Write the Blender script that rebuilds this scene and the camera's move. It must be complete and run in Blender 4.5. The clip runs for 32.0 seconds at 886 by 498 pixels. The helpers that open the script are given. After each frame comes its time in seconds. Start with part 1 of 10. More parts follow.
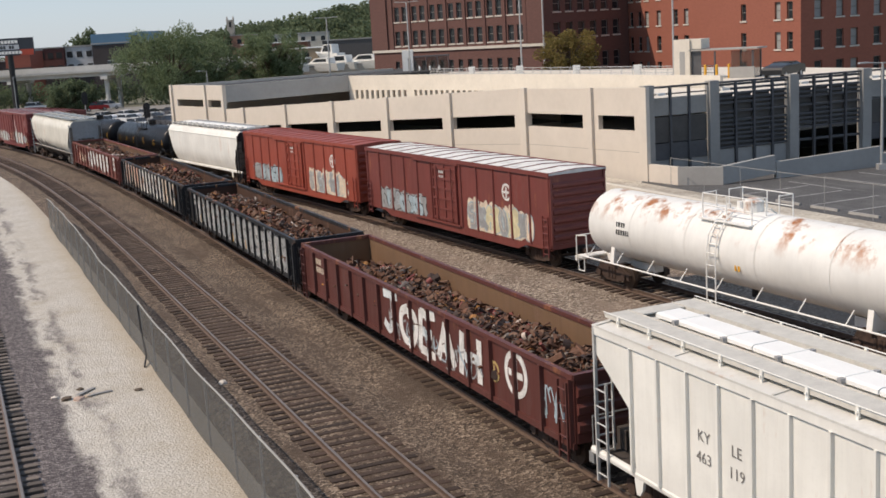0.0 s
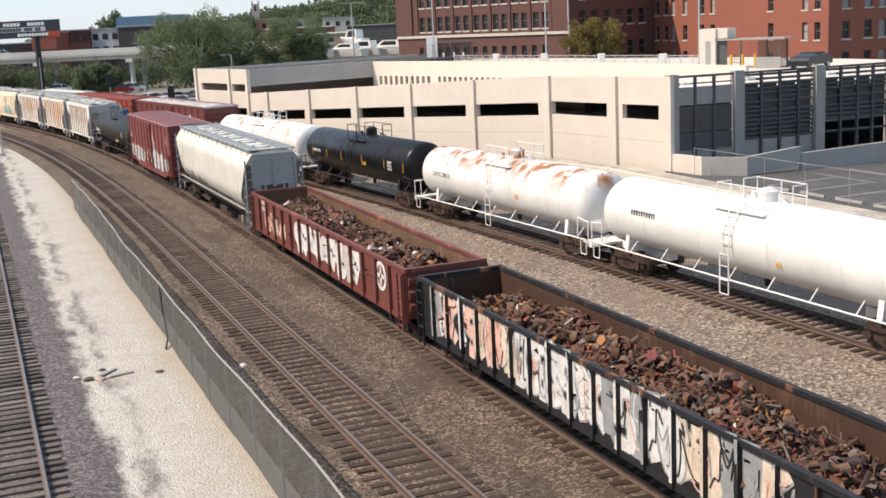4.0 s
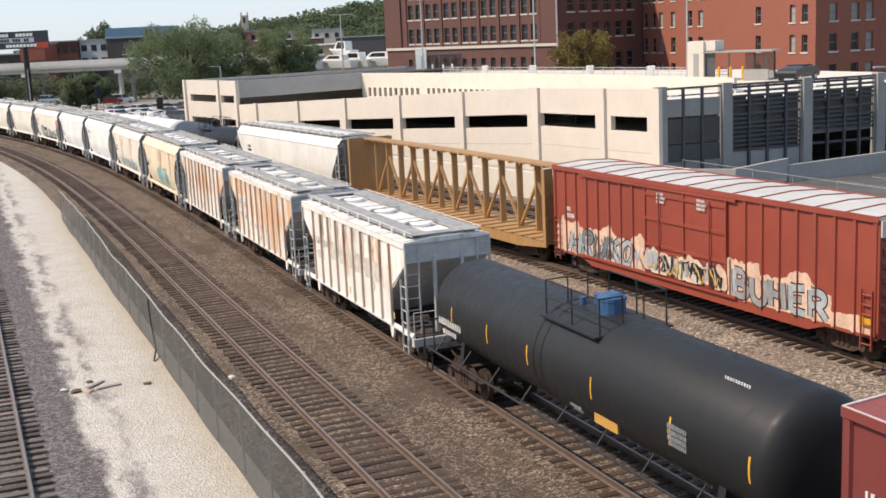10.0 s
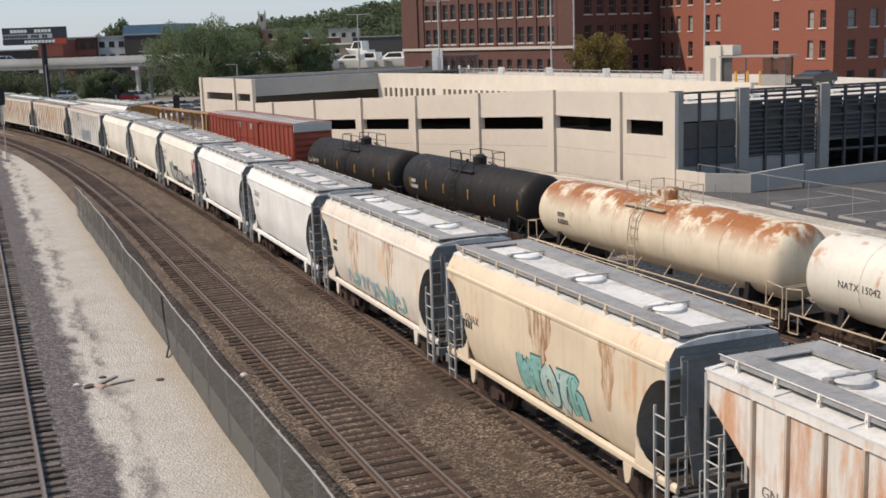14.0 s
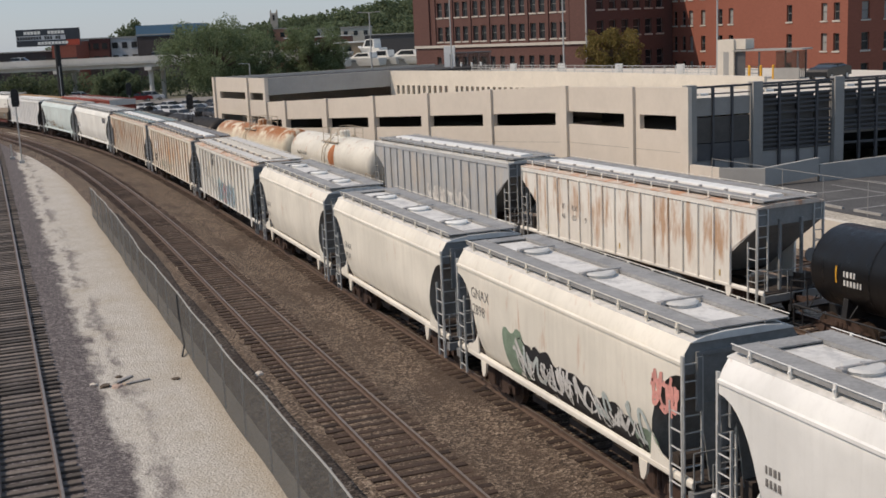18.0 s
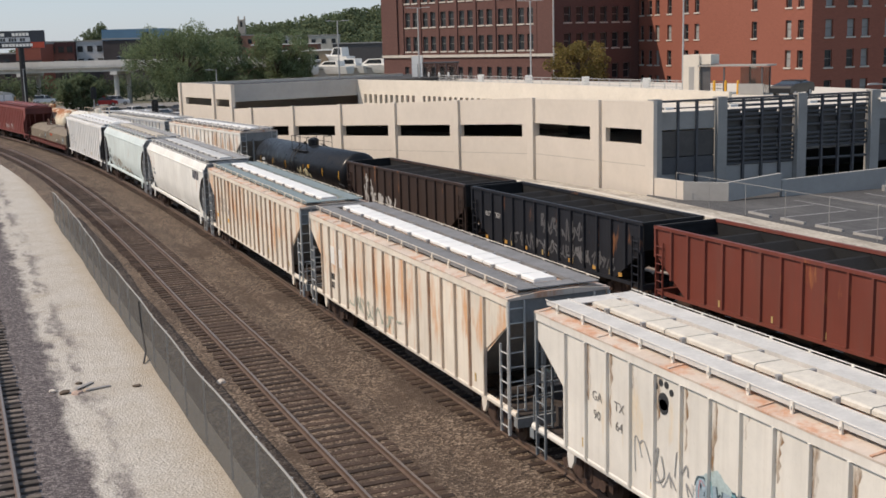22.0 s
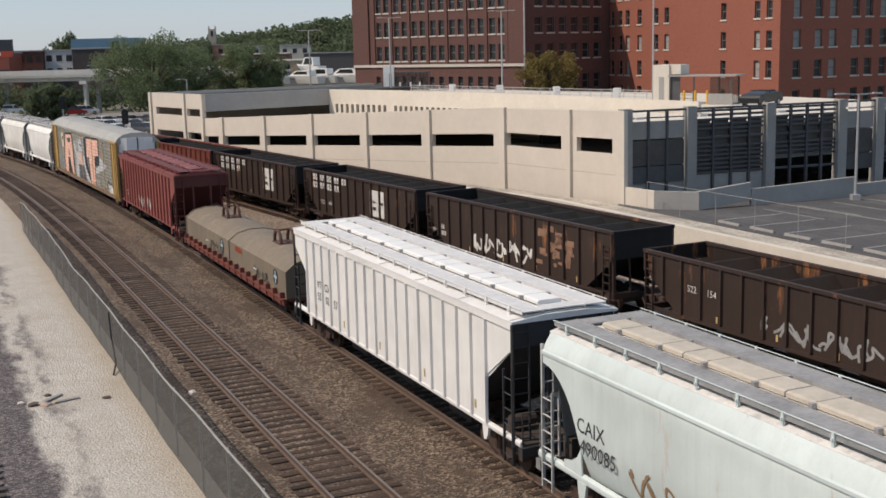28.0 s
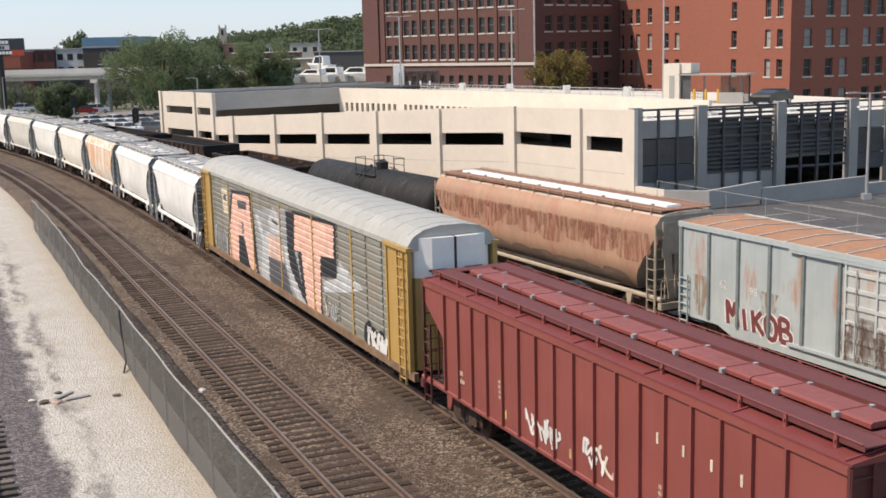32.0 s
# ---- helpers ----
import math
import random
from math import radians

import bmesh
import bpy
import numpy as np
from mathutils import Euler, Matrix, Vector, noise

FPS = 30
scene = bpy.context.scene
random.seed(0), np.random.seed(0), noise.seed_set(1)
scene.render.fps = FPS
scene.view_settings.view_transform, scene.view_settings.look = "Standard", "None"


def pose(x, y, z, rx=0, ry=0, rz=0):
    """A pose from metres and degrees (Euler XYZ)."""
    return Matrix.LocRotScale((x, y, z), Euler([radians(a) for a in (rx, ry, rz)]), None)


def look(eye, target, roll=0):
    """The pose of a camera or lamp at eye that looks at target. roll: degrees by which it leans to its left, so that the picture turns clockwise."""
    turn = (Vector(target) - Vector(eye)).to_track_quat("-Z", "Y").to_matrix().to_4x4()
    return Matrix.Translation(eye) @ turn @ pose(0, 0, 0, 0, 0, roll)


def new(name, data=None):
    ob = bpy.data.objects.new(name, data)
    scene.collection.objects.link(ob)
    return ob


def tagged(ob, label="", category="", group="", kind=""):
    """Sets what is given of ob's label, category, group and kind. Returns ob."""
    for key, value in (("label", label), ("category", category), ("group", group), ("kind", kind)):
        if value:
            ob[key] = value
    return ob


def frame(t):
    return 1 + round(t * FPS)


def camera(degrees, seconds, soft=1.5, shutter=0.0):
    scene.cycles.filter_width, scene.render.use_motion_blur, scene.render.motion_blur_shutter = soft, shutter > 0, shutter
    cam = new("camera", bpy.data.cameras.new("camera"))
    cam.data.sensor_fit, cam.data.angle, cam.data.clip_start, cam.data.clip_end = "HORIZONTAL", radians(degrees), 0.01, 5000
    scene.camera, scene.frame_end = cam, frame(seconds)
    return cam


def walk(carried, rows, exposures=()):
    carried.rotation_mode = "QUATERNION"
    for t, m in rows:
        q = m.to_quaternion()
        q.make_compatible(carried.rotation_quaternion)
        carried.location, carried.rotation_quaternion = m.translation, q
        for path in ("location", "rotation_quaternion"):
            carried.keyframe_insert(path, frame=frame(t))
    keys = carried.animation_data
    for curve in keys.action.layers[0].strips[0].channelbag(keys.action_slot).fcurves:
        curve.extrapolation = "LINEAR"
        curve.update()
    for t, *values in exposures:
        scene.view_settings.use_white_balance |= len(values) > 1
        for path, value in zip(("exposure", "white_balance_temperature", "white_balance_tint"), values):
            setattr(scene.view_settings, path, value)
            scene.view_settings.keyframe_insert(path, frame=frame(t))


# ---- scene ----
cam = camera(42.0, 32.0, soft=1.65)

EYE = 11.05
EXPOSURES = [(t, e, 7010, 13) for t, e in ((0, -0.04), (1, 0.34), (1.5, 0.43), (2.5, 0.6), (3.5, 0.5), (5.5, 0.24), (6, 0.26), (6.5, 0.22), (7, 0.03), (7.6, -0.05), (8, 0.04), (9, 0.26), (10, 0.37), (11, 0.06), (12, -0.06), (14, -0.06), (15.5, -0.25), (17, -0.34), (18, -0.36), (19, -0.24), (20, -0.18), (21, -0.15), (22, -0.1), (23, -0.1), (24, -0.05), (25, -0.03), (28, -0.19), (29, -0.16), (30, -0.16), (31, 0.40), (32, 0.28))]
walk(cam, [
    (0, pose(0, 0, EYE, 79.30, 3.40, -23.75)),
    (0.5, pose(0, 0, EYE, 79.24, 3.10, -23.83)),
    (1, pose(0, 0, EYE, 79.16, 3.09, -23.79)),
    (1.5, pose(0, 0, EYE, 78.98, 2.91, -23.45)),
    (2, pose(0, 0, EYE, 78.74, 2.94, -23.12)),
    (2.5, pose(0, 0, EYE, 78.66, 2.86, -22.86)),
    (3, pose(0, 0, EYE, 78.66, 2.76, -22.71)),
    (3.5, pose(0, 0, EYE, 78.69, 2.79, -22.54)),
    (5.5, pose(0, 0, EYE, 78.80, 2.69, -22.62)),
    (6, pose(0, 0, EYE, 78.93, 2.92, -22.83)),
    (6.5, pose(0, 0, EYE, 79.05, 2.83, -22.78)),
    (7, pose(0, 0, EYE, 79.08, 2.64, -22.90)),
    (7.5, pose(0, 0, EYE, 79.03, 2.57, -22.84)),
    (8, pose(0, 0, EYE, 79.01, 2.60, -22.75)),
    (8.5, pose(0, 0, EYE, 79.08, 2.70, -22.78)),
    (9, pose(0, 0, EYE, 79.22, 2.78, -22.90)),
    (9.5, pose(0, 0, EYE, 79.31, 2.66, -23.07)),
    (10, pose(0, 0, EYE, 79.26, 2.66, -23.08)),
    (10.5, pose(0, 0, EYE, 79.28, 2.47, -22.88)),
    (11, pose(0, 0, EYE, 79.42, 1.95, -22.72)),
    (11.5, pose(0, 0, EYE, 79.48, 2.01, -22.64)),
    (12, pose(0, 0, EYE, 79.42, 2.07, -22.72)),
    (12.5, pose(0, 0, EYE, 79.35, 2.03, -22.62)),
    (13, pose(0, 0, EYE, 79.36, 1.98, -22.53)),
    (13.5, pose(0, 0, EYE, 79.41, 1.93, -22.35)),
    (14, pose(0, 0, EYE, 79.34, 1.95, -22.26)),
    (14.5, pose(0, 0, EYE, 79.25, 2.02, -21.98)),
    (16.5, pose(0, 0, EYE, 79.20, 1.99, -21.95)),
    (17, pose(0, 0, EYE, 79.14, 2.26, -21.75)),
    (17.5, pose(0, 0, EYE, 79.07, 2.50, -21.49)),
    (18, pose(0, 0, EYE, 79.22, 2.57, -21.68)),
    (18.5, pose(0, 0, EYE, 79.30, 2.57, -21.97)),
    (19, pose(0, 0, EYE, 79.20, 2.53, -22.10)),
    (19.5, pose(0, 0, EYE, 79.11, 2.52, -22.14)),
    (20, pose(0, 0, EYE, 79.19, 2.34, -22.19)),
    (20.5, pose(0, 0, EYE, 79.23, 2.21, -22.39)),
    (21, pose(0, 0, EYE, 79.30, 2.13, -22.65)),
    (21.5, pose(0, 0, EYE, 79.37, 1.83, -22.77)),
    (22, pose(0, 0, EYE, 79.65, 1.50, -23.24)),
    (22.5, pose(0, 0, EYE, 79.83, 1.31, -23.73)),
    (23, pose(0, 0, EYE, 79.91, 1.38, -24.04)),
    (23.5, pose(0, 0, EYE, 79.90, 1.28, -24.02)),
    (24, pose(0, 0, EYE, 79.89, 1.28, -23.98)),
    (24.5, pose(0, 0, EYE, 79.90, 1.27, -24.01)),
    (25, pose(0, 0, EYE, 79.86, 1.25, -24.13)),
    (25.5, pose(0, 0, EYE, 79.86, 1.22, -24.18)),
    (27.5, pose(0, 0, EYE, 80.07, 1.42, -24.75)),
    (28, pose(0, 0, EYE, 80.09, 1.42, -24.64)),
    (28.5, pose(0, 0, EYE, 80.06, 1.44, -24.52)),
    (29, pose(0, 0, EYE, 80.08, 1.38, -24.46)),
    (29.5, pose(0, 0, EYE, 80.10, 1.44, -24.39)),
    (30, pose(0, 0, EYE, 80.00, 1.48, -24.32)),
    (30.5, pose(0, 0, EYE, 80.07, 1.44, -24.19)),
    (31, pose(0, 0, EYE, 80.06, 1.54, -24.05)),
    (31.5, pose(0, 0, EYE, 80.04, 1.44, -24.03)),
    (32, pose(0, 0, EYE, 80.04, 1.41, -24.15)),
], exposures=EXPOSURES)

# ---------------------------------------------------------------- light
SUN_ELEV, SUN_HEADING = 50.0, -80.0      # degrees; heading from +y towards +x
world = bpy.data.worlds.new("sky")
scene.world = world
world.use_nodes = True
wn = world.node_tree
sky = wn.nodes.new("ShaderNodeTexSky")
sky.sky_type = "NISHITA"
sky.sun_disc = False
sky.sun_elevation = radians(SUN_ELEV)
sky.sun_rotation = radians(SUN_HEADING)
sky.dust_density = 0.3
sky.air_density = 1.0
sky.ozone_density = 2.0
hsv = wn.nodes.new("ShaderNodeHueSaturation")      # hazy late-summer sky
hsv.inputs["Saturation"].default_value = 0.75
wn.links.new(sky.outputs[0], hsv.inputs["Color"])
haze = wn.nodes.new("ShaderNodeMix")
haze.data_type = "RGBA"
haze.inputs[0].default_value = 0.45
haze.inputs[7].default_value = (3.72, 5.6, 8.35, 1)
wn.links.new(hsv.outputs[0], haze.inputs[6])
wn.links.new(haze.outputs[2], wn.nodes["Background"].inputs[0])
wn.nodes["Background"].inputs[1].default_value = 0.115
sun = new("sun", bpy.data.lights.new("sun", "SUN"))
sun.data.energy = 3.9
sun.data.angle = radians(0.6)
sun.data.color = (1.0, 0.885, 0.762)
_se, _sh = radians(SUN_ELEV), radians(SUN_HEADING)
sun.matrix_world = look((math.sin(_sh) * math.cos(_se) * 100, math.cos(_sh) * math.cos(_se) * 100, math.sin(_se) * 100), (0, 0, 0))
scene.view_settings.exposure = 0.0


# ---------------------------------------------------------------- materials
MATS = {}


def shader(name):
    m = bpy.data.materials.new(name)
    m.use_nodes = True
    nt = m.node_tree
    return m, nt, nt.nodes["Principled BSDF"]


def coords(nt, scale=(1, 1, 1), shift=True, world_space=False):
    """Object (or world) coordinates, shifted by a random amount per object."""
    tc = nt.nodes.new("ShaderNodeNewGeometry") if world_space else nt.nodes.new("ShaderNodeTexCoord")
    out = tc.outputs["Position"] if world_space else tc.outputs["Object"]
    mp = nt.nodes.new("ShaderNodeMapping")
    mp.inputs["Scale"].default_value = scale
    nt.links.new(out, mp.inputs["Vector"])
    if shift and not world_space:
        oi = nt.nodes.new("ShaderNodeObjectInfo")
        mul = nt.nodes.new("ShaderNodeMath")
        mul.operation = "MULTIPLY"
        mul.inputs[1].default_value = 57.0
        nt.links.new(oi.outputs["Random"], mul.inputs[0])
        nt.links.new(mul.outputs[0], mp.inputs["Location"])
    return mp.outputs["Vector"]


def noise_tex(nt, vec, scale, detail=4.0, rough=0.6):
    n = nt.nodes.new("ShaderNodeTexNoise")
    n.inputs["Scale"].default_value = scale
    n.inputs["Detail"].default_value = detail
    n.inputs["Roughness"].default_value = rough
    nt.links.new(vec, n.inputs["Vector"])
    return n.outputs["Fac"]


def ramp(nt, fac, stops):
    r = nt.nodes.new("ShaderNodeValToRGB")
    el = r.color_ramp.elements
    while len(el) < len(stops):
        el.new(0.5)
    for e, (p, c) in zip(el, stops):
        e.position = p
        e.color = (*c, 1) if len(c) == 3 else c
    nt.links.new(fac, r.inputs[0])
    return r.outputs[0]


def mixc(nt, fac, a, b, mode="MIX"):
    m = nt.nodes.new("ShaderNodeMix")
    m.data_type = "RGBA"
    m.blend_type = mode
    for sock, val in ((m.inputs[0], fac), (m.inputs[6], a), (m.inputs[7], b)):
        if isinstance(val, (int, float)):
            sock.default_value = val
        elif isinstance(val, tuple):
            sock.default_value = (*val, 1)
        else:
            nt.links.new(val, sock)
    return m.outputs[2]


def mulv(nt, a, b):
    m = nt.nodes.new("ShaderNodeMath")
    m.operation = "MULTIPLY"
    for sock, val in zip(m.inputs, (a, b)):
        if isinstance(val, (int, float)):
            sock.default_value = val
        else:
            nt.links.new(val, sock)
    return m.outputs[0]


def bump(nt, bsdf, height, strength=0.3, dist=0.02):
    b = nt.nodes.new("ShaderNodeBump")
    b.inputs["Strength"].default_value = strength
    b.inputs["Distance"].default_value = dist
    nt.links.new(height, b.inputs["Height"])
    nt.links.new(b.outputs[0], bsdf.inputs["Normal"])


RUST = (0.30, 0.115, 0.035)


def paint(base, rust=0.0, dirt=0.3, rough=0.5, top_rust=0.0, rustcol=RUST, metal=0.0):
    """Weathered paint: streaks of dirt down the sides, patches and runs of rust, faded patches."""
    key = ("paint", base, rust, dirt, rough, top_rust, rustcol, metal)
    if key in MATS:
        return MATS[key]
    m, nt, bs = shader("paint")
    v = coords(nt)
    big = noise_tex(nt, v, 0.45, 3)
    col = mixc(nt, ramp(nt, big, [(0.35, (0, 0, 0)), (0.7, (1, 1, 1))]), tuple(c * 0.88 for c in base), tuple(min(1, c * 1.06) for c in base))
    streak = noise_tex(nt, coords(nt, (2.2, 2.2, 0.16)), 1.6, 5, 0.65)
    dust = 0.22 if max(base) < 0.07 else 1.0
    grime = tuple(0.45 * c + 0.55 * d * dust for c, d in zip(base, (0.10, 0.085, 0.065)))
    if max(base) < 0.07:
        bs.inputs["Specular IOR Level"].default_value = 0.28
    col = mixc(nt, mulv(nt, ramp(nt, streak, [(0.48, (0, 0, 0)), (0.78, (1, 1, 1))]), dirt), col, grime)
    fine = noise_tex(nt, v, 9.0, 4, 0.7)
    col = mixc(nt, mulv(nt, ramp(nt, fine, [(0.5, (0, 0, 0)), (0.75, (1, 1, 1))]), dirt * 0.45), col, grime)
    if rust > 0:
        runs = noise_tex(nt, coords(nt, (1.5, 1.1, 0.22)), 1.1, 6, 0.68)
        lo = 0.74 - 0.30 * rust
        zs = nt.nodes.new("ShaderNodeSeparateXYZ")
        oc = nt.nodes.new("ShaderNodeTexCoord")
        nt.links.new(oc.outputs["Object"], zs.inputs[0])
        up = ramp(nt, mulv(nt, zs.outputs["Z"], 0.2), [(0.27, (0, 0, 0)), (0.55, (0.14,) * 3), (0.80, (0.10,) * 3)])
        sm = nt.nodes.new("ShaderNodeMath")
        sm.operation = "ADD"
        nt.links.new(runs, sm.inputs[0])
        nt.links.new(up, sm.inputs[1])
        thin = noise_tex(nt, coords(nt, (4.0, 4.0, 0.14)), 1.5, 4, 0.6)
        mask = ramp(nt, sm.outputs[0], [(lo, (0, 0, 0)), (lo + 0.13, (1, 1, 1))])
        tone = mixc(nt, fine, rustcol, tuple(min(1, 1.9 * c + 0.04) for c in rustcol))
        col = mixc(nt, mulv(nt, mask, 0.8), col, tone)
        col = mixc(nt, mulv(nt, mulv(nt, ramp(nt, thin, [(0.58, (0, 0, 0)), (0.72, (1, 1, 1))]), up), 4.0 * rust), col, tuple(0.75 * c for c in rustcol))
    if top_rust > 0:
        sep = nt.nodes.new("ShaderNodeSeparateXYZ")
        tc = nt.nodes.new("ShaderNodeTexCoord")
        nt.links.new(tc.outputs["Object"], sep.inputs[0])
        hi = ramp(nt, mulv(nt, sep.outputs["Z"], 0.2), [(0.56, (0, 0, 0)), (0.72, (1, 1, 1))])
        pat = ramp(nt, noise_tex(nt, coords(nt, (1, 0.9, 0.5)), 0.95, 6, 0.66), [(0.60 - 0.2 * top_rust, (0, 0, 0)), (0.70 - 0.2 * top_rust, (1, 1, 1))])
        tone = mixc(nt, fine, (0.20, 0.062, 0.020), (0.48, 0.19, 0.055))
        col = mixc(nt, mulv(nt, hi, pat), col, tone)
    nt.links.new(col, bs.inputs["Base Color"])
    bs.inputs["Metallic"].default_value = metal
    nt.links.new(ramp(nt, streak, [(0.3, (rough - 0.08,) * 3), (0.8, (min(1, rough + 0.22),) * 3)]), bs.inputs["Roughness"])
    bump(nt, bs, fine, 0.12, 0.01)
    MATS[key] = m
    return m


def plain(name, base, rough=0.6, metal=0.0, var=0.18, scale=3.0, bumpy=0.15, random_tint=0.0, world_space=False):
    key = ("plain", name)
    if key in MATS:
        return MATS[key]
    m, nt, bs = shader(name)
    v = coords(nt, world_space=world_space)
    n1 = noise_tex(nt, v, scale, 5, 0.65)
    n2 = noise_tex(nt, v, scale * 7, 4, 0.7)
    f = mixc(nt, 0.4, n1, n2)
    col = mixc(nt, ramp(nt, f, [(0.32, (0, 0, 0)), (0.68, (1, 1, 1))]), tuple(c * (1 - var) for c in base), tuple(min(1, c * (1 + var)) for c in base))
    if random_tint:
        oi = nt.nodes.new("ShaderNodeObjectInfo")
        col = mixc(nt, 1.0, col, ramp(nt, oi.outputs["Random"], [(0, (1 - random_tint,) * 3), (1, (1, 1, 1))]), "MULTIPLY")
    nt.links.new(col, bs.inputs["Base Color"])
    bs.inputs["Roughness"].default_value = rough
    bs.inputs["Metallic"].default_value = metal
    if bumpy:
        bump(nt, bs, n2, bumpy, 0.02)
    MATS[key] = m
    return m


def gravel_mat(name, tones, scale, patch=None, bumpd=0.05, patch_at=(0.48, 0.62)):
    m, nt, bs = shader(name)
    v = coords(nt, world_space=True)
    vor = nt.nodes.new("ShaderNodeTexVoronoi")
    vor.inputs["Scale"].default_value = scale
    nt.links.new(v, vor.inputs["Vector"])
    sep = nt.nodes.new("ShaderNodeSeparateColor")
    nt.links.new(vor.outputs["Color"], sep.inputs[0])
    col = ramp(nt, sep.outputs[0], [(i / (len(tones) - 1), t) for i, t in enumerate(tones)])
    big = noise_tex(nt, v, 0.35, 6, 0.65)
    col = mixc(nt, 1.0, col, ramp(nt, big, [(0.3, (0.74, 0.72, 0.70)), (0.7, (1.12, 1.1, 1.06))]), "MULTIPLY")
    if patch:
        pm = ramp(nt, noise_tex(nt, coords(nt, (1, 0.35, 1), world_space=True), 0.55, 6, 0.7), [(patch_at[0], (0, 0, 0)), (patch_at[1], (1, 1, 1))])
        col = mixc(nt, mulv(nt, pm, 0.8), col, patch)
    nt.links.new(col, bs.inputs["Base Color"])
    bs.inputs["Roughness"].default_value = 0.95
    bump(nt, bs, vor.outputs["Distance"], 0.9, bumpd)
    MATS[name] = m
    return m


M_BALLAST = gravel_mat("ballast", [(0.028, 0.019, 0.014), (0.088, 0.062, 0.043), (0.160, 0.116, 0.085), (0.36, 0.285, 0.22)], 16.0, (0.075, 0.050, 0.034))
M_BALLAST2 = gravel_mat("light_ballast", [(0.07, 0.052, 0.04), (0.165, 0.126, 0.098), (0.27, 0.215, 0.17), (0.50, 0.43, 0.355)], 12.0, (0.20, 0.15, 0.115))
M_EARTH = gravel_mat("earth", [(0.10, 0.09, 0.07), (0.15, 0.14, 0.10), (0.18, 0.17, 0.12), (0.22, 0.20, 0.15)], 4.0, (0.07, 0.09, 0.04))
M_ASPHALT = gravel_mat("asphalt", [(0.060, 0.060, 0.062), (0.075, 0.075, 0.077), (0.085, 0.085, 0.088), (0.11, 0.11, 0.115)], 22.0, (0.115, 0.113, 0.11), 0.01)
M_TIE = plain("tie_wood", (0.068, 0.041, 0.029), 0.9, 0, 0.45, 5.0, 0.5, 0.55)
M_TIE_PALE = plain("weathered_tie", (0.20, 0.165, 0.14), 0.9, 0, 0.35, 5.0, 0.5, 0.75)
M_RAIL = plain("rusty_rail", (0.14, 0.095, 0.072), 0.6, 0.3, 0.3, 4.0, 0.2)
M_RAILTOP = plain("rail_head", (0.27, 0.225, 0.195), 0.45, 0.6, 0.2, 4.0, 0.1)
M_TRUCK = plain("truck_iron", (0.078, 0.048, 0.036), 0.8, 0.2, 0.5, 5.0, 0.3, 0.3)
M_WHEEL = plain("wheel_steel", (0.075, 0.052, 0.04), 0.6, 0.5, 0.4, 5.0, 0.2)
M_BLACK = plain("black_steel", (0.018, 0.018, 0.019), 0.6, 0.1, 0.4, 3.0, 0.2)
# road grime, darkened further to carry the shade beneath the cars
M_GRIMESHADE = plain("grimy_shaded_underframe", (0.055, 0.043, 0.036), 0.9, 0.1, 0.45, 2.5, 0.3)
M_LADDER = plain("pale_ladder_paint", (0.50, 0.50, 0.48), 0.6, 0.1, 0.2, 3.0, 0.1)
M_COLDGREY = plain("latch_grey", (0.36, 0.35, 0.34), 0.6, 0.2)
# slope sheets are greyer than the body, their shade put into the colour
M_SLOPE = plain("slope_sheet_shade", (0.25, 0.24, 0.225), 0.8, 0, 0.3, 2.0, 0.1)
M_WALK = plain("worn_walk_grating", (0.30, 0.30, 0.295), 0.75, 0.15, 0.35, 1.3, 0.25)
M_GREYSTEEL = plain("galvanised_grate", (0.44, 0.44, 0.43), 0.6, 0.15, 0.2, 4.0, 0.2)
# grey of the hopper ends, which also carries the shade on them
M_ENDGREY = plain("end_shaded_grey", (0.22, 0.225, 0.222), 0.65, 0.1, 0.25, 1.5, 0.1)
M_WHITE = plain("white_paint", (0.78, 0.77, 0.73), 0.5, 0, 0.08, 2.0, 0.05)
M_YELLOW = plain("yellow_paint", (0.70, 0.36, 0.03), 0.5, 0, 0.15, 2.0, 0.05)
M_MARKGREY = plain("faded_black_lettering", (0.17, 0.16, 0.15), 0.7, 0, 0.3, 3.0, 0.05)
M_DARKMARK = plain("dark_lettering", (0.035, 0.037, 0.04), 0.6, 0, 0.2, 3.0, 0.05)
M_CONC = plain("concrete", (0.63, 0.565, 0.485), 0.85, 0, 0.07, 0.25, 0.08, world_space=True)
M_CONC2 = plain("pale_concrete", (0.62, 0.57, 0.49), 0.85, 0, 0.10, 0.5, 0.1, world_space=True)
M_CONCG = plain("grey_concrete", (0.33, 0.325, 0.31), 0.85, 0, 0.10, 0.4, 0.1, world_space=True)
# near-black stand-in for the shade inside the buildings
M_INSHADE = plain("interior_shade", (0.045, 0.044, 0.043), 0.9, 0, 0.2, 1.0, 0.0)


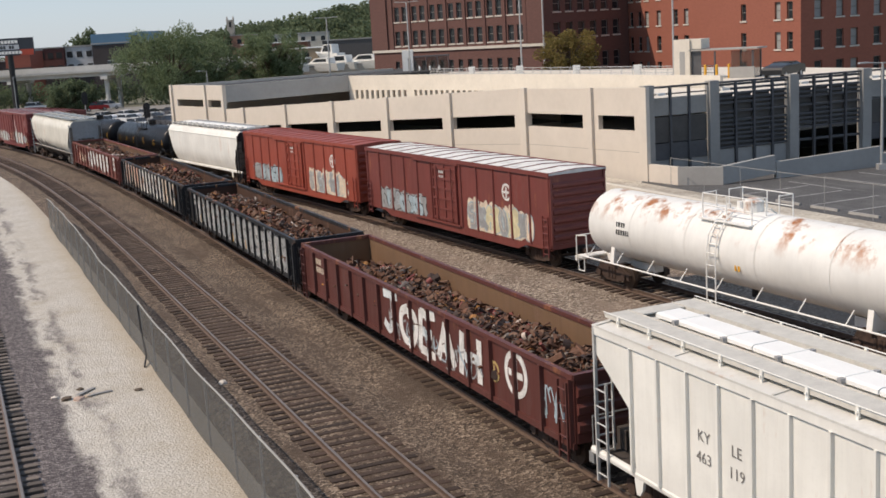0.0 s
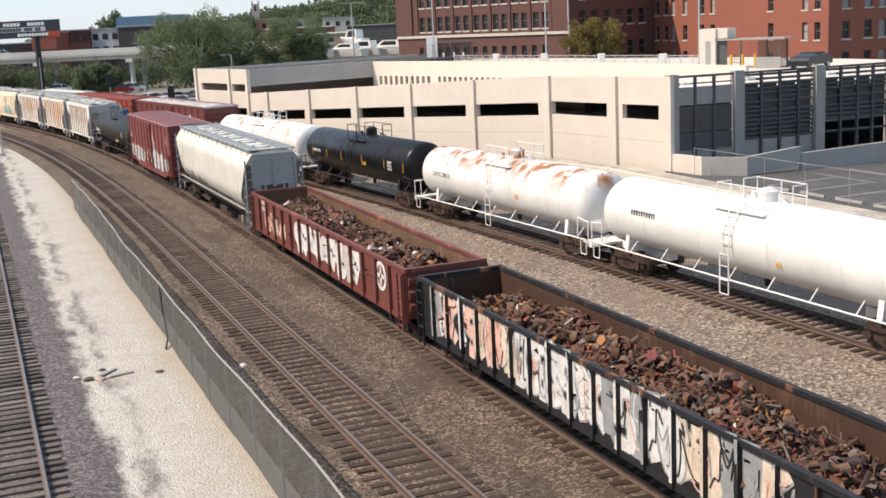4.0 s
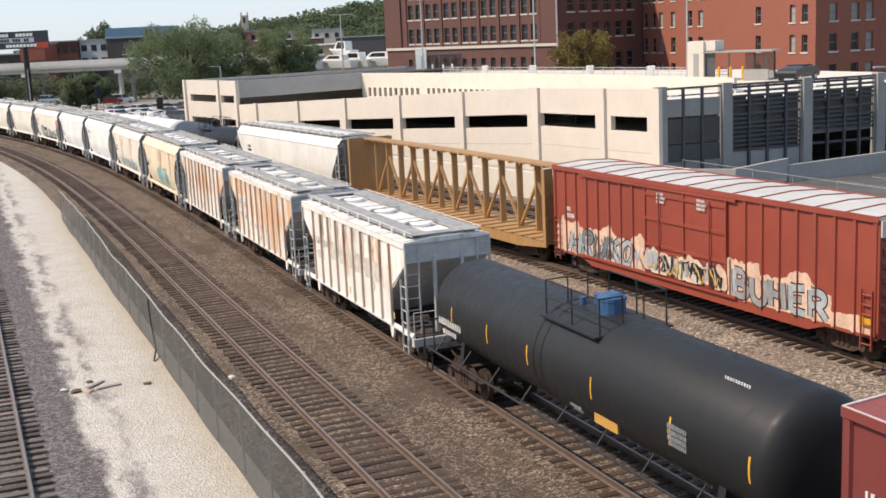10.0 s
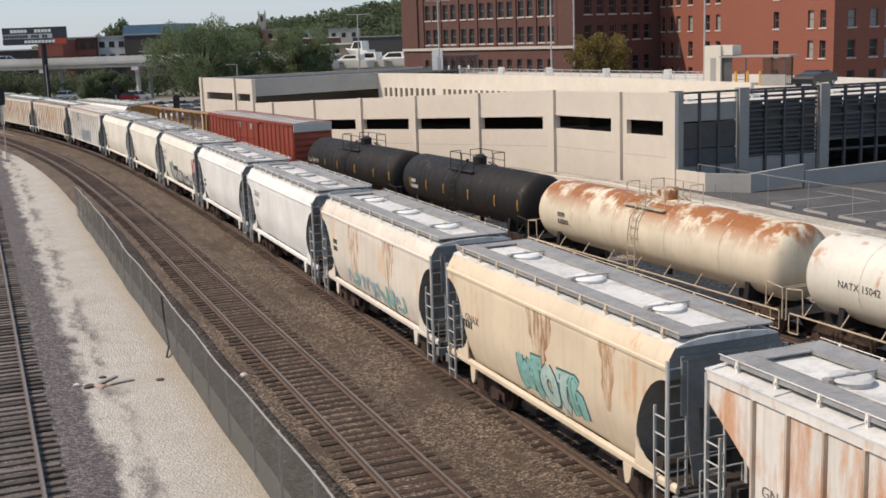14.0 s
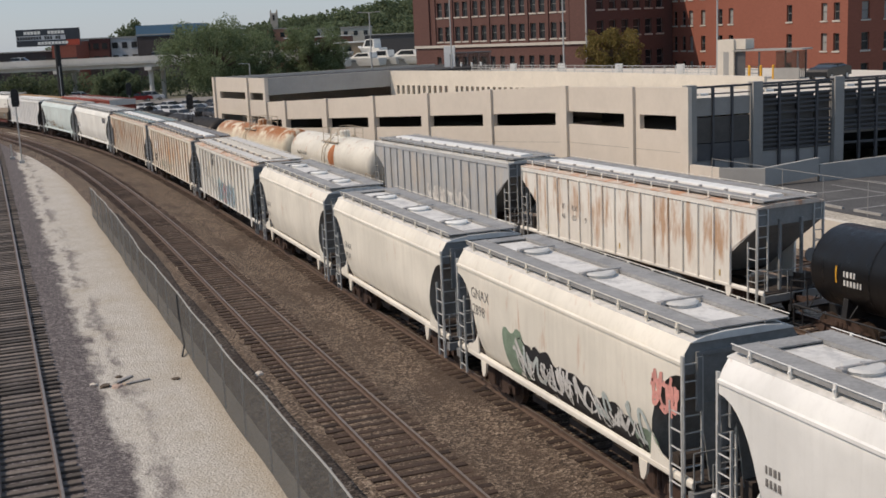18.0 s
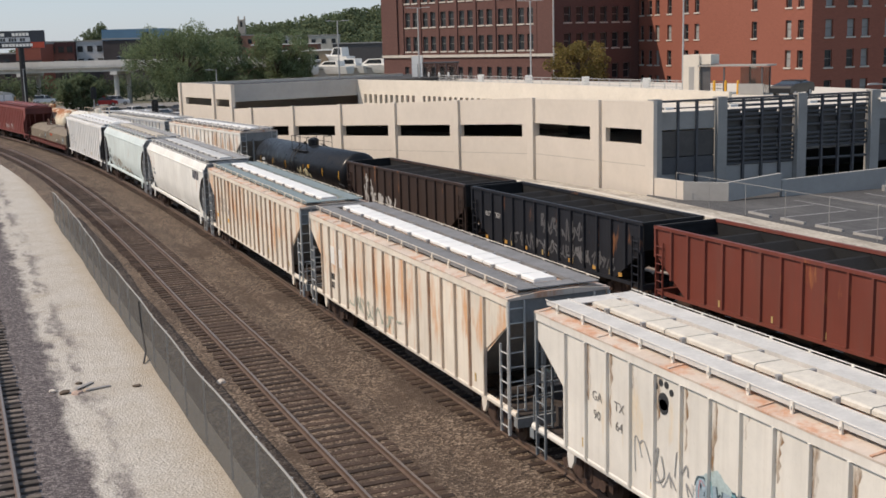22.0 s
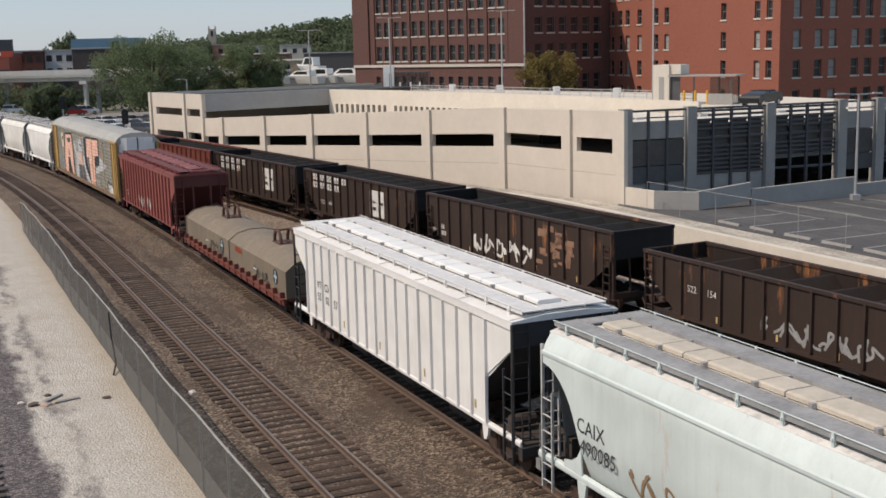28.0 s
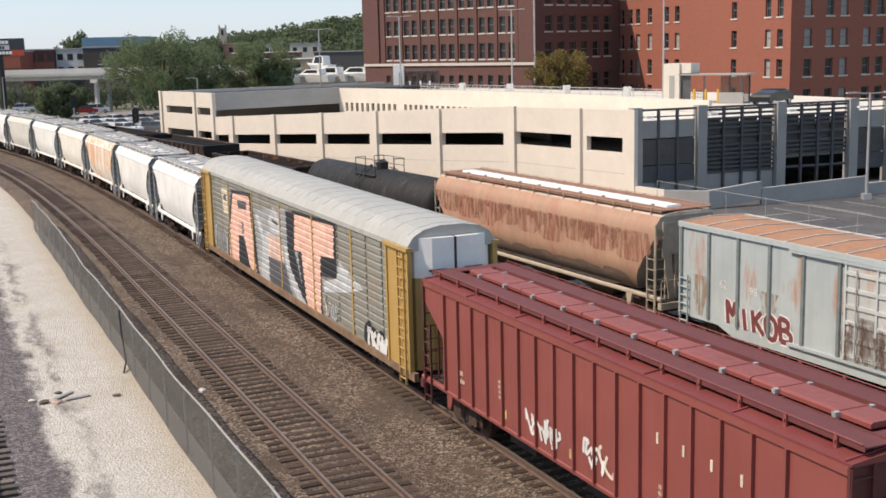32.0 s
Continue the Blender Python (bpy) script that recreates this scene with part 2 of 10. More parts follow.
# ---------------------------------------------------------------- mesh helpers
class MB:
    """Collects faces and makes one mesh of them."""

    def __init__(self):
        self.v, self.f, self.m = [], [], []

    def add(self, verts, faces, mat=0):
        o = len(self.v)
        self.v += [tuple(p) for p in verts]
        self.f += [tuple(i + o for i in f) for f in faces]
        self.m += [mat] * len(faces)
        return self

    def box(self, x0, x1, y0, y1, z0, z1, mat=0):
        vs = [(x, y, z) for x in (x0, x1) for y in (y0, y1) for z in (z0, z1)]
        return self.add(vs, [(0, 1, 3, 2), (4, 6, 7, 5), (0, 4, 5, 1), (2, 3, 7, 6), (0, 2, 6, 4), (1, 5, 7, 3)], mat)

    def prism(self, pts, axis, a, b, mat=0):
        """A polygon drawn out along an axis: 'y' takes (x, z) points, 'x' takes (y, z), 'z' takes (x, y)."""
        put = {"y": lambda p, t: (p[0], t, p[1]), "x": lambda p, t: (t, p[0], p[1]), "z": lambda p, t: (p[0], p[1], t)}[axis]
        n = len(pts)
        area = sum(pts[i][0] * pts[(i + 1) % n][1] - pts[(i + 1) % n][0] * pts[i][1] for i in range(n))
        if (area > 0) == (axis == "y"):
            pts = pts[::-1]
        vs = [put(p, a) for p in pts] + [put(p, b) for p in pts]
        fs = [tuple(range(n))[::-1], tuple(range(n, 2 * n))] + [(i, (i + 1) % n, n + (i + 1) % n, n + i) for i in range(n)]
        return self.add(vs, fs, mat)

    def tube(self, p, q, r, n=6, mat=0, r2=None):
        p, q = Vector(p), Vector(q)
        d = (q - p).normalized()
        u = d.orthogonal().normalized()
        w = d.cross(u)
        r2 = r if r2 is None else r2
        ring = [(math.cos(2 * math.pi * i / n), math.sin(2 * math.pi * i / n)) for i in range(n)]
        vs = [p + (u * c + w * s) * r for c, s in ring] + [q + (u * c + w * s) * r2 for c, s in ring]
        fs = [tuple(range(n))[::-1], tuple(range(n, 2 * n))] + [(i, (i + 1) % n, n + (i + 1) % n, n + i) for i in range(n)]
        return self.add(vs, fs, mat)

    def path(self, pts, r, n=5, mat=0):
        for a, b in zip(pts, pts[1:]):
            self.tube(a, b, r, n, mat)
        return self

    def mesh(self, name, mats, smooth=False, angle=None):
        me = bpy.data.meshes.new(name)
        me.from_pydata(self.v, [], self.f)
        for mt in mats:
            me.materials.append(mt)
        me.polygons.foreach_set("material_index", self.m)
        if smooth:
            me.polygons.foreach_set("use_smooth", [True] * len(me.polygons))
            if angle:
                me.set_sharp_from_angle(angle=radians(angle))
        me.update()
        return me


def thing(name, m, label, category, group="", kind=""):
    """An empty at a thing's base, which carries its parts."""
    ob = new(name)
    ob.matrix_world = m
    ob.empty_display_size = 0.3
    return tagged(ob, label, category, group, kind)


def part(name, me, parent, label="", at=None):
    ob = new(name, me)
    ob.parent = parent
    if at is not None:
        ob.matrix_basis = at
    if label:
        ob["label"] = label
    return ob


def solid(name, mb, mats, label, category, group="", kind="", m=None, smooth=False, angle=None):
    ob = new(name, mb.mesh(name, mats, smooth, angle))
    if m is not None:
        ob.matrix_world = m
    return tagged(ob, label, category, group, kind)


# ---------------------------------------------------------------- lines of the tracks
def line_of(x0, heading, curves, y0=-450.0, length=1120.0, step=1.0):
    """Places along a track: distance, x, y, heading. It bends to the left past each y in curves, with that radius."""
    h = radians(heading)
    x, y, s, out = x0 + math.tan(h) * y0, y0, 0.0, []
    while s < length:
        out.append((s, x, y, h))
        k = 0.0
        for yc, r in curves:
            if y > yc:
                k = 1.0 / r
        for _ in range(4):
            h -= k * step / 4
            x += math.sin(h) * step / 4
            y += math.cos(h) * step / 4
        s += step
    return np.array(out)


NEAR_LINE = line_of(14.63, 0.0, [(60, 1000), (100, 450)])
FAR_LINE = line_of(27.6, -1.0, [(15, 700)])
EMPTY_LINE = line_of(9.43, 0.0, [(60, 995), (100, 445)])
YARD_LINE = line_of(0.0, 0.0, [(135, 700)])


def on_line(line, s, off=0.0):
    x, y, h = (float(np.interp(s, line[:, 0], line[:, k])) for k in (1, 2, 3))
    return x + off * math.cos(h), y - off * math.sin(h), h


def strip(line, s0, s1, profile, step=4.0, mat=0, mb=None):
    """A ribbon along a line: profile of (offset, z)."""
    mb = mb or MB()
    ss = np.arange(s0, s1 + 0.01, step)
    vs = []
    for s in ss:
        for o, z in profile:
            x, y, _ = on_line(line, s, o)
            vs.append((x, y, z))
    n = len(profile)
    fs = [(i * n + j, i * n + j + 1, (i + 1) * n + j + 1, (i + 1) * n + j) for i in range(len(ss) - 1) for j in range(n - 1)]
    return mb.add(vs, fs, mat)

# ---------------------------------------------------------------- parts that all the cars share
SHARED = {}


def shared(key, make):
    if key not in SHARED:
        SHARED[key] = make()
    return SHARED[key]


def m_sideframe():
    mb = MB()
    prof = [(-1.22, 0.36), (-1.22, 0.60), (-0.95, 0.66), (-0.45, 0.92), (0.45, 0.92), (0.95, 0.66), (1.22, 0.60), (1.22, 0.36), (0.85, 0.40), (0.40, 0.20), (-0.40, 0.20), (-0.85, 0.40)]
    for sx in (-1, 1):
        mb.prism(prof, "x", sx * 0.98 - 0.07, sx * 0.98 + 0.07)
        for y in (-0.22, 0.0, 0.22):
            mb.tube((sx * 1.02, y, 0.35), (sx * 1.02, y, 0.80), 0.09, 8, 0)
        for y in (-0.88, 0.88):
            mb.tube((sx * 0.98, y, 0.46), (sx * 1.14, y, 0.46), 0.15, 10)
    mb.box(-1.0, 1.0, -0.22, 0.22, 0.45, 0.85)
    return mb.mesh("truck", [M_TRUCK])


def m_wheelset():
    mb = MB()
    mb.tube((-1.05, 0, 0), (1.05, 0, 0), 0.09, 8)
    for sx in (-1, 1):
        mb.tube((sx * 0.70, 0, 0), (sx * 0.83, 0, 0), 0.46, 22)
        mb.tube((sx * 0.67, 0, 0), (sx * 0.70, 0, 0), 0.49, 22)
        mb.tube((sx * 0.83, 0, 0), (sx * 0.86, 0, 0), 0.19, 12)
    return mb.mesh("wheelset", [M_WHEEL])


def m_coupler():
    mb = MB()
    mb.box(-0.09, 0.09, 0, 0.42, 0.76, 0.94)
    mb.prism([(-0.16, 0.38), (-0.18, 0.62), (-0.02, 0.70), (0.05, 0.56), (0.16, 0.66), (0.18, 0.40)], "z", 0.70, 1.0)
    mb.path([(0.25, 0.0, 0.85), (0.28, 0.25, 0.55), (0.22, 0.55, 0.42)], 0.035)
    return mb.mesh("coupler", [M_TRUCK])


def reflectors(car, x, ys, z=1.28):
    """Small yellow strips along the foot of the side."""
    rm = shared("reflector", lambda: MB().box(-0.012, 0.0, -0.045, 0.045, 0, 0.24).mesh("reflector", [plain("faded_yellow", (0.50, 0.36, 0.15), 0.6, 0, 0.3)]))
    for y in ys:
        part("reflector", rm, car, "small yellow reflector", pose(x, y, z))


def running_gear(car, half, inset=2.1, fore=True):
    """Two trucks with their wheelsets, and a coupler at each end."""
    tm = shared("truck", m_sideframe)
    wm = shared("wheelset", m_wheelset)
    cm = shared("coupler", m_coupler)
    for sy in (-1, 1):
        t = part("truck", tm, car, "", pose(0, sy * (half - inset), 0))
        for y in (-0.88, 0.88):
            part("wheelset", wm, t, "", pose(0, y, 0.46))
        part("coupler", cm, car, "", pose(0, sy * half, 0, 0, 0, 0 if sy > 0 else 180))


def m_ladder(height, width, rungs, mat, r=0.022):
    mb = MB()
    for y in (0, width):
        mb.box(-0.03, 0.03, y - 0.02, y + 0.02, 0, height)
    for i in range(rungs):
        z = height * (i + 0.5) / rungs
        mb.tube((0, 0, z), (0, width, z), r, 5)
    return mb.mesh("ladder", [mat])


def text_mesh(word, size, mat):
    key = ("text", word, size, mat.name)
    if key in SHARED:
        return SHARED[key]
    cu = bpy.data.curves.new("letters", "FONT")
    cu.body = word
    cu.size = size
    cu.align_x = "CENTER"
    cu.resolution_u = 2
    ob = bpy.data.objects.new("letters", cu)
    scene.collection.objects.link(ob)
    me = bpy.data.meshes.new_from_object(ob.evaluated_get(bpy.context.evaluated_depsgraph_get()))
    bpy.data.objects.remove(ob)
    me.materials.clear()
    me.materials.append(mat)
    SHARED[key] = me
    return me


def lettering(car, word, size, x, y, z, mat, name="lettering"):
    """Words on the side that faces -x."""
    return part(name, text_mesh(word, size, mat), car, "", Matrix.Translation((x, y, z)) @ Matrix(((0, 0, -1, 0), (-1, 0, 0, 0), (0, 1, 0, 0), (0, 0, 0, 1))))


def panel_words(car, a, b, ribs, rows, mat, first=1, size=0.46, x=-1.515):
    """Short words on the panels between a hopper's ribs, row by row: rows of (z, words)."""
    ys = rib_places((b - a) / 2 + 0.35, 0.47, ribs)[::-1]
    for z, words in rows:
        for k, w in enumerate(words):
            if w:
                lettering(car, w, size, x, (ys[first + k] + ys[first + k + 1]) / 2, z, mat)


def rib_words(car, h, edge, ribs, rows, mat, x, first=1, size=0.36):
    """As panel_words, for cars whose end ribs stand edge in from the end of the side, h from its middle."""
    pitch = (2 * h - 2 * edge) / (ribs - 1)
    for z, words in rows:
        for k, w in enumerate(words):
            if w:
                lettering(car, w, size, x, h - edge - (first + k + 0.5) * pitch, z, mat)


def stain(car, x, y, z0, z1, w, surf=None, tone=(0.30, 0.13, 0.055), seed=1):
    """A patch of rust runs with a ragged, fading outline."""
    key = ("stain", tone)
    if key not in MATS:
        m, nt, bs = shader("rust_runs")
        f = noise_tex(nt, coords(nt, (3.0, 3.0, 0.5)), 1.6, 6, 0.7)
        g = noise_tex(nt, coords(nt), 5.0, 4, 0.7)
        nt.links.new(mixc(nt, g, tuple(0.7 * c for c in tone), tuple(1.5 * c for c in tone)), bs.inputs["Base Color"])
        nt.links.new(ramp(nt, f, [(0.42, (0, 0, 0)), (0.66, (0.9, 0.9, 0.9))]), bs.inputs["Alpha"])
        bs.inputs["Roughness"].default_value = 0.9
        MATS[key] = m
    rnd = random.Random(seed)
    mb = MB()
    n = 9
    rows = [(z0 + (z1 - z0) * k / n, w / 2 * (0.25 + 0.75 * (k / n) ** 0.7) * rnd.uniform(0.8, 1.1), rnd.uniform(-0.06, 0.06)) for k in range(n + 1)]
    vs = []
    for z, hw, o in rows:
        xx = (surf(z) if surf else x) - 0.004
        vs += [(xx, y - hw + o, z), (xx, y + hw + o, z)]
    mb.add(vs, [(2 * k, 2 * k + 1, 2 * k + 3, 2 * k + 2) for k in range(n)])
    return part("rust_stain", mb.mesh("rust_stain", [MATS[key]]), car, "brown rust stain")


def bars(car, x, y, z, rows, mat, h=0.16, gap=0.1, name="marking", seed=1, surf=None):
    """Rows of small plain blocks in place of words that cannot be read. rows: numbers of blocks."""
    rnd = random.Random(seed)
    mb = MB()
    h, gap = (h * 0.78, gap * 1.1) if h < 0.4 else (h, gap)
    for i, n in enumerate(rows):
        zz = z - i * (h + gap)
        yy = y
        for _ in range(n):
            w = h * rnd.uniform(0.28, 0.55)
            xx = surf(zz + h / 2) if surf else x
            mb.box(xx - 0.012, xx + 0.01, yy - w, yy, zz, zz + h)
            yy -= w + h * 0.38
    return part(name, mb.mesh(name, [mat]), car)


STROKES = []
_r = random.Random(99)
for _k in range(26):
    # tangled sprayed loops and arrows, no letters
    _n = _r.choice((4, 5, 6, 7))
    _x, _pts = 0.0, []
    for _i in range(_n):
        _pts.append((_x + _r.uniform(-0.12, 0.12), _r.choice((_r.uniform(0.0, 0.25), _r.uniform(0.4, 0.6), _r.uniform(0.75, 1.0)))))
        _x += 0.8 / _n * _r.choice((0.4, 1.0, 1.5, -0.6, 1.2))
    STROKES.append(_pts)


def curve_through(pts, k=6):
    """A smooth line through the points."""
    out = []
    for i in range(len(pts) - 1):
        p0, p1, p2, p3 = pts[max(0, i - 1)], pts[i], pts[i + 1], pts[min(len(pts) - 1, i + 2)]
        for q in range(k):
            t = q / k
            out.append(tuple(0.5 * (2 * p1[j] + (p2[j] - p0[j]) * t + (2 * p0[j] - 5 * p1[j] + 4 * p2[j] - p3[j]) * t * t + (3 * p1[j] - p0[j] - 3 * p2[j] + p3[j]) * t ** 3) for j in (0, 1)))
    return out + [pts[-1]]


def clip_band(poly, lo, hi):
    """The share of a convex outline of (y, z) that lies between two values of y."""
    for edge, sign in ((lo, 1), (hi, -1)):
        out = []
        for a, b in zip(poly, poly[1:] + poly[:1]):
            da, db = sign * (a[0] - edge), sign * (b[0] - edge)
            if da >= 0:
                out.append(a)
            if da * db < 0:
                t = da / (da - db)
                out.append((edge, a[1] + (b[1] - a[1]) * t))
        poly = out
        if len(poly) < 3:
            return []
    return poly


class Spray:
    """Sprayed paint on the side that faces -x. It lies on the sheet and on the faces of the ribs: ribs of (places, half width, face)."""

    def __init__(self, x, mats, surf=None, ribs=None, z0=-9.0, z1=9.0):
        self.mb, self.x, self.mats, self.surf, self.ribs, self.z0, self.z1 = MB(), x, mats, surf, ribs, z0, z1

    def patch(self, poly, lift, mi):
        poly = [(y, min(self.z1, max(self.z0, z))) for y, z in poly]
        self.mb.add([((self.surf(z) if self.surf else self.x) - lift, y, z) for y, z in poly], [tuple(range(len(poly)))], mi)
        if self.ribs:
            lo, hi = min(p[0] for p in poly), max(p[0] for p in poly)
            for ry in self.ribs[0]:
                if ry - self.ribs[1] < hi and ry + self.ribs[1] > lo:
                    cp = clip_band(poly, ry - self.ribs[1], ry + self.ribs[1])
                    if cp:
                        self.mb.add([(self.ribs[2] - lift, y, z) for y, z in cp], [tuple(range(len(cp)))], mi)

    def ribbon(self, pts, w, lift, mi):
        side = []
        for i, (y, z) in enumerate(pts):
            a, b = pts[max(0, i - 1)], pts[min(len(pts) - 1, i + 1)]
            dy, dz = b[0] - a[0], b[1] - a[1]
            ln = math.hypot(dy, dz) or 1
            ny, nz = -dz / ln * w / 2, dy / ln * w / 2
            side.append(((y + ny, z + nz), (y - ny, z - nz)))
        for i in range(len(pts) - 1):
            self.patch([side[i][0], side[i][1], side[i + 1][1], side[i + 1][0]], lift + 0.0001 * i, mi)

    def blob(self, cy, cz, ry, rz, skew, seed, lift, mi):
        """A rounded, uneven shape."""
        q = random.Random(seed)
        a1, a2, p1, p2 = q.uniform(0.05, 0.16), q.uniform(0.03, 0.10), q.uniform(0, 6.28), q.uniform(0, 6.28)
        n, ring = 22, []
        for i in range(n):
            t = 2 * math.pi * i / n
            c, s_ = math.cos(t), math.sin(t)
            e = (abs(c) ** 3.2 + abs(s_) ** 3.2) ** (-1 / 3.2) * (1 + a1 * math.sin(3 * t + p1) + a2 * math.sin(5 * t + p2))
            zz = cz + rz * s_ * e
            ring.append((cy + ry * c * e + skew * (zz - cz), zz))
        for k in range(n):
            a, b = ring[k], ring[(k + 1) % n]
            for u, v in ((0.0, 0.5), (0.5, 1.0)):
                mid = lambda p, f: (cy + (p[0] - cy) * f, cz + (p[1] - cz) * f)
                self.patch([mid(a, u), mid(a, v), mid(b, v), mid(b, u)] if u else [(cy, cz), mid(a, v), mid(b, v)], lift, mi)

    def done(self, car, label="sprayed graffiti lettering"):
        return part("graffiti", self.mb.mesh("graffiti", self.mats), car, label)


def gon_ribs(a, b, n):
    h = (b - a) / 2 + 0.05
    return [-h + 0.1 + i * (2 * h - 0.2) / (n - 1) for i in range(n)], 0.055, -1.5955


def hop_ribs(a, b, n):
    return rib_places((b - a) / 2 + 0.35, 0.47, n), 0.03, -1.586


def scrawl(car, x, y0, y1, z0, z1, fills, edge=None, seed=0, thick=0.17, letter=1.1, surf=None, tall=1.0, cloud=None, ribs=None):
    """Sprayed shapes from y1 (read first) down to y0: outlined rounded shapes, or bare strokes where no edge colour is given."""
    rnd = random.Random(seed)
    thick *= 1.15
    sp_ = Spray(x, [edge or M_BLACK] + list(fills) + ([cloud] if cloud else []), surf, ribs, z0 - 0.03, z1 + 0.3)
    mats = sp_.mats
    if cloud:
        for i in range(int((y1 - y0) / 0.45)):
            y = y1 - (i + 0.5) * 0.45
            c = rnd.uniform(0.4, 0.6) * (z1 - z0) + z0
            hh = (z1 - z0) * rnd.uniform(0.95, 1.3) * 0.5
            sp_.blob(y, c, 0.42, hh, 0, rnd.random(), 0.003 + 0.0002 * (i % 4), len(mats) - 1)
    y = y1
    if edge:
        lw = min(0.06, thick * 0.28)
        k = 0
        while y - letter * 0.45 > y0:
            w, hh = letter * rnd.uniform(0.75, 1.15), (z1 - z0) * tall * rnd.uniform(0.84, 1.0)
            step = 0.0012 * (k % 3)
            fill = 1 + rnd.randrange(len(fills))
            lines = rnd.choice(FORMS)
            cz, lean = (z0 + z1) / 2 + rnd.uniform(-0.04, 0.04), rnd.uniform(-0.15, 0.15)
            put = [curve_through([(y - px * w - lean * (pz - 0.5), cz + (pz - 0.5) * (hh - thick)) for px, pz in ln], 4) for ln in lines]
            for ln in put:
                sp_.ribbon(ln, thick * 1.5 + 2 * lw, 0.005 + step, 0)
            for ln in put:
                sp_.ribbon(ln, thick * 1.5, 0.008 + step, fill)
            if rnd.random() < 0.7:
                sp_.ribbon([(a + 0.02, b + thick * 0.4) for a, b in put[0]], lw * 0.5, 0.012, rnd.randrange(len(mats)))
            y -= w * rnd.uniform(0.85, 1.0)
            k += 1
    layer = 0.0
    while not edge and y - letter * 0.6 > y0:
        shape = rnd.choice(STROKES)
        w = letter * rnd.uniform(0.8, 1.2)
        zz0 = z0 + (z1 - z0) * rnd.uniform(0, 0.10)
        hh = (z1 - z0) * tall * rnd.uniform(0.78, 0.98)
        pts = curve_through([(min(y1, max(y0, y - px * w / 0.7)), zz0 + pz * hh) for px, pz in shape], 5)
        sp_.ribbon(pts, thick, 0.007 + layer, 1 + rnd.randrange(len(fills)))
        layer = (layer + 0.0043) % 0.0129
        y -= w * 0.55
    return sp_.done(car)


# strokes of sprayed capitals, in a unit square
GLYPH = {
    "J": [[(0.05, 0.95), (0.95, 1.0)], [(0.62, 1.0), (0.62, 0.3), (0.42, 0.02), (0.08, 0.18)]],
    "O": [[(0.5, 1.0), (0.12, 0.8), (0.06, 0.4), (0.3, 0.02), (0.7, 0.02), (0.94, 0.4), (0.88, 0.8), (0.5, 1.0)]],
    "E": [[(0.95, 1.0), (0.16, 0.94)], [(0.16, 1.0), (0.12, 0.0)], [(0.12, 0.04), (0.95, 0.0)], [(0.14, 0.5), (0.78, 0.52)]],
    "A": [[(0.02, 0.0), (0.42, 1.0)], [(0.46, 1.0), (0.95, 0.0)], [(0.2, 0.36), (0.8, 0.36)]],
    "H": [[(0.12, 1.0), (0.08, 0.0)], [(0.9, 1.0), (0.94, 0.0)], [(0.1, 0.5), (0.92, 0.52)]],
    "B": [[(0.12, 0.0), (0.14, 1.0)], [(0.14, 1.0), (0.7, 0.94), (0.78, 0.72), (0.56, 0.54), (0.16, 0.52)], [(0.56, 0.54), (0.92, 0.34), (0.78, 0.06), (0.12, 0.02)]],
    "U": [[(0.1, 1.0), (0.08, 0.35), (0.3, 0.02), (0.68, 0.02), (0.9, 0.35), (0.9, 1.0)]],
    "K": [[(0.12, 1.0), (0.12, 0.0)], [(0.9, 1.0), (0.16, 0.48)], [(0.3, 0.55), (0.95, 0.0)]],
    "R": [[(0.12, 0.0), (0.14, 1.0)], [(0.14, 1.0), (0.78, 0.92), (0.82, 0.64), (0.5, 0.5), (0.16, 0.5)], [(0.45, 0.5), (0.95, 0.0)]],
    "M": [[(0.04, 0.0), (0.14, 1.0), (0.5, 0.4), (0.86, 1.0), (0.96, 0.0)]],
    "I": [[(0.5, 1.0), (0.48, 0.0)]],
}
FORMS = [[[(0.2, 0.0), (0.1, 0.6), (0.3, 1.0), (0.6, 0.9)], [(0.15, 0.5), (0.7, 0.55), (0.8, 0.0)]], [[(0.8, 1.0), (0.2, 0.9), (0.15, 0.5), (0.8, 0.45), (0.75, 0.02), (0.1, 0.0)]],
         [[(0.1, 1.0), (0.3, 0.0), (0.55, 0.7), (0.8, 0.0)], [(0.8, 0.0), (0.9, 1.0)]], [[(0.5, 1.0), (0.1, 0.6), (0.3, 0.05), (0.8, 0.1), (0.85, 0.7), (0.5, 1.0)]],
         [[(0.15, 1.0), (0.15, 0.0)], [(0.85, 0.95), (0.2, 0.5), (0.9, 0.0)]], [[(0.1, 0.95), (0.9, 1.0)], [(0.5, 1.0), (0.45, 0.3), (0.7, 0.0)]],
         [[(0.15, 0.0), (0.2, 1.0), (0.8, 0.8), (0.25, 0.5), (0.9, 0.2), (0.15, 0.0)]]]


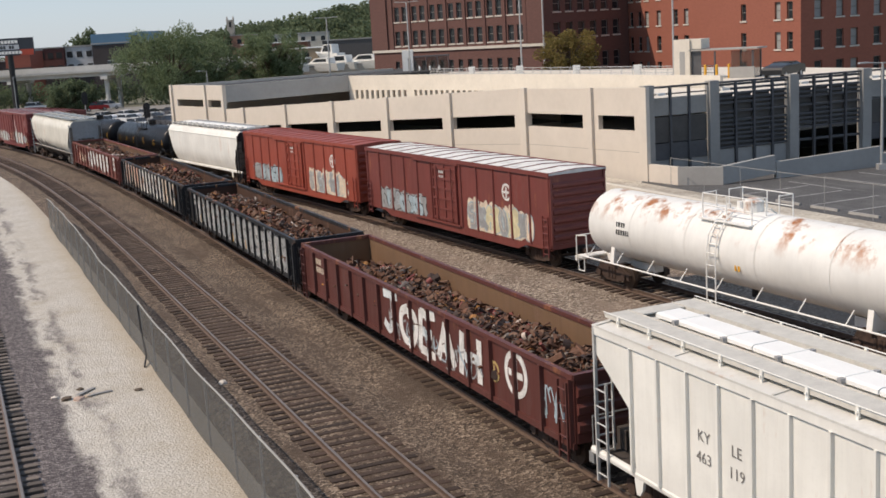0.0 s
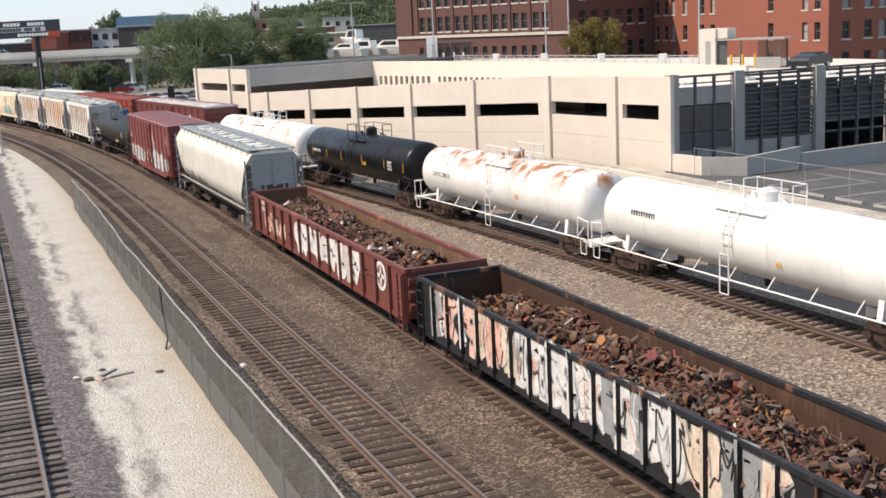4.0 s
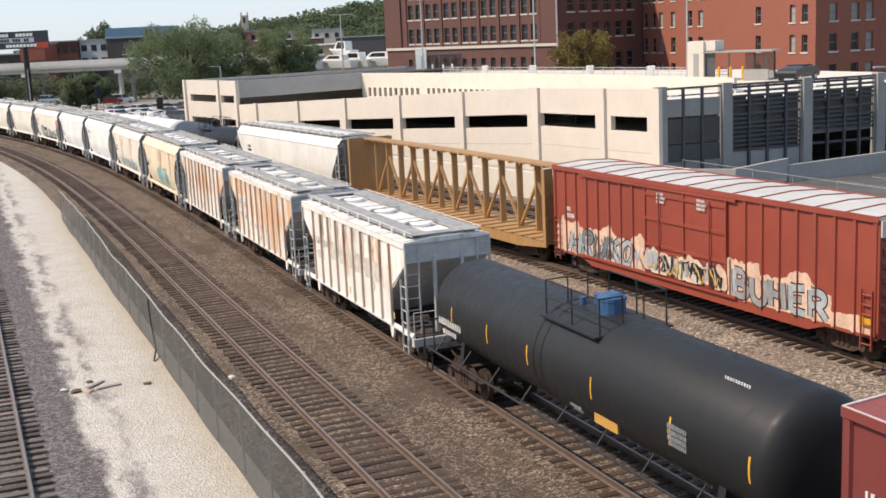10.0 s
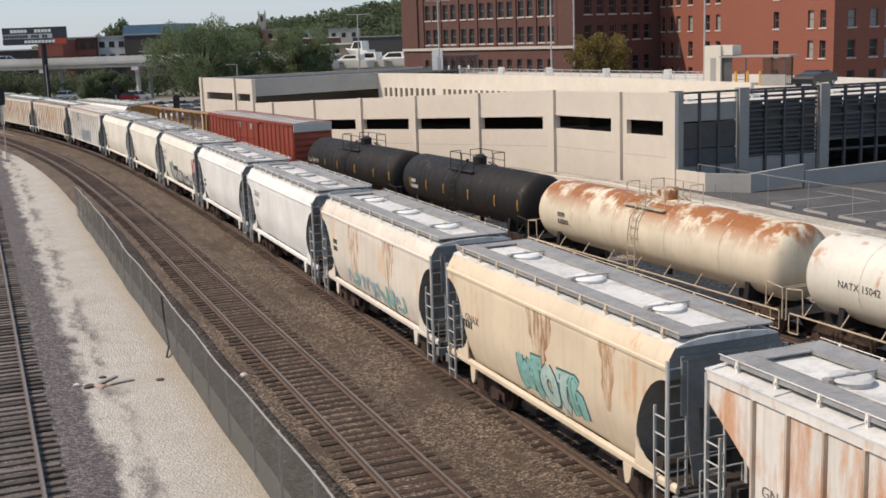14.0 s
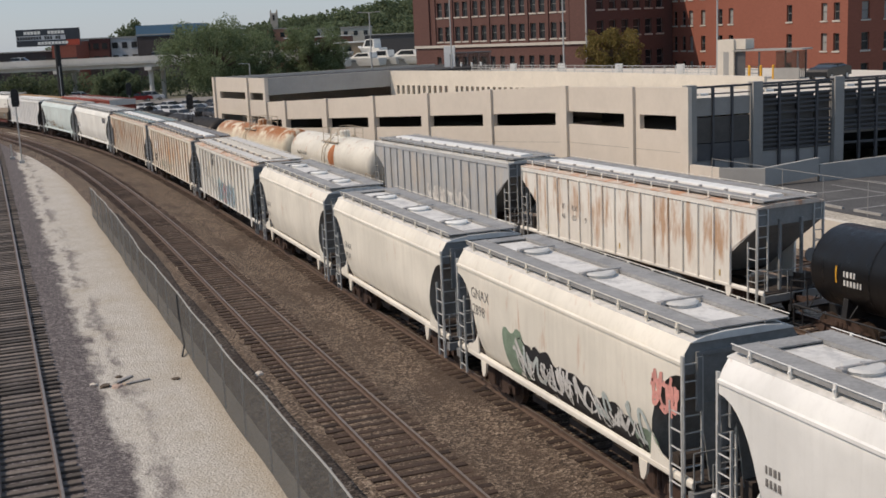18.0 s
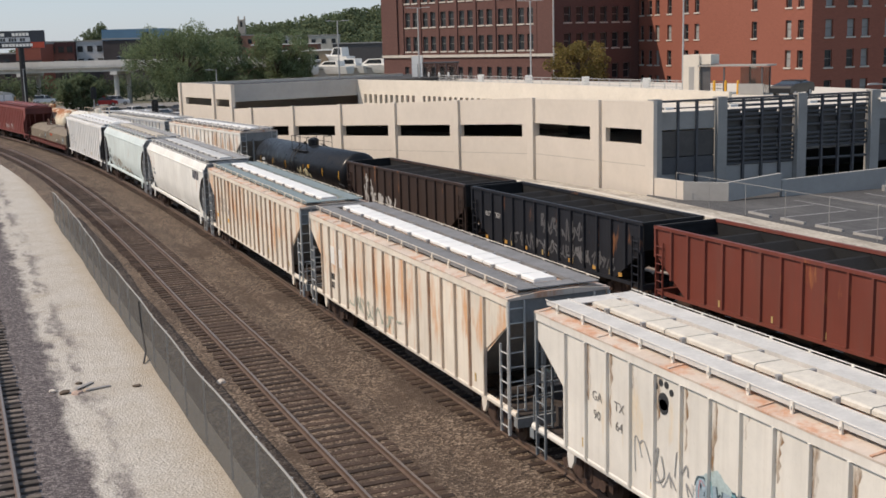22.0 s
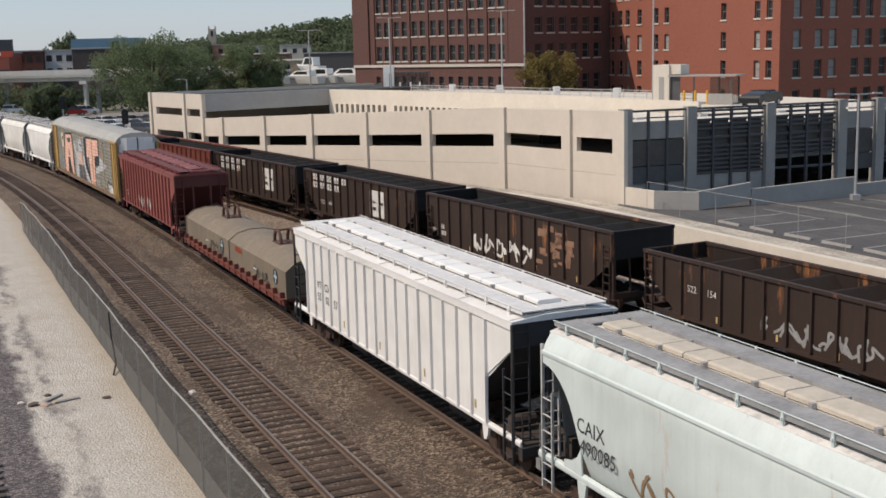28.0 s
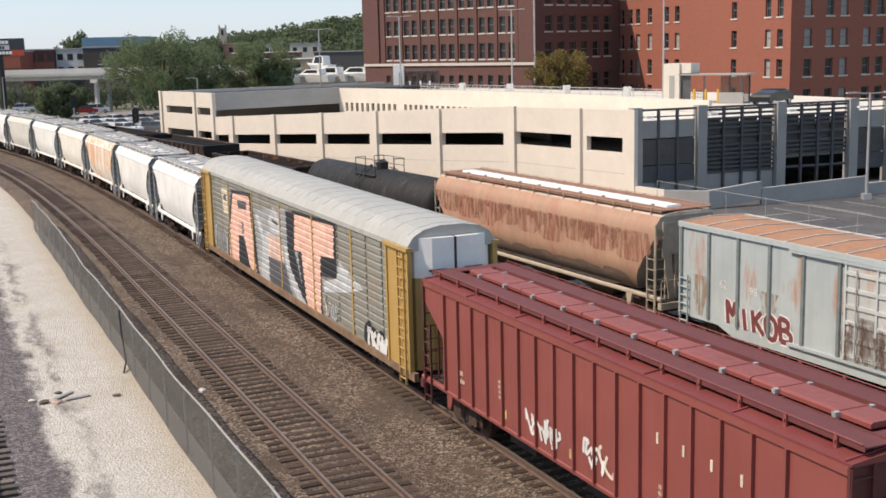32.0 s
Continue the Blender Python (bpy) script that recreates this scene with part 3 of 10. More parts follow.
def tag_word(car, word, x, y1, z0, z1, width, fills, edge, thick=0.2, lw=0.06, surf=None, ribs=None, cloud=None, glow=None, seed=1, lean=0.1):
    """A sprayed word with outlined strokes, read from y1 towards -y."""
    rnd = random.Random(seed)
    sp_ = Spray(x, [edge] + list(fills) + [cloud or edge, glow or edge], surf, ribs, z0 - 0.15, z1 + 0.35)
    nf = len(fills)
    y = y1
    total = width * len(word)
    if cloud:
        n = int(total / 0.4)
        for i in range(n + 3):
            sp_.blob(y1 + 0.4 - i * 0.4, (z0 + z1) / 2 + rnd.uniform(-0.12, 0.15), 0.45, (z1 - z0) * rnd.uniform(0.5, 0.66), 0, rnd.random(), 0.002 + 0.0002 * (i % 4), nf + 1)
    for k, ch in enumerate(word):
        w = width * rnd.uniform(0.8, 0.95)
        hh = (z1 - z0 - thick) * rnd.uniform(0.88, 1.05)
        zb = z0 + thick / 2 + rnd.uniform(-0.04, 0.08)
        put = [curve_through([(y - px * w - lean * (pz - 0.5), zb + pz * hh) for px, pz in ln], 5) for ln in GLYPH[ch]]
        step = 0.001 * (k % 3)
        if glow:
            for ln in put:
                sp_.ribbon(ln, thick + 4 * lw, 0.004 + step, nf + 2)
        for ln in put:
            sp_.ribbon(ln, thick + 2 * lw, 0.007 + step, 0)
        for ln in put:
            sp_.ribbon(ln, thick, 0.010 + step, 1 + rnd.randrange(nf))
        y -= width
    return sp_.done(car)


def spray(c):
    return plain("spray_%d_%d_%d" % tuple(int(v * 99) for v in c), c, 0.6, 0, 0.34, 2.2, 0.0)


S_WHITE, S_BLACK, S_SILVER = spray((0.64, 0.63, 0.60)), spray((0.02, 0.02, 0.022)), spray((0.29, 0.295, 0.295))
S_TEAL, S_BLUE, S_PINK, S_CREAM = spray((0.24, 0.47, 0.43)), spray((0.17, 0.26, 0.37)), spray((0.70, 0.42, 0.33)), spray((0.62, 0.52, 0.40))
S_RED, S_SKY, S_YEL, S_GREEN = spray((0.50, 0.15, 0.11)), spray((0.33, 0.42, 0.46)), spray((0.58, 0.52, 0.33)), spray((0.25, 0.36, 0.20))
S_MAROON = spray((0.17, 0.045, 0.045))


# ---------------------------------------------------------------- covered hopper, ribbed sides
def roof_fittings(car, half, zt, deck, hatch, hatch_mat, walk_mat, supports=True, edge=1.5, stay_mat=None):
    """Grated running boards along both edges of the roof, on upright brackets, hatches between them."""
    ln = half - 0.30
    xo, xi = edge - 0.06, edge - 0.70
    def board():
        mb = MB()
        mb.prism([(-0.315, -0.045), (-0.315, 0.05), (-0.30, 0.05), (-0.30, 0.03), (0.30, 0.03), (0.30, 0.05), (0.315, 0.05), (0.315, -0.045), (0.30, -0.045), (0.30, 0.0), (-0.30, 0.0), (-0.30, -0.045)], "y", -ln, ln)
        return mb.mesh("running_board", [walk_mat])
    bm_ = shared(("board", round(half, 2), walk_mat.name), board)
    for sx in (-1, 1):
        part("running_board", bm_, car, "grated steel running board", pose(sx * (xo + xi) / 2, 0, zt + deck))
    def crossover():
        return MB().box(-xi, xi, -0.26, 0.26, 0.0, 0.03).mesh("end_walk", [walk_mat])
    cw = shared(("crossover", round(edge, 2), walk_mat.name), crossover)
    for sy in (-1, 1):
        part("end_walk", cw, car, "grated cross walk", pose(0, sy * (ln - 0.28), zt + deck))
    if supports:
        sm_ = stay_mat or M_LADDER
        def stay():
            mb = MB()
            mb.box(-0.02, 0.02, -0.035, 0.035, -0.30, 0.10)
            mb.box(-0.30, 0.05, -0.02, 0.02, -0.05, -0.005)
            return mb.mesh("bracket", [sm_])
        st_ = shared(("stay", sm_.name), stay)
        n = max(7, int(half * 2 / 1.25))
        for sx in (-1, 1):
            for i in range(n):
                part("bracket", st_, car, "", pose(sx * (xo + 0.02), -ln + (i + 0.5) * 2 * ln / n, zt + deck, 0, 0, 0 if sx > 0 else 180))
        rail = shared(("edge_rail", round(half, 2), sm_.name), lambda: MB().tube((0, -ln, 0), (0, ln, 0), 0.012, 5).mesh("edge_rail", [sm_]))
        for sx in (-1, 1):
            part("edge_rail", rail, car, "", pose(sx * (xo + 0.02), 0, zt + deck + 0.09))
    if hatch == "trough":
        n = 4 if half < 8 else 5
        seg = 2 * (ln - 0.75) / n
        def cover():
            mb = MB()
            mb.prism([(-0.36, 0), (-0.36, 0.08), (-0.30, 0.11), (0.30, 0.11), (0.36, 0.08), (0.36, 0)], "y", -seg / 2 + 0.02, seg / 2 - 0.02)
            for k in range(2):
                y = -seg / 2 + (k + 0.5) * seg / 2
                mb.box(-0.33, 0.33, y - 0.02, y + 0.02, 0.11, 0.122)
                for sx in (-1, 1):
                    mb.box(sx * 0.41 - 0.06, sx * 0.41 + 0.06, y - 0.05, y + 0.05, -0.02, 0.10, 1)
            return mb.mesh("hatch_cover", [hatch_mat, M_COLDGREY])
        cm = shared(("trough", round(seg, 2), hatch_mat.name), cover)
        for i in range(n):
            part("hatch_cover", cm, car, "long trough hatch cover", pose(0, -ln + 0.75 + (i + 0.5) * seg, zt + deck - 0.02))
    else:
        n = hatch
        def lid():
            mb = MB()
            mb.tube((0, 0, -0.10), (0, 0, 0.05), 0.40, 20)
            mb.tube((0, 0, 0.05), (0, 0, 0.10), 0.44, 20, 0, 0.38)
            mb.box(-0.50, 0.62, -0.035, 0.035, 0.095, 0.13, 1)
            mb.box(-0.58, -0.46, -0.09, 0.09, -0.08, 0.11, 1)
            mb.tube((0, 0, 0.10), (0, 0, 0.15), 0.07, 8, 1)
            return mb.mesh("hatch", [hatch_mat, M_COLDGREY])
        cm = shared(("lid", hatch_mat.name), lid)
        for i in range(n):
            part("hatch", cm, car, "round roof hatch", pose(0, -ln + 0.5 + (i + 0.5) * 2 * (ln - 0.5) / n, zt + deck - 0.02))


def end_fittings(car, half, zt, mat, inset=0.45, top=3.6):
    """Ladders at the corners, end sills and platforms of a hopper; inset: from the end sill to the body's end."""
    rung = M_LADDER if mat is M_ENDGREY else mat
    h = half - inset
    lad = shared(("ladder", rung.name), lambda: m_ladder(2.45, 0.46, 6, rung, 0.02))
    elad = shared(("eladder", round(zt, 2), rung.name), lambda: m_ladder(zt - 1.0, 0.46, 8, rung, 0.02))
    stile = shared(("stile", round(zt, 2), rung.name), lambda: MB().box(-0.035, 0.035, -0.035, 0.035, 0.5, zt - 0.02).mesh("corner_stile", [rung]))
    for sx in (-1, 1):
        for sy in (-1, 1):
            part("corner_stile", stile, car, "", pose(sx * 1.53, sy * (h + 0.03), 0))
            part("ladder", lad, car, "", pose(sx * 1.55, sy * (h + 0.03) - (0.48 if sy > 0 else 0), 0.5))
            part("end_ladder", elad, car, "", Matrix.Translation((sx * 1.53, sy * (h + 0.06), 0.98)) @ pose(0, 0, 0, 0, 0, 90 if sx > 0 else -90))
    def frame_mesh():
        mb = MB()
        mb.box(-1.52, 1.52, -0.10, 0.12, 0.82, 1.08)
        for sx in (-1, 1):
            mb.box(sx * 0.5 - 0.05, sx * 0.5 + 0.05, -0.35, -0.25, 1.0, top + 0.2)
        mb.tube((-1.45, 0.02, 1.95), (1.45, 0.02, 1.95), 0.02, 5)
        for x in (-1.45, -0.4, 0.4, 1.45):
            mb.tube((x, 0.02, 1.05), (x, 0.02, 1.95), 0.02, 5)
        return mb.mesh("end_sill", [mat])
    fm = shared(("endframe", round(zt, 2), mat.name), frame_mesh)
    pm = shared(("endplat", round(inset, 2)), lambda: MB().box(-1.42, 1.42, -1.9, 0.0, 1.08, 1.13).box(-0.9, -0.35, -0.55, -0.15, 1.13, 1.65).tube((0.5, -1.1, 1.4), (1.2, -1.1, 1.4), 0.17, 10).mesh("end_platform", [M_GRIMESHADE]))
    wh = shared(("brakewheel", mat.name), lambda: MB().tube((0, 0.0, 0), (0, 0.05, 0), 0.26, 16).mesh("brake_wheel", [mat]))
    for sy in (-1, 1):
        turn = 0 if sy > 0 else 180
        part("end_sill", fm, car, "", pose(0, sy * (half - 0.12), 0, 0, 0, turn))
        part("end_platform", pm, car, "grimy end platform with brake gear, darkened for shade", pose(0, sy * (half - 0.12), 0, 0, 0, turn))
    part("brake_wheel", wh, car, "", pose(0.7, -half + 0.12, 2.35))


def under_hoppers(car, half, bays, zb=1.3):
    span = (half - 3.2) * 2
    w = span / bays
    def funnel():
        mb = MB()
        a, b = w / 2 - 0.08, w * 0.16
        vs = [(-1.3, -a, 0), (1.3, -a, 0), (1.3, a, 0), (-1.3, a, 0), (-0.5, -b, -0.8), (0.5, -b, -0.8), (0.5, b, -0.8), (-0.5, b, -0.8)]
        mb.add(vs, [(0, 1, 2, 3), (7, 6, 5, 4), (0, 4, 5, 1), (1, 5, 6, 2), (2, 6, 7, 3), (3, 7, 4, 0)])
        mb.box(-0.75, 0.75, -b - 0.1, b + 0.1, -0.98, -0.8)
        return mb.mesh("hopper_bay", [M_GRIMESHADE])
    fm = shared(("funnel", round(w, 2)), funnel)
    for i in range(bays):
        part("hopper_bay", fm, car, "", pose(0, -span / 2 + (i + 0.5) * w, zb))


def sills(car, half, mat, z=1.12, deep=0.16, out=1.47):
    def sill():
        mb = MB()
        mb.prism([(-0.04, 0.0), (-0.055, 0.04), (-0.055, deep), (-0.02, deep + 0.05), (0.04, deep + 0.06), (0.04, 0.0)], "y", -half + 0.1, half - 0.1)
        return mb.mesh("side_sill", [mat])
    sm = shared(("sill", round(half, 2), mat.name, deep), sill)
    web = shared(("jackpad", mat.name), lambda: MB().prism([(-0.22, 1.16), (-0.16, 0.86), (-0.05, 0.70), (0.07, 0.70), (0.12, 0.86), (0.16, 1.16)], "x", -0.035, 0.035).mesh("jack_pad", [mat]))
    for sx in (-1, 1):
        part("side_sill", sm, car, "", pose(sx * out, 0, z, 0, 0, 0 if sx < 0 else 180))
        for sy in (-1, 1):
            part("jack_pad", web, car, "", pose(sx * 1.48, sy * (half - 2.1), 0))
    cm = shared(("csill", round(half, 2)), lambda: MB().box(-0.2, 0.2, -half, half, 0.70, 1.05).mesh("centre_sill", [M_BLACK]))
    part("centre_sill", cm, car)


def ribbed_hopper(m, half, body, roofm, hatch, hatchm, label, endm=None, zt=4.2, ribs=14, bays=3, cut=1.45, sillm=None, walkm=None, ribm=None):
    """Upright ribbed side sheets round a slope-ended hopper; each side's upper corner runs out to the end as a gusset."""
    car = thing("covered_hopper_car", m, label, "hopper car", "freight train")
    endm = endm or M_ENDGREY
    walkm = walkm or M_WALK
    ribm = ribm or body
    inset = 0.47
    h = half - inset
    zl, zm, zb = 3.55, 2.55, 1.2
    def bodymesh():
        mb = MB()
        mb.prism([(-h, zt), (-h, zl), (-h + 3.1, zb), (h - 3.1, zb), (h, zl), (h, zt)], "x", -1.47, 1.47)
        # end and slope faces take endm, whose tone carries their shade
        for i, f in enumerate(mb.f):
            zs = {round(mb.v[k][2], 3) for k in f}
            if len(f) == 4 and zs != {zb}:
                mb.m[i] = 1
        return mb.mesh("body", [body, endm])
    part("body", shared(("rbody", round(half, 2), round(zt, 2), body.name, endm.name), bodymesh), car)
    sheet = shared(("rsheet", round(half, 2), round(zt, 2), body.name, cut), lambda: MB().prism([(-h, zt), (-h, zl), (-h + cut, zm), (-h + cut + 0.08, zb), (h - cut - 0.08, zb), (h - cut, zm), (h, zl), (h, zt)], "x", -0.015, 0.015).mesh("side_sheet", [body]))
    chord = shared(("rchord", round(half, 2), body.name), lambda: MB().box(-0.05, 0.0, -h - 0.02, h + 0.02, -0.16, 0.02).mesh("top_chord", [body]))
    for sx in (-1, 1):
        part("side_sheet", sheet, car, "", pose(sx * 1.487, 0, 0))
        part("top_chord", chord, car, "", pose(sx * 1.502, 0, zt, 0, 0, 0 if sx < 0 else 180))
    def roofmesh():
        mb = MB()
        mb.prism([(-1.56, zt + 0.02), (-1.56, zt + 0.06), (-0.6, zt + 0.16), (0.6, zt + 0.16), (1.56, zt + 0.06), (1.56, zt + 0.02), (1.505, zt + 0.003), (-1.505, zt + 0.003)], "y", -h - 0.08, h + 0.08)
        return mb.mesh("roof", [roofm])
    part("roof", shared(("rroof", round(half, 2), round(zt, 2), roofm.name), roofmesh), car)
    seam = shared(("rseam", round(zt, 2), roofm.name), lambda: MB().prism([(-1.54, zt + 0.066), (-0.6, zt + 0.163), (0.6, zt + 0.163), (1.54, zt + 0.066), (1.54, zt + 0.09), (0.6, zt + 0.188), (-0.6, zt + 0.188), (-1.54, zt + 0.09)], "y", -0.03, 0.03).mesh("roof_seam", [roofm]))
    for i in range(7):
        part("roof_seam", seam, car, "", pose(0, -h + 0.1 + i * (2 * h - 0.2) / 6, 0))
    ys = rib_places(half, inset, ribs, cut)
    rm = shared(("rib", round(zt, 2), ribm.name), lambda: MB().prism([(-0.034, 0), (-0.03, -0.085), (0.03, -0.085), (0.034, 0)], "z", zb, zt - 0.16).mesh("rib", [ribm]))
    for sx in (-1, 1):
        for y in ys:
            part("rib", rm, car, "", pose(sx * 1.50, y, 0, 0, 0, -90 if sx < 0 else 90))
    roof_fittings(car, half - 0.15, zt, 0.24, hatch, hatchm, walkm, edge=1.30, stay_mat=body)
    end_fittings(car, half, zt, endm, inset, zl)
    under_hoppers(car, half, bays)
    reflectors(car, -1.506, [half * k for k in (-0.72, -0.36, 0.02, 0.38, 0.7)], 1.42)
    sills(car, half, sillm or body, 1.08, 0.10)
    running_gear(car, half)
    return car


def rib_places(half, inset, ribs, cut=1.45):
    """Ribs stand from gusset to gusset."""
    e = half - inset - cut - 0.02
    return [-e + 2 * e * i / (ribs - 1) for i in range(ribs)]


# ---------------------------------------------------------------- covered hopper, smooth curved sides
def side_curve(z, w=1.54):
    """Half width of the smooth hopper's shell at a height."""
    if z < 2.5:
        return w - 0.30 * ((2.5 - z) / 1.3) ** 2
    if z < 3.9:
        return w
    return w - 0.30 * ((z - 3.9) / 0.5) ** 1.25


def smooth_hopper(m, half, body, roofm, hatch, hatchm, label, endm=None, zt=4.32, bays=3, cut=1.35, sillm=None, walkm=None, fascia=True, tuck=0.0, bow=2.0, rise=2.35, deep=0.13, sill_at=(1.45, 1.15)):
    car = thing("covered_hopper_car", m, label, "hopper car", "freight train")
    endm = endm or M_ENDGREY
    walkm = walkm or M_WALK
    inset = 0.42
    h = half - inset
    def bodymesh():
        mb = MB()
        steps = (0.15, 0.3, 0.45, 0.6, 0.72, 0.82, 0.9, 0.95, 0.98, 1.0)
        ys = [-h] + [-h + cut * k for k in steps] + [0] + [h - cut * k for k in steps[::-1]] + [h]
        nz = 13
        vs = []
        for y in ys:
            d = h - abs(y)
            f = min(1, d / cut)
            low = 1.25 + rise * max(0.0, 1 - f ** bow) ** (0.5 if bow > 1.2 else 1.0)
            col = []
            for j in range(nz):
                z = low + (zt - low) * j / (nz - 1)
                col.append((side_curve(z) - tuck * max(0.0, (2.3 - z) / 1.1) ** 1.5, z))
            vs += [(-x, y, z) for x, z in col] + [(x, y, z) for x, z in col[::-1]]
        n = 2 * nz
        fs = [(i * n + j, i * n + (j + 1) % n, (i + 1) * n + (j + 1) % n, (i + 1) * n + j) for i in range(len(ys) - 1) for j in range(n)]
        mb.add(vs, [f[::-1] for f in fs])
        # underside slopes get the grey that is darkened for shade
        for i in range(len(ys) - 1):
            mb.m[i * n + n - 1] = 2
        mb.add(vs[:n], [tuple(range(n))], 1)
        mb.add(vs[-n:], [tuple(range(n))[::-1]], 1)
        return mb.mesh("body", [body, endm, M_SLOPE], True, 35)
    part("body", shared(("sbody", round(half, 2), round(zt, 2), body.name, cut, endm.name, tuck, bow, rise), bodymesh), car)
    def roofmesh():
        mb = MB()
        e = side_curve(zt)
        arc = [(-e - 0.005, zt - 0.02), (-e - 0.005, zt + 0.01), (-1.0, zt + 0.09), (-0.5, zt + 0.14), (0.5, zt + 0.14), (1.0, zt + 0.09), (e + 0.005, zt + 0.01), (e + 0.005, zt - 0.02)]
        mb.prism(arc, "y", -h - 0.06, h + 0.06)
        return mb.mesh("roof", [roofm])
    part("roof", shared(("sroof", round(half, 2), round(zt, 2), roofm.name), roofmesh), car)
    if fascia:
        fm = shared(("fascia", round(half, 2), round(zt, 2), body.name), lambda: MB().prism([(0, -0.06), (-0.045, -0.05), (-0.045, 0.02), (0, 0.05)], "y", -h, h).mesh("roof_flange", [body]))
        part("roof_flange", fm, car, "", pose(-side_curve(3.88) + 0.01, 0, 3.88))
        part("roof_flange", fm, car, "", pose(side_curve(3.88) - 0.01, 0, 3.88, 0, 0, 180))
    roof_fittings(car, half - 0.12, zt, 0.19, hatch, hatchm, walkm, edge=1.28, stay_mat=body)
    end_fittings(car, half, zt - 0.25, endm, inset, 1.25 + rise)
    under_hoppers(car, half, bays)
    sills(car, half, sillm or body, sill_at[1], deep, sill_at[0])
    def sheet():
        mb = MB().box(-1.2, 1.2, 0.0, 0.02, 2.9, zt - 0.22).box(-1.22, 1.22, 0.02, 0.07, zt - 0.32, zt - 0.22).box(-1.2, 1.2, 0.02, 0.05, 2.9, 2.97)
        for x in (-1.16, 0.0, 1.16):
            mb.box(x - 0.06, x + 0.06, 0.02, 0.10, 2.8, zt - 0.32)
        for sx in (-1, 1):
            mb.prism([(sx * 0.75, 2.9), (sx * 1.1, 2.9), (sx * 0.85, 1.1), (sx * 0.55, 1.1)], "y", -0.02, 0.02)
        return mb.mesh("end_sheet", [endm])
    es = shared(("endsheet", round(zt, 2), endm.name), sheet)
    for sy in (-1, 1):
        part("end_sheet", es, car, "framed upright end sheet", pose(0, sy * (h + 0.02), 0, 0, 0, 0 if sy > 0 else 180))
    gusset = shared(("gusset", (sillm or body).name), lambda: MB().prism([(0, 1.3), (0.06, 1.95), (0.2, 1.72), (0.45, 1.55), (0.8, 1.47), (0.8, 1.3)], "x", -0.02, 0.02).mesh("gusset", [sillm or body]))
    if bow > 1.2:
        for sx in (-1, 1):
            for sy in (-1, 1):
                part("gusset", gusset, car, "", pose(sx * 1.48, sy * (h - cut), 0, 0, 0, 0 if sy > 0 else 180))
    running_gear(car, half)
    return car


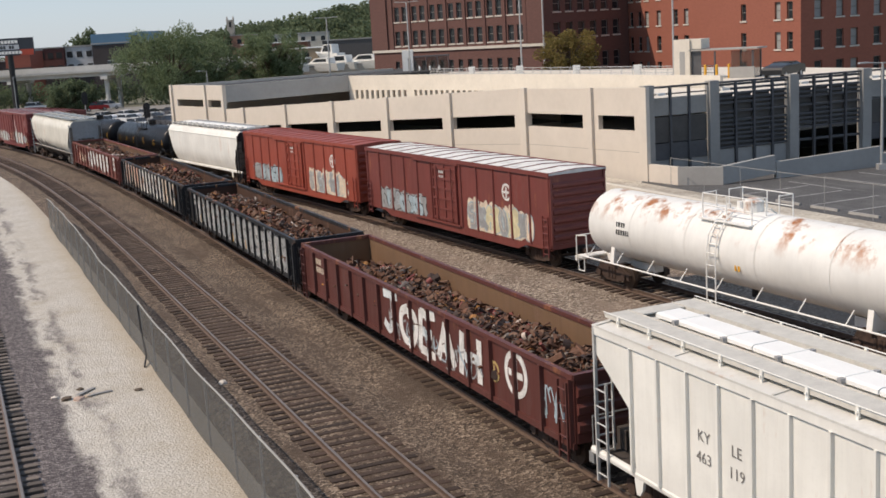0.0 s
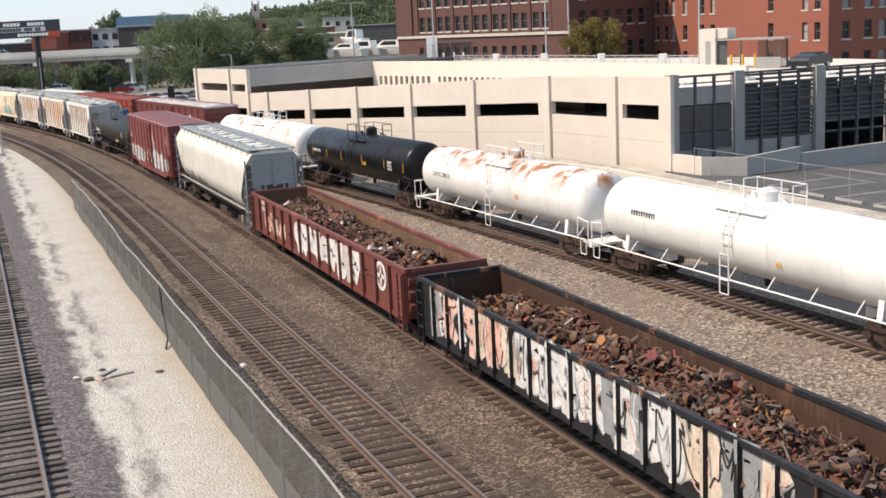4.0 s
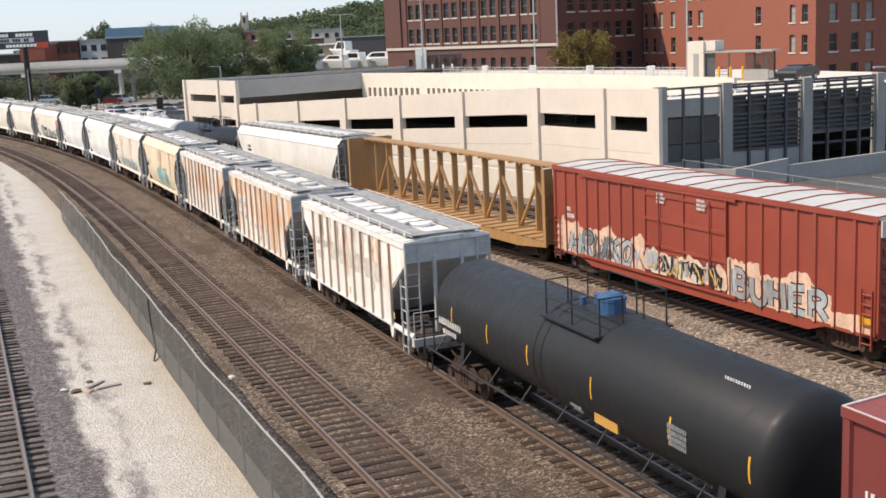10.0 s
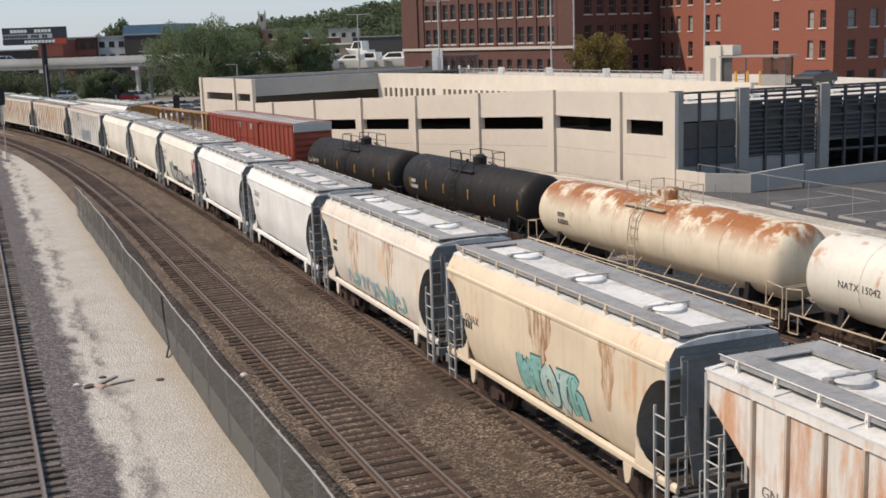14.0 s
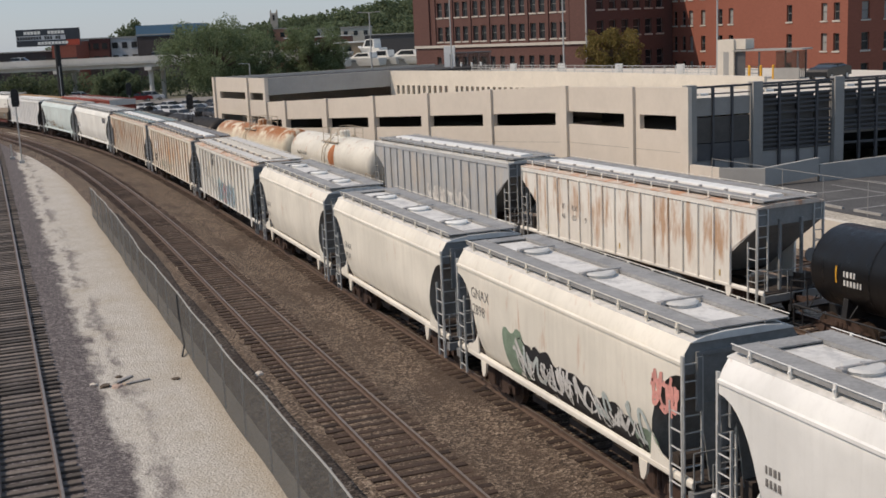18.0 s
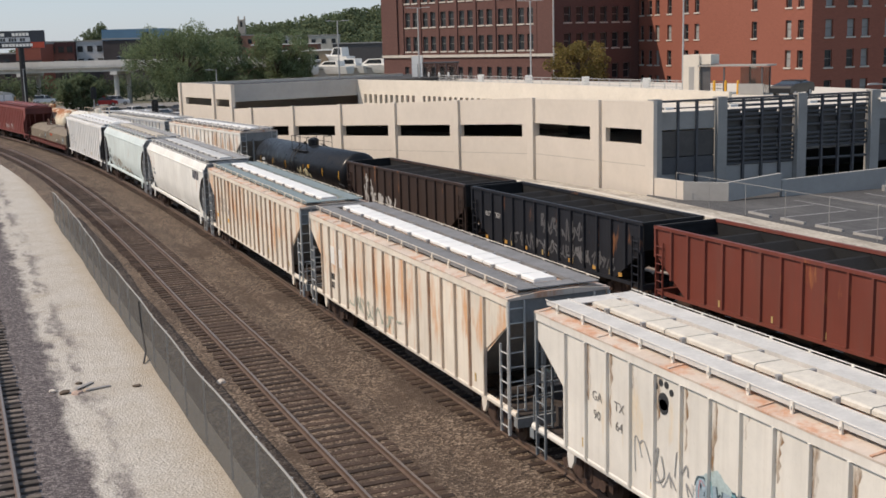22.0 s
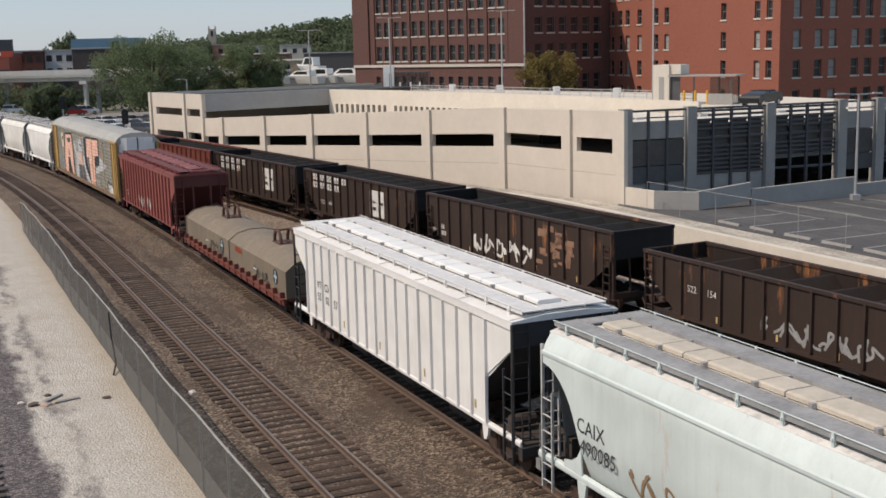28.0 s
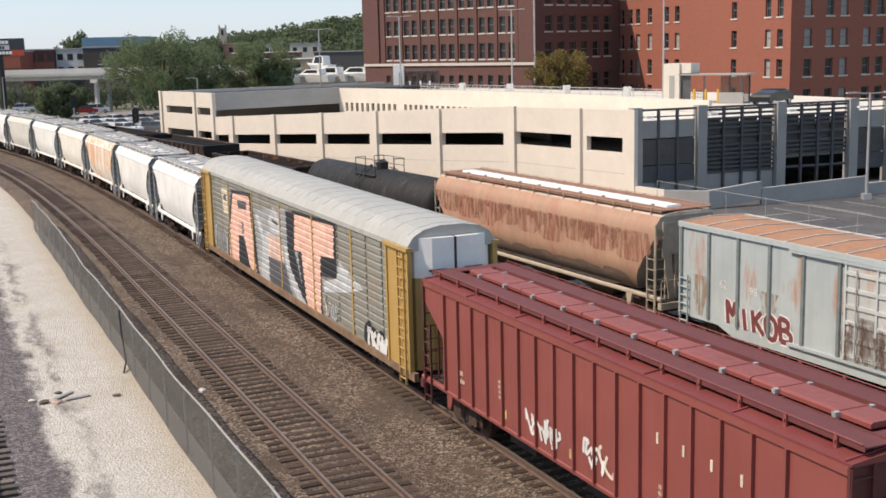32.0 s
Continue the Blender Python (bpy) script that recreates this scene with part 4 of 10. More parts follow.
# ---------------------------------------------------------------- boxcar
def boxcar(m, half, body, roofm, label, zt=4.45, double=False, ribcol=None, ribs=12, doorm=None, ribm=None):
    car = thing("boxcar", m, label, "boxcar", "freight train")
    h = half - 0.25
    ribcol = ribcol or body
    part("body", shared(("bbody", round(half, 2), zt, body.name), lambda: MB().box(-1.50, 1.50, -h, h, 1.02, zt).mesh("body", [body])), car)
    dw = 5.0 if double else 2.6
    def roofmesh():
        mb = MB()
        mb.prism([(-1.56, zt), (-1.56, zt + 0.08), (0, zt + 0.17), (1.56, zt + 0.08), (1.56, zt)], "y", -h - 0.04, h + 0.04, 0)
        return mb.mesh("roof", [roofm])
    part("roof", shared(("broof", round(half, 2), zt, roofm.name), roofmesh), car)
    rr_ = shared(("brr", zt, ribcol.name), lambda: MB().prism([(-1.56, zt + 0.085), (0, zt + 0.175), (1.56, zt + 0.085), (1.56, zt + 0.115), (0, zt + 0.205), (-1.56, zt + 0.115)], "y", -0.028, 0.028).mesh("roof_rib", [ribcol]))
    for i in range(15):
        part("roof_rib", rr_, car, "", pose(0, -h + i * 2 * h / 14, 0))
    chord = shared(("bchord", round(half, 2), body.name, ribcol.name), lambda: MB().box(-0.06, 0.05, -h - 0.03, h + 0.03, -0.08, 0.10).box(-0.055, -0.015, -h - 0.02, h + 0.02, 0.10, 0.118, 1).mesh("top_chord", [body, ribcol]))
    for sx in (-1, 1):
        part("top_chord", chord, car, "", pose(sx * 1.53, 0, zt, 0, 0, 0 if sx < 0 else 180))
    n = ribs
    ribm = ribm or body
    rm = shared(("brib", zt, ribm.name), lambda: MB().prism([(-0.09, 0), (-0.06, -0.075), (0.06, -0.075), (0.09, 0)], "z", 1.06, zt - 0.1).mesh("rib", [ribm]))
    for sx in (-1, 1):
        for i in range(n + 1):
            y = -h + 0.1 + i * (2 * h - 0.2) / n
            if abs(y) < dw / 2 + 0.2:
                continue
            part("rib", rm, car, "", pose(sx * 1.495, y, 0, 0, 0, -90 if sx < 0 else 90))
    doorm = doorm or body
    def door():
        mb = MB()
        mb.box(-0.06, 0.0, -dw / 2, dw / 2, 1.15, zt - 0.2)
        return mb.mesh("door", [doorm])
    dm = shared(("bdoor", dw, zt, doorm.name), door)
    for sx in (-1, 1):
        dr = part("door", dm, car, "sliding door", pose(sx * 1.50, 0, 0, 0, 0, 0 if sx < 0 else 180))
        if sx > 0:
            continue
        bat = shared(("bbat", dw, doorm.name), lambda: MB().prism([(-dw / 2, -0.06), (-dw / 2 + 0.03, 0.06), (dw / 2 - 0.03, 0.06), (dw / 2, -0.06)], "x", -0.11, -0.06).mesh("batten", [doorm]))
        rows_ = (1.35, 2.3, 3.35, zt - 0.42) if double else [1.3 + i * (zt - 1.75) / 5 for i in range(6)]
        for z in rows_:
            part("batten", bat, dr, "", pose(0, 0, z))
        stile = shared(("bstile", zt, doorm.name), lambda: MB().box(-0.12, -0.06, -0.035, 0.035, 1.15, zt - 0.2).mesh("stile", [doorm]))
        for y in (-dw / 2 + 0.035, 0.0, dw / 2 - 0.035):
            part("stile", stile, dr, "", pose(0, y, 0))
        lock = shared(("block", zt, doorm.name), lambda: MB().tube((-0.15, 0, 1.2), (-0.15, 0, zt - 0.3), 0.03, 6).box(-0.15, -0.06, -0.05, 0.05, 1.3, 1.36).box(-0.15, -0.06, -0.05, 0.05, zt - 0.5, zt - 0.44).mesh("lock_rod", [doorm]))
        for y in (-dw * 0.32, dw * 0.30):
            part("lock_rod", lock, dr, "", pose(0, y, 0))
    def track():
        mb = MB()
        mb.box(-0.12, 0, -dw * 0.6, dw * 1.45, 0, 0.10)
        return mb.mesh("door_track", [body])
    tm = shared(("btrack", dw, zt, body.name), track)
    for z in (1.03, zt - 0.19):
        part("door_track", tm, car, "", pose(-1.50, 0, z))
        part("door_track", tm, car, "", pose(1.50, 0, z, 0, 0, 180))
    def ends():
        mb = MB()
        mb.box(-1.52, 1.52, -0.05, 0.05, 1.0, 1.2)
        for sx in (-1, 1):
            mb.box(sx * 1.46 - 0.06, sx * 1.46 + 0.06, -0.05, 0.06, 1.0, zt)
        return mb.mesh("end_frame", [body])
    em = shared(("bend", zt, body.name), ends)
    for sy in (-1, 1):
        part("end_frame", em, car, "", pose(0, sy * h, 0, 0, 0, 0 if sy > 0 else 180))
        er = shared(("berib", body.name), lambda: MB().prism([(0, 0), (0.09, 0.09), (0.09, 0.22), (0, 0.31)], "x", -1.38, 1.38).mesh("end_rib", [body]))
        for k in range(7):
            part("end_rib", er, car, "", pose(0, sy * h, 1.35 + k * (zt - 1.6) / 7, 0, 0, 0 if sy > 0 else 180))
    lad = shared(("bladder", body.name), lambda: m_ladder(1.9, 0.44, 6, body, 0.025))
    for sx in (-1, 1):
        for sy in (-1, 1):
            part("ladder", lad, car, "", pose(sx * 1.60, sy * (h - 0.35) - 0.22, 0.62))
    sm = shared(("bsill", round(half, 2), body.name), lambda: MB().prism([(-h, 1.06), (-h, 0.95), (-h + 2.2, 0.95), (-h + 3.0, 0.68), (h - 3.0, 0.68), (h - 2.2, 0.95), (h, 0.95), (h, 1.06)], "x", -0.05, 0.05).mesh("side_sill", [body]))
    for sx in (-1, 1):
        part("side_sill", sm, car, "", pose(sx * 1.46, 0, 0))
    part("centre_sill", shared(("csill", round(half, 2)), lambda: MB().box(-0.2, 0.2, -half, half, 0.70, 1.05).mesh("centre_sill", [M_BLACK])), car)
    running_gear(car, half)
    return car


# ---------------------------------------------------------------- gondola with scrap
def scrap_pile(length, width, seed, mats, n=900):
    n *= 4
    rnd = random.Random(seed)
    mb = MB()
    hy, hx = length / 2, width / 2
    nx, ny = 6, 46
    vs = []
    for i in range(ny + 1):
        for j in range(nx + 1):
            y = -hy + i * length / ny
            x = -hx + j * width / nx
            edge = min(1, (hy - abs(y)) / 2.0) * (0.55 + 0.45 * min(1, (hx - abs(x)) / 0.7))
            vs.append((x, y, 0.25 + edge * (0.86 + 0.5 * noise.noise((x * 0.8, y * 0.5, seed)))))
    mb.add(vs, [(i * (nx + 1) + j, i * (nx + 1) + j + 1, (i + 1) * (nx + 1) + j + 1, (i + 1) * (nx + 1) + j) for i in range(ny) for j in range(nx)], 0)
    for _ in range(n):
        x, y = rnd.uniform(-hx, hx) * 0.95, rnd.uniform(-hy, hy) * 0.97
        edge = min(1, (hy - abs(y)) / 2.0) * (0.55 + 0.45 * min(1, (hx - abs(x)) / 0.7))
        z = 0.25 + edge * (0.90 + 0.5 * noise.noise((x * 0.8, y * 0.5, seed))) + rnd.uniform(-0.08, 0.14)
        rot = Euler((rnd.uniform(-0.7, 0.7), rnd.uniform(-0.7, 0.7), rnd.uniform(0, 6.28))).to_matrix()
        mat = rnd.choices(range(len(mats)), [12, 6, 8, 3] + [1, 0.6, 1.6])[0]
        k = rnd.random()
        if k < 0.14:
            a, b, c = rnd.uniform(0.05, 0.24), rnd.uniform(0.03, 0.13), rnd.uniform(0.008, 0.035)
            pts = [Vector((sx * a * rnd.uniform(0.6, 1), sy * b * rnd.uniform(0.6, 1), sz * c + rnd.uniform(-0.05, 0.05))) for sx in (-1, 1) for sy in (-1, 1) for sz in (-1, 1)]
            mb.add([rot @ p + Vector((x, y, z)) for p in pts], [(0, 1, 3, 2), (4, 6, 7, 5), (0, 4, 5, 1), (2, 3, 7, 6), (0, 2, 6, 4), (1, 5, 7, 3)], mat)
        elif k < 0.48:
            ln = rnd.uniform(0.10, 0.45)
            d = rot @ Vector((ln, 0, 0))
            c0 = Vector((x, y, z))
            mb.tube(c0 - d, c0 + d, rnd.choice((0.015, 0.03, 0.05, 0.15 if rnd.random() < 0.12 else 0.025)), 6, mat)
        else:
            # curled strip
            r, w = rnd.uniform(0.06, 0.22), rnd.uniform(0.025, 0.12)
            a0, span = rnd.uniform(0, 6.28), rnd.uniform(1.2, 4.5)
            st = 6
            pts = []
            for i in range(st + 1):
                a = a0 + span * i / st
                for s in (-1, 1):
                    pts.append(rot @ Vector((math.cos(a) * r, s * w, math.sin(a) * r)) + Vector((x, y, z)))
            mb.add(pts, [(2 * i, 2 * i + 1, 2 * i + 3, 2 * i + 2) for i in range(st)], mat)
    return mb.mesh("scrap_metal", mats)


def gondola(m, half, body, inside, label, zt=2.76, ribs=16, hgt_in=1.15):
    car = thing("gondola_car", m, label, "gondola car", "freight train")
    h = half - 0.3
    part("floor", shared(("gfloor", round(half, 2), inside.name), lambda: MB().box(-1.44, 1.44, -h, h, 1.02, 1.14).mesh("floor", [inside])), car)
    def side():
        mb = MB()
        mb.box(-0.025, 0.025, -h, h, 1.02, zt - 0.13, 0)
        mb.m[1] = 1
        return mb.mesh("side_wall", [body, inside])
    chord = shared(("gchord", round(half, 2), zt, body.name), lambda: MB().prism([(-0.09, zt - 0.13), (-0.09, zt), (0.06, zt), (0.06, zt - 0.13)], "y", -h - 0.04, h + 0.04, 0).mesh("top_chord", [body]))
    gsill = shared(("gsill", round(half, 2), body.name), lambda: MB().box(-0.08, 0.02, -h, h, 0.86, 1.02, 0).mesh("side_sill", [body]))
    sm = shared(("gside", round(half, 2), zt, body.name, inside.name), side)
    rm = shared(("grib", zt, body.name), lambda: MB().prism([(-0.07, 0), (-0.055, -0.12), (0.055, -0.12), (0.07, 0)], "z", 0.9, zt - 0.12).mesh("rib", [body]))
    for sx in (-1, 1):
        part("side_wall", sm, car, "", pose(sx * 1.45, 0, 0, 0, 0, 0 if sx < 0 else 180))
        part("top_chord", chord, car, "", pose(sx * 1.45, 0, 0, 0, 0, 0 if sx < 0 else 180))
        part("side_sill", gsill, car, "", pose(sx * 1.45, 0, 0, 0, 0, 0 if sx < 0 else 180))
        for i in range(ribs):
            y = -h + 0.1 + i * (2 * h - 0.2) / (ribs - 1)
            part("rib", rm, car, "", pose(sx * 1.475, y, 0, 0, 0, -90 if sx < 0 else 90))
    def endm():
        mb = MB()
        mb.box(-1.42, 1.42, -0.03, 0.03, 1.0, zt - 0.13, 0)
        mb.m[2] = 1
        return mb.mesh("end_wall", [body, inside])
    em = shared(("gend", zt, body.name, inside.name), endm)
    for sy in (-1, 1):
        turn = 0 if sy > 0 else 180
        part("end_wall", em, car, "", pose(0, sy * h, 0, 0, 0, turn))
        part("end_chord", shared(("gechord", zt, body.name), lambda: MB().box(-1.52, 1.52, -0.07, 0.09, zt - 0.13, zt + 0.02, 0).mesh("end_chord", [body])), car, "", pose(0, sy * h, 0, 0, 0, turn))
        for k in range(3):
            er = shared(("gerib", body.name), lambda: MB().prism([(0.03, 0), (0.13, 0.08), (0.13, 0.24), (0.03, 0.32)], "x", -1.42, 1.42, 0).mesh("end_rib", [body]))
            part("end_rib", er, car, "", pose(0, sy * h, 1.25 + k * (zt - 1.4) / 3, 0, 0, turn))
    lad = shared(("gladder", zt, body.name), lambda: m_ladder(zt - 0.75, 0.42, 5, body, 0.022))
    for sx in (-1, 1):
        for sy in (-1, 1):
            part("ladder", lad, car, "", pose(sx * 1.62, sy * (h - 0.32) - 0.21, 0.55))
    part("centre_sill", shared(("csill", round(half, 2)), lambda: MB().box(-0.2, 0.2, -half, half, 0.70, 1.0).mesh("centre_sill", [M_BLACK])), car)
    running_gear(car, half, 2.3)
    return car


# ---------------------------------------------------------------- open coal hopper
def coal_hopper(m, half, body, inside, label, zt=3.55, ribs=15):
    car = thing("open_hopper_car", m, label, "hopper car", "freight train")
    h = half - 0.25
    cut, zl = 1.9, 2.45
    def side():
        mb = MB()
        poly = [(-h, zt), (-h, zl), (-h + cut, 1.05), (h - cut, 1.05), (h, zl), (h, zt)]
        mb.prism(poly, "x", -0.03, 0.0, 0)
        mb.prism(poly, "x", 0.001, 0.03, 1)
        mb.box(-0.10, 0.07, -h - 0.03, h + 0.03, zt - 0.10, zt + 0.02, 0)
        mb.box(-0.07, 0.03, -h, h, 0.92, 1.06, 0)
        return mb.mesh("side_wall", [body, inside])
    sm = shared(("cside", round(half, 2), zt, body.name), side)
    for sx in (-1, 1):
        part("side_wall", sm, car, "", pose(sx * 1.46, 0, 0, 0, 0, 0 if sx < 0 else 180))
        for i in range(ribs):
            y = -h + 0.08 + i * (2 * h - 0.16) / (ribs - 1)
            d = h - abs(y)
            low = round(1.05 if d > cut else zl - (zl - 1.05) * d / cut, 1)
            rm = shared(("crib", low, zt, body.name), lambda: MB().prism([(-0.075, 0), (-0.05, -0.11), (0.05, -0.11), (0.075, 0)], "z", low, zt - 0.09).mesh("rib", [body]))
            part("rib", rm, car, "", pose(sx * 1.485, y, 0, 0, 0, -90 if sx < 0 else 90))
    def slope():
        mb = MB()
        vs = [(-1.43, -h, zt - 0.5), (1.43, -h, zt - 0.5), (1.43, -h + 3.3, 1.1), (-1.43, -h + 3.3, 1.1)]
        vs += [(a, b - 0.02, c - 0.05) for a, b, c in vs]
        mb.add(vs, [(0, 1, 2, 3), (7, 6, 5, 4), (0, 4, 5, 1), (2, 6, 7, 3)])
        mb.box(-1.46, 1.46, -h - 0.03, -h + 0.03, zl, zt)
        mb.box(-1.55, 1.55, -h - 0.09, -h + 0.07, zt - 0.1, zt + 0.02)
        return mb.mesh("slope_sheet", [inside])
    sl = shared(("cslope", round(half, 2), zt, inside.name), slope)
    for sy in (-1, 1):
        part("slope_sheet", sl, car, "", pose(0, 0, 0, 0, 0, 0 if sy < 0 else 180))
    br = shared(("cbrace", inside.name), lambda: MB().prism([(-0.55, 0), (-0.1, 0.42), (0.0, 0.44), (0.28, 0.12), (0.30, 0)], "x", -1.43, 1.43).mesh("cross_ridge", [inside]))
    for i in range(6):
        part("cross_ridge", br, car, "", pose(0, (i - 2.5) * (h * 0.26), zt - 0.62))
    part("floor", shared(("cfloor", round(half, 2), inside.name), lambda: MB().box(-1.42, 1.42, -h + 1.2, h - 1.2, zt - 0.72, zt - 0.6).mesh("floor", [inside])), car)
    lad = shared(("cladder", body.name), lambda: m_ladder(2.4, 0.44, 7, body, 0.022))
    for sx in (-1, 1):
        for sy in (-1, 1):
            part("ladder", lad, car, "", pose(sx * 1.58, sy * (h - 0.15) - (0.44 if sy > 0 else 0), 0.6))
    def frame_mesh():
        mb = MB()
        for sx in (-1, 1):
            mb.box(sx * 1.45 - 0.06, sx * 1.45 + 0.06, -0.06, 0.06, 0.85, 2.5)
            mb.tube((sx * 0.6, 0, 1.0), (sx * 0.6, -0.1, 2.5), 0.05, 5)
        mb.box(-1.5, 1.5, -0.12, 0.1, 0.82, 1.05)
        return mb.mesh("end_frame", [body])
    fm = shared(("cframe", body.name), frame_mesh)
    for sy in (-1, 1):
        part("end_frame", fm, car, "", pose(0, sy * (h - 0.06), 0, 0, 0, 0 if sy > 0 else 180))
    reflectors(car, -1.492, [half * k for k in (-0.66, -0.28, 0.06, 0.44)], 1.12)
    under_hoppers(car, half, 3, 1.15)
    part("centre_sill", shared(("csill", round(half, 2)), lambda: MB().box(-0.2, 0.2, -half, half, 0.70, 1.05).mesh("centre_sill", [M_BLACK])), car)
    running_gear(car, half)
    return car


# ---------------------------------------------------------------- tank car
def tank_car(m, half, body, trim, label, r=1.42, zc=2.52, capm=None, straps=True, dash=None, side_ladder=True):
    car = thing("tank_car", m, label, "tank car", "freight train")
    h = half - 0.55
    def shell():
        mb = MB()
        n = 36
        cap = [(0.0, 0.0), (0.03, 0.36), (0.10, 0.64), (0.20, 0.83), (0.34, 0.95), (0.50, 1.0)]
        st = [(-h + d, k) for d, k in cap] + [(0.0, 1.0)] + [(h - d, k) for d, k in cap[::-1]]
        vs = []
        for y, k in st:
            vs += [(math.sin(2 * math.pi * i / n) * r * k, y, zc + math.cos(2 * math.pi * i / n) * r * k) for i in range(n)]
        mb.add(vs, [(a * n + i, a * n + (i + 1) % n, (a + 1) * n + (i + 1) % n, (a + 1) * n + i) for a in range(len(st) - 1) for i in range(n)])
        return mb.mesh("tank", [body], True)
    part("tank", shared(("tank", round(half, 2), r, body.name), shell), car)
    def weld():
        mb = MB()
        n = 36
        for k in range(n):
            a, b = 2 * math.pi * k / n, 2 * math.pi * (k + 1) / n
            q = r + 0.012
            vs = [(math.sin(t) * s, y, zc + math.cos(t) * s) for t in (a, b) for s in (r - 0.02, q) for y in (-0.03, 0.03)]
            mb.add(vs, [(0, 1, 3, 2), (4, 6, 7, 5), (2, 3, 7, 6)])
        return mb.mesh("band", [body])
    wm = shared(("weld", r, body.name), weld)
    for y in ((-h * 0.62, -h * 0.22, h * 0.22, h * 0.62) if straps else (0.9, 1.3)):
        part("band", wm, car, "", pose(0, y, 0))
    # underframe
    um = M_BLACK if trim is not M_WHITE else trim
    bolster = shared(("tbolster", um.name), lambda: MB().prism([(-1.25, 1.0), (-1.15, 1.75), (-0.6, 1.35), (0.6, 1.35), (1.15, 1.75), (1.25, 1.0)], "y", -0.12, 0.12).mesh("bolster", [um]))
    stub = shared(("tstub", um.name), lambda: MB().box(-0.22, 0.22, -4.0, 0, 0.72, 1.05).mesh("stub_sill", [um]))
    plate = shared(("tplate", um.name), lambda: MB().prism([(-0.55, 0.98), (-0.55, 1.06), (0.04, 1.06), (0.04, 0.82), (-0.06, 0.82), (-0.06, 0.98)], "x", -1.5, 1.5).mesh("end_platform", [um]))
    for sy in (-1, 1):
        turn = 0 if sy > 0 else 180
        part("bolster", bolster, car, "", pose(0, sy * (half - 2.4), 0))
        part("stub_sill", stub, car, "", pose(0, sy * half, 0, 0, 0, turn))
        part("end_platform", plate, car, "", pose(0, sy * half, 0, 0, 0, turn))
    part("outlet_valve", shared(("toutlet",), lambda: MB().tube((0, -0.4, 0.75), (0, -0.4, 1.2), 0.12, 8).mesh("outlet_valve", [M_BLACK])), car)
    def rail():
        mb = MB()
        for sx in (-1, 1):
            mb.tube((sx * 1.52, -half + 0.3, 1.12), (sx * 1.52, half - 0.3, 1.12), 0.035, 6)
            for i in range(9):
                y = -half + 1.0 + i * (2 * half - 2.0) / 8
                mb.tube((sx * 1.52, y, 1.12), (sx * 1.15, y, 1.55), 0.025, 5)
            for sy in (-1, 1):
                e = sy * (half - 0.12)
                mb.path([(sx * 1.52, e, 0.85), (sx * 1.52, e, 1.95), (sx * 1.52, e - sy * 0.8, 2.05), (sx * 1.52, e - sy * 0.85, 1.1)], 0.028)
                mb.path([(sx * 1.52, e - sy * 0.15, 1.1), (sx * 1.52, e - sy * 0.15, 0.45), (sx * 1.52, e - sy * 0.6, 0.45), (sx * 1.52, e - sy * 0.6, 1.1)], 0.025)
        for sy in (-1, 1):
            mb.tube((-1.52, sy * (half - 0.12), 1.95), (1.52, sy * (half - 0.12), 1.95), 0.028, 6)
        return mb.mesh("handrail", [trim])
    part("handrail", shared(("trail", round(half, 2), trim.name), rail), car, "bent tube handrail")
    def ladder():
        mb = MB()
        arc = [(-1.55, 0.55), (-1.55, 1.6), (-1.55, 2.5), (-1.42, 3.2), (-1.02, 3.72), (-0.7, 3.95)]
        for y in (-0.25, 0.25):
            mb.path([(x, y, z) for x, z in arc], 0.03)
        for i in range(11):
            t = i / 10 * (len(arc) - 1)
            k = min(int(t), len(arc) - 2)
            f = t - k
            x, z = (arc[k][j] * (1 - f) + arc[k + 1][j] * f for j in (0, 1))
            mb.tube((x, -0.25, z), (x, 0.25, z), 0.02, 5)
        return mb.mesh("ladder", [trim])
    lm = shared(("tladder", trim.name), ladder)
    if side_ladder:
        part("ladder", lm, car, "", pose(0, 0.2, 0))
        part("ladder", lm, car, "", pose(0, -0.2, 0, 0, 0, 180))
    def deck():
        mb = MB()
        top = zc + r
        for sx in (-1, 1):
            for y in (-1.35, 0, 1.35):
                mb.tube((sx * 0.95, y, top - 0.4), (sx * 0.95, y, top + 0.62), 0.025, 5)
            for z in (0.18, 0.62):
                mb.tube((sx * 0.95, -1.35, top + z), (sx * 0.95, 1.35, top + z), 0.022, 5)
        for y in (-1.35, 1.35):
            mb.tube((-0.95, y, top + 0.62), (-0.3, y, top + 0.62), 0.022, 5)
            mb.tube((0.3, y, top + 0.62), (0.95, y, top + 0.62), 0.022, 5)
            for sx in (-1, 1):
                mb.tube((sx * 0.3, y, top + 0.62), (sx * 0.3, y, top - 0.05), 0.022, 5)
        return mb.mesh("platform_railing", [trim])
    part("platform_railing", shared(("tdeck", r, zc, trim.name), deck), car, "tube railing round the top platform")
    part("platform", shared(("tfloor", r, zc, trim.name), lambda: MB().box(-1.12, -0.72, -1.4, 1.4, zc + r - 0.34, zc + r - 0.29).box(0.72, 1.12, -1.4, 1.4, zc + r - 0.34, zc + r - 0.29).mesh("platform", [trim])), car, "narrow walkway planks")
    capm = capm or body
    def dome():
        mb = MB()
        top = zc + r
        mb.tube((0, -0.35, top - 0.15), (0, -0.35, top + 0.30), 0.36, 16)
        mb.tube((0, -0.35, top + 0.30), (0, -0.35, top + 0.38), 0.38, 16)
        mb.tube((0, -0.35, top + 0.38), (0, -0.35, top + 0.48), 0.36, 16, 0, 0.20)
        mb.tube((0.15, 0.55, top - 0.1), (0.15, 0.55, top + 0.25), 0.12, 10)
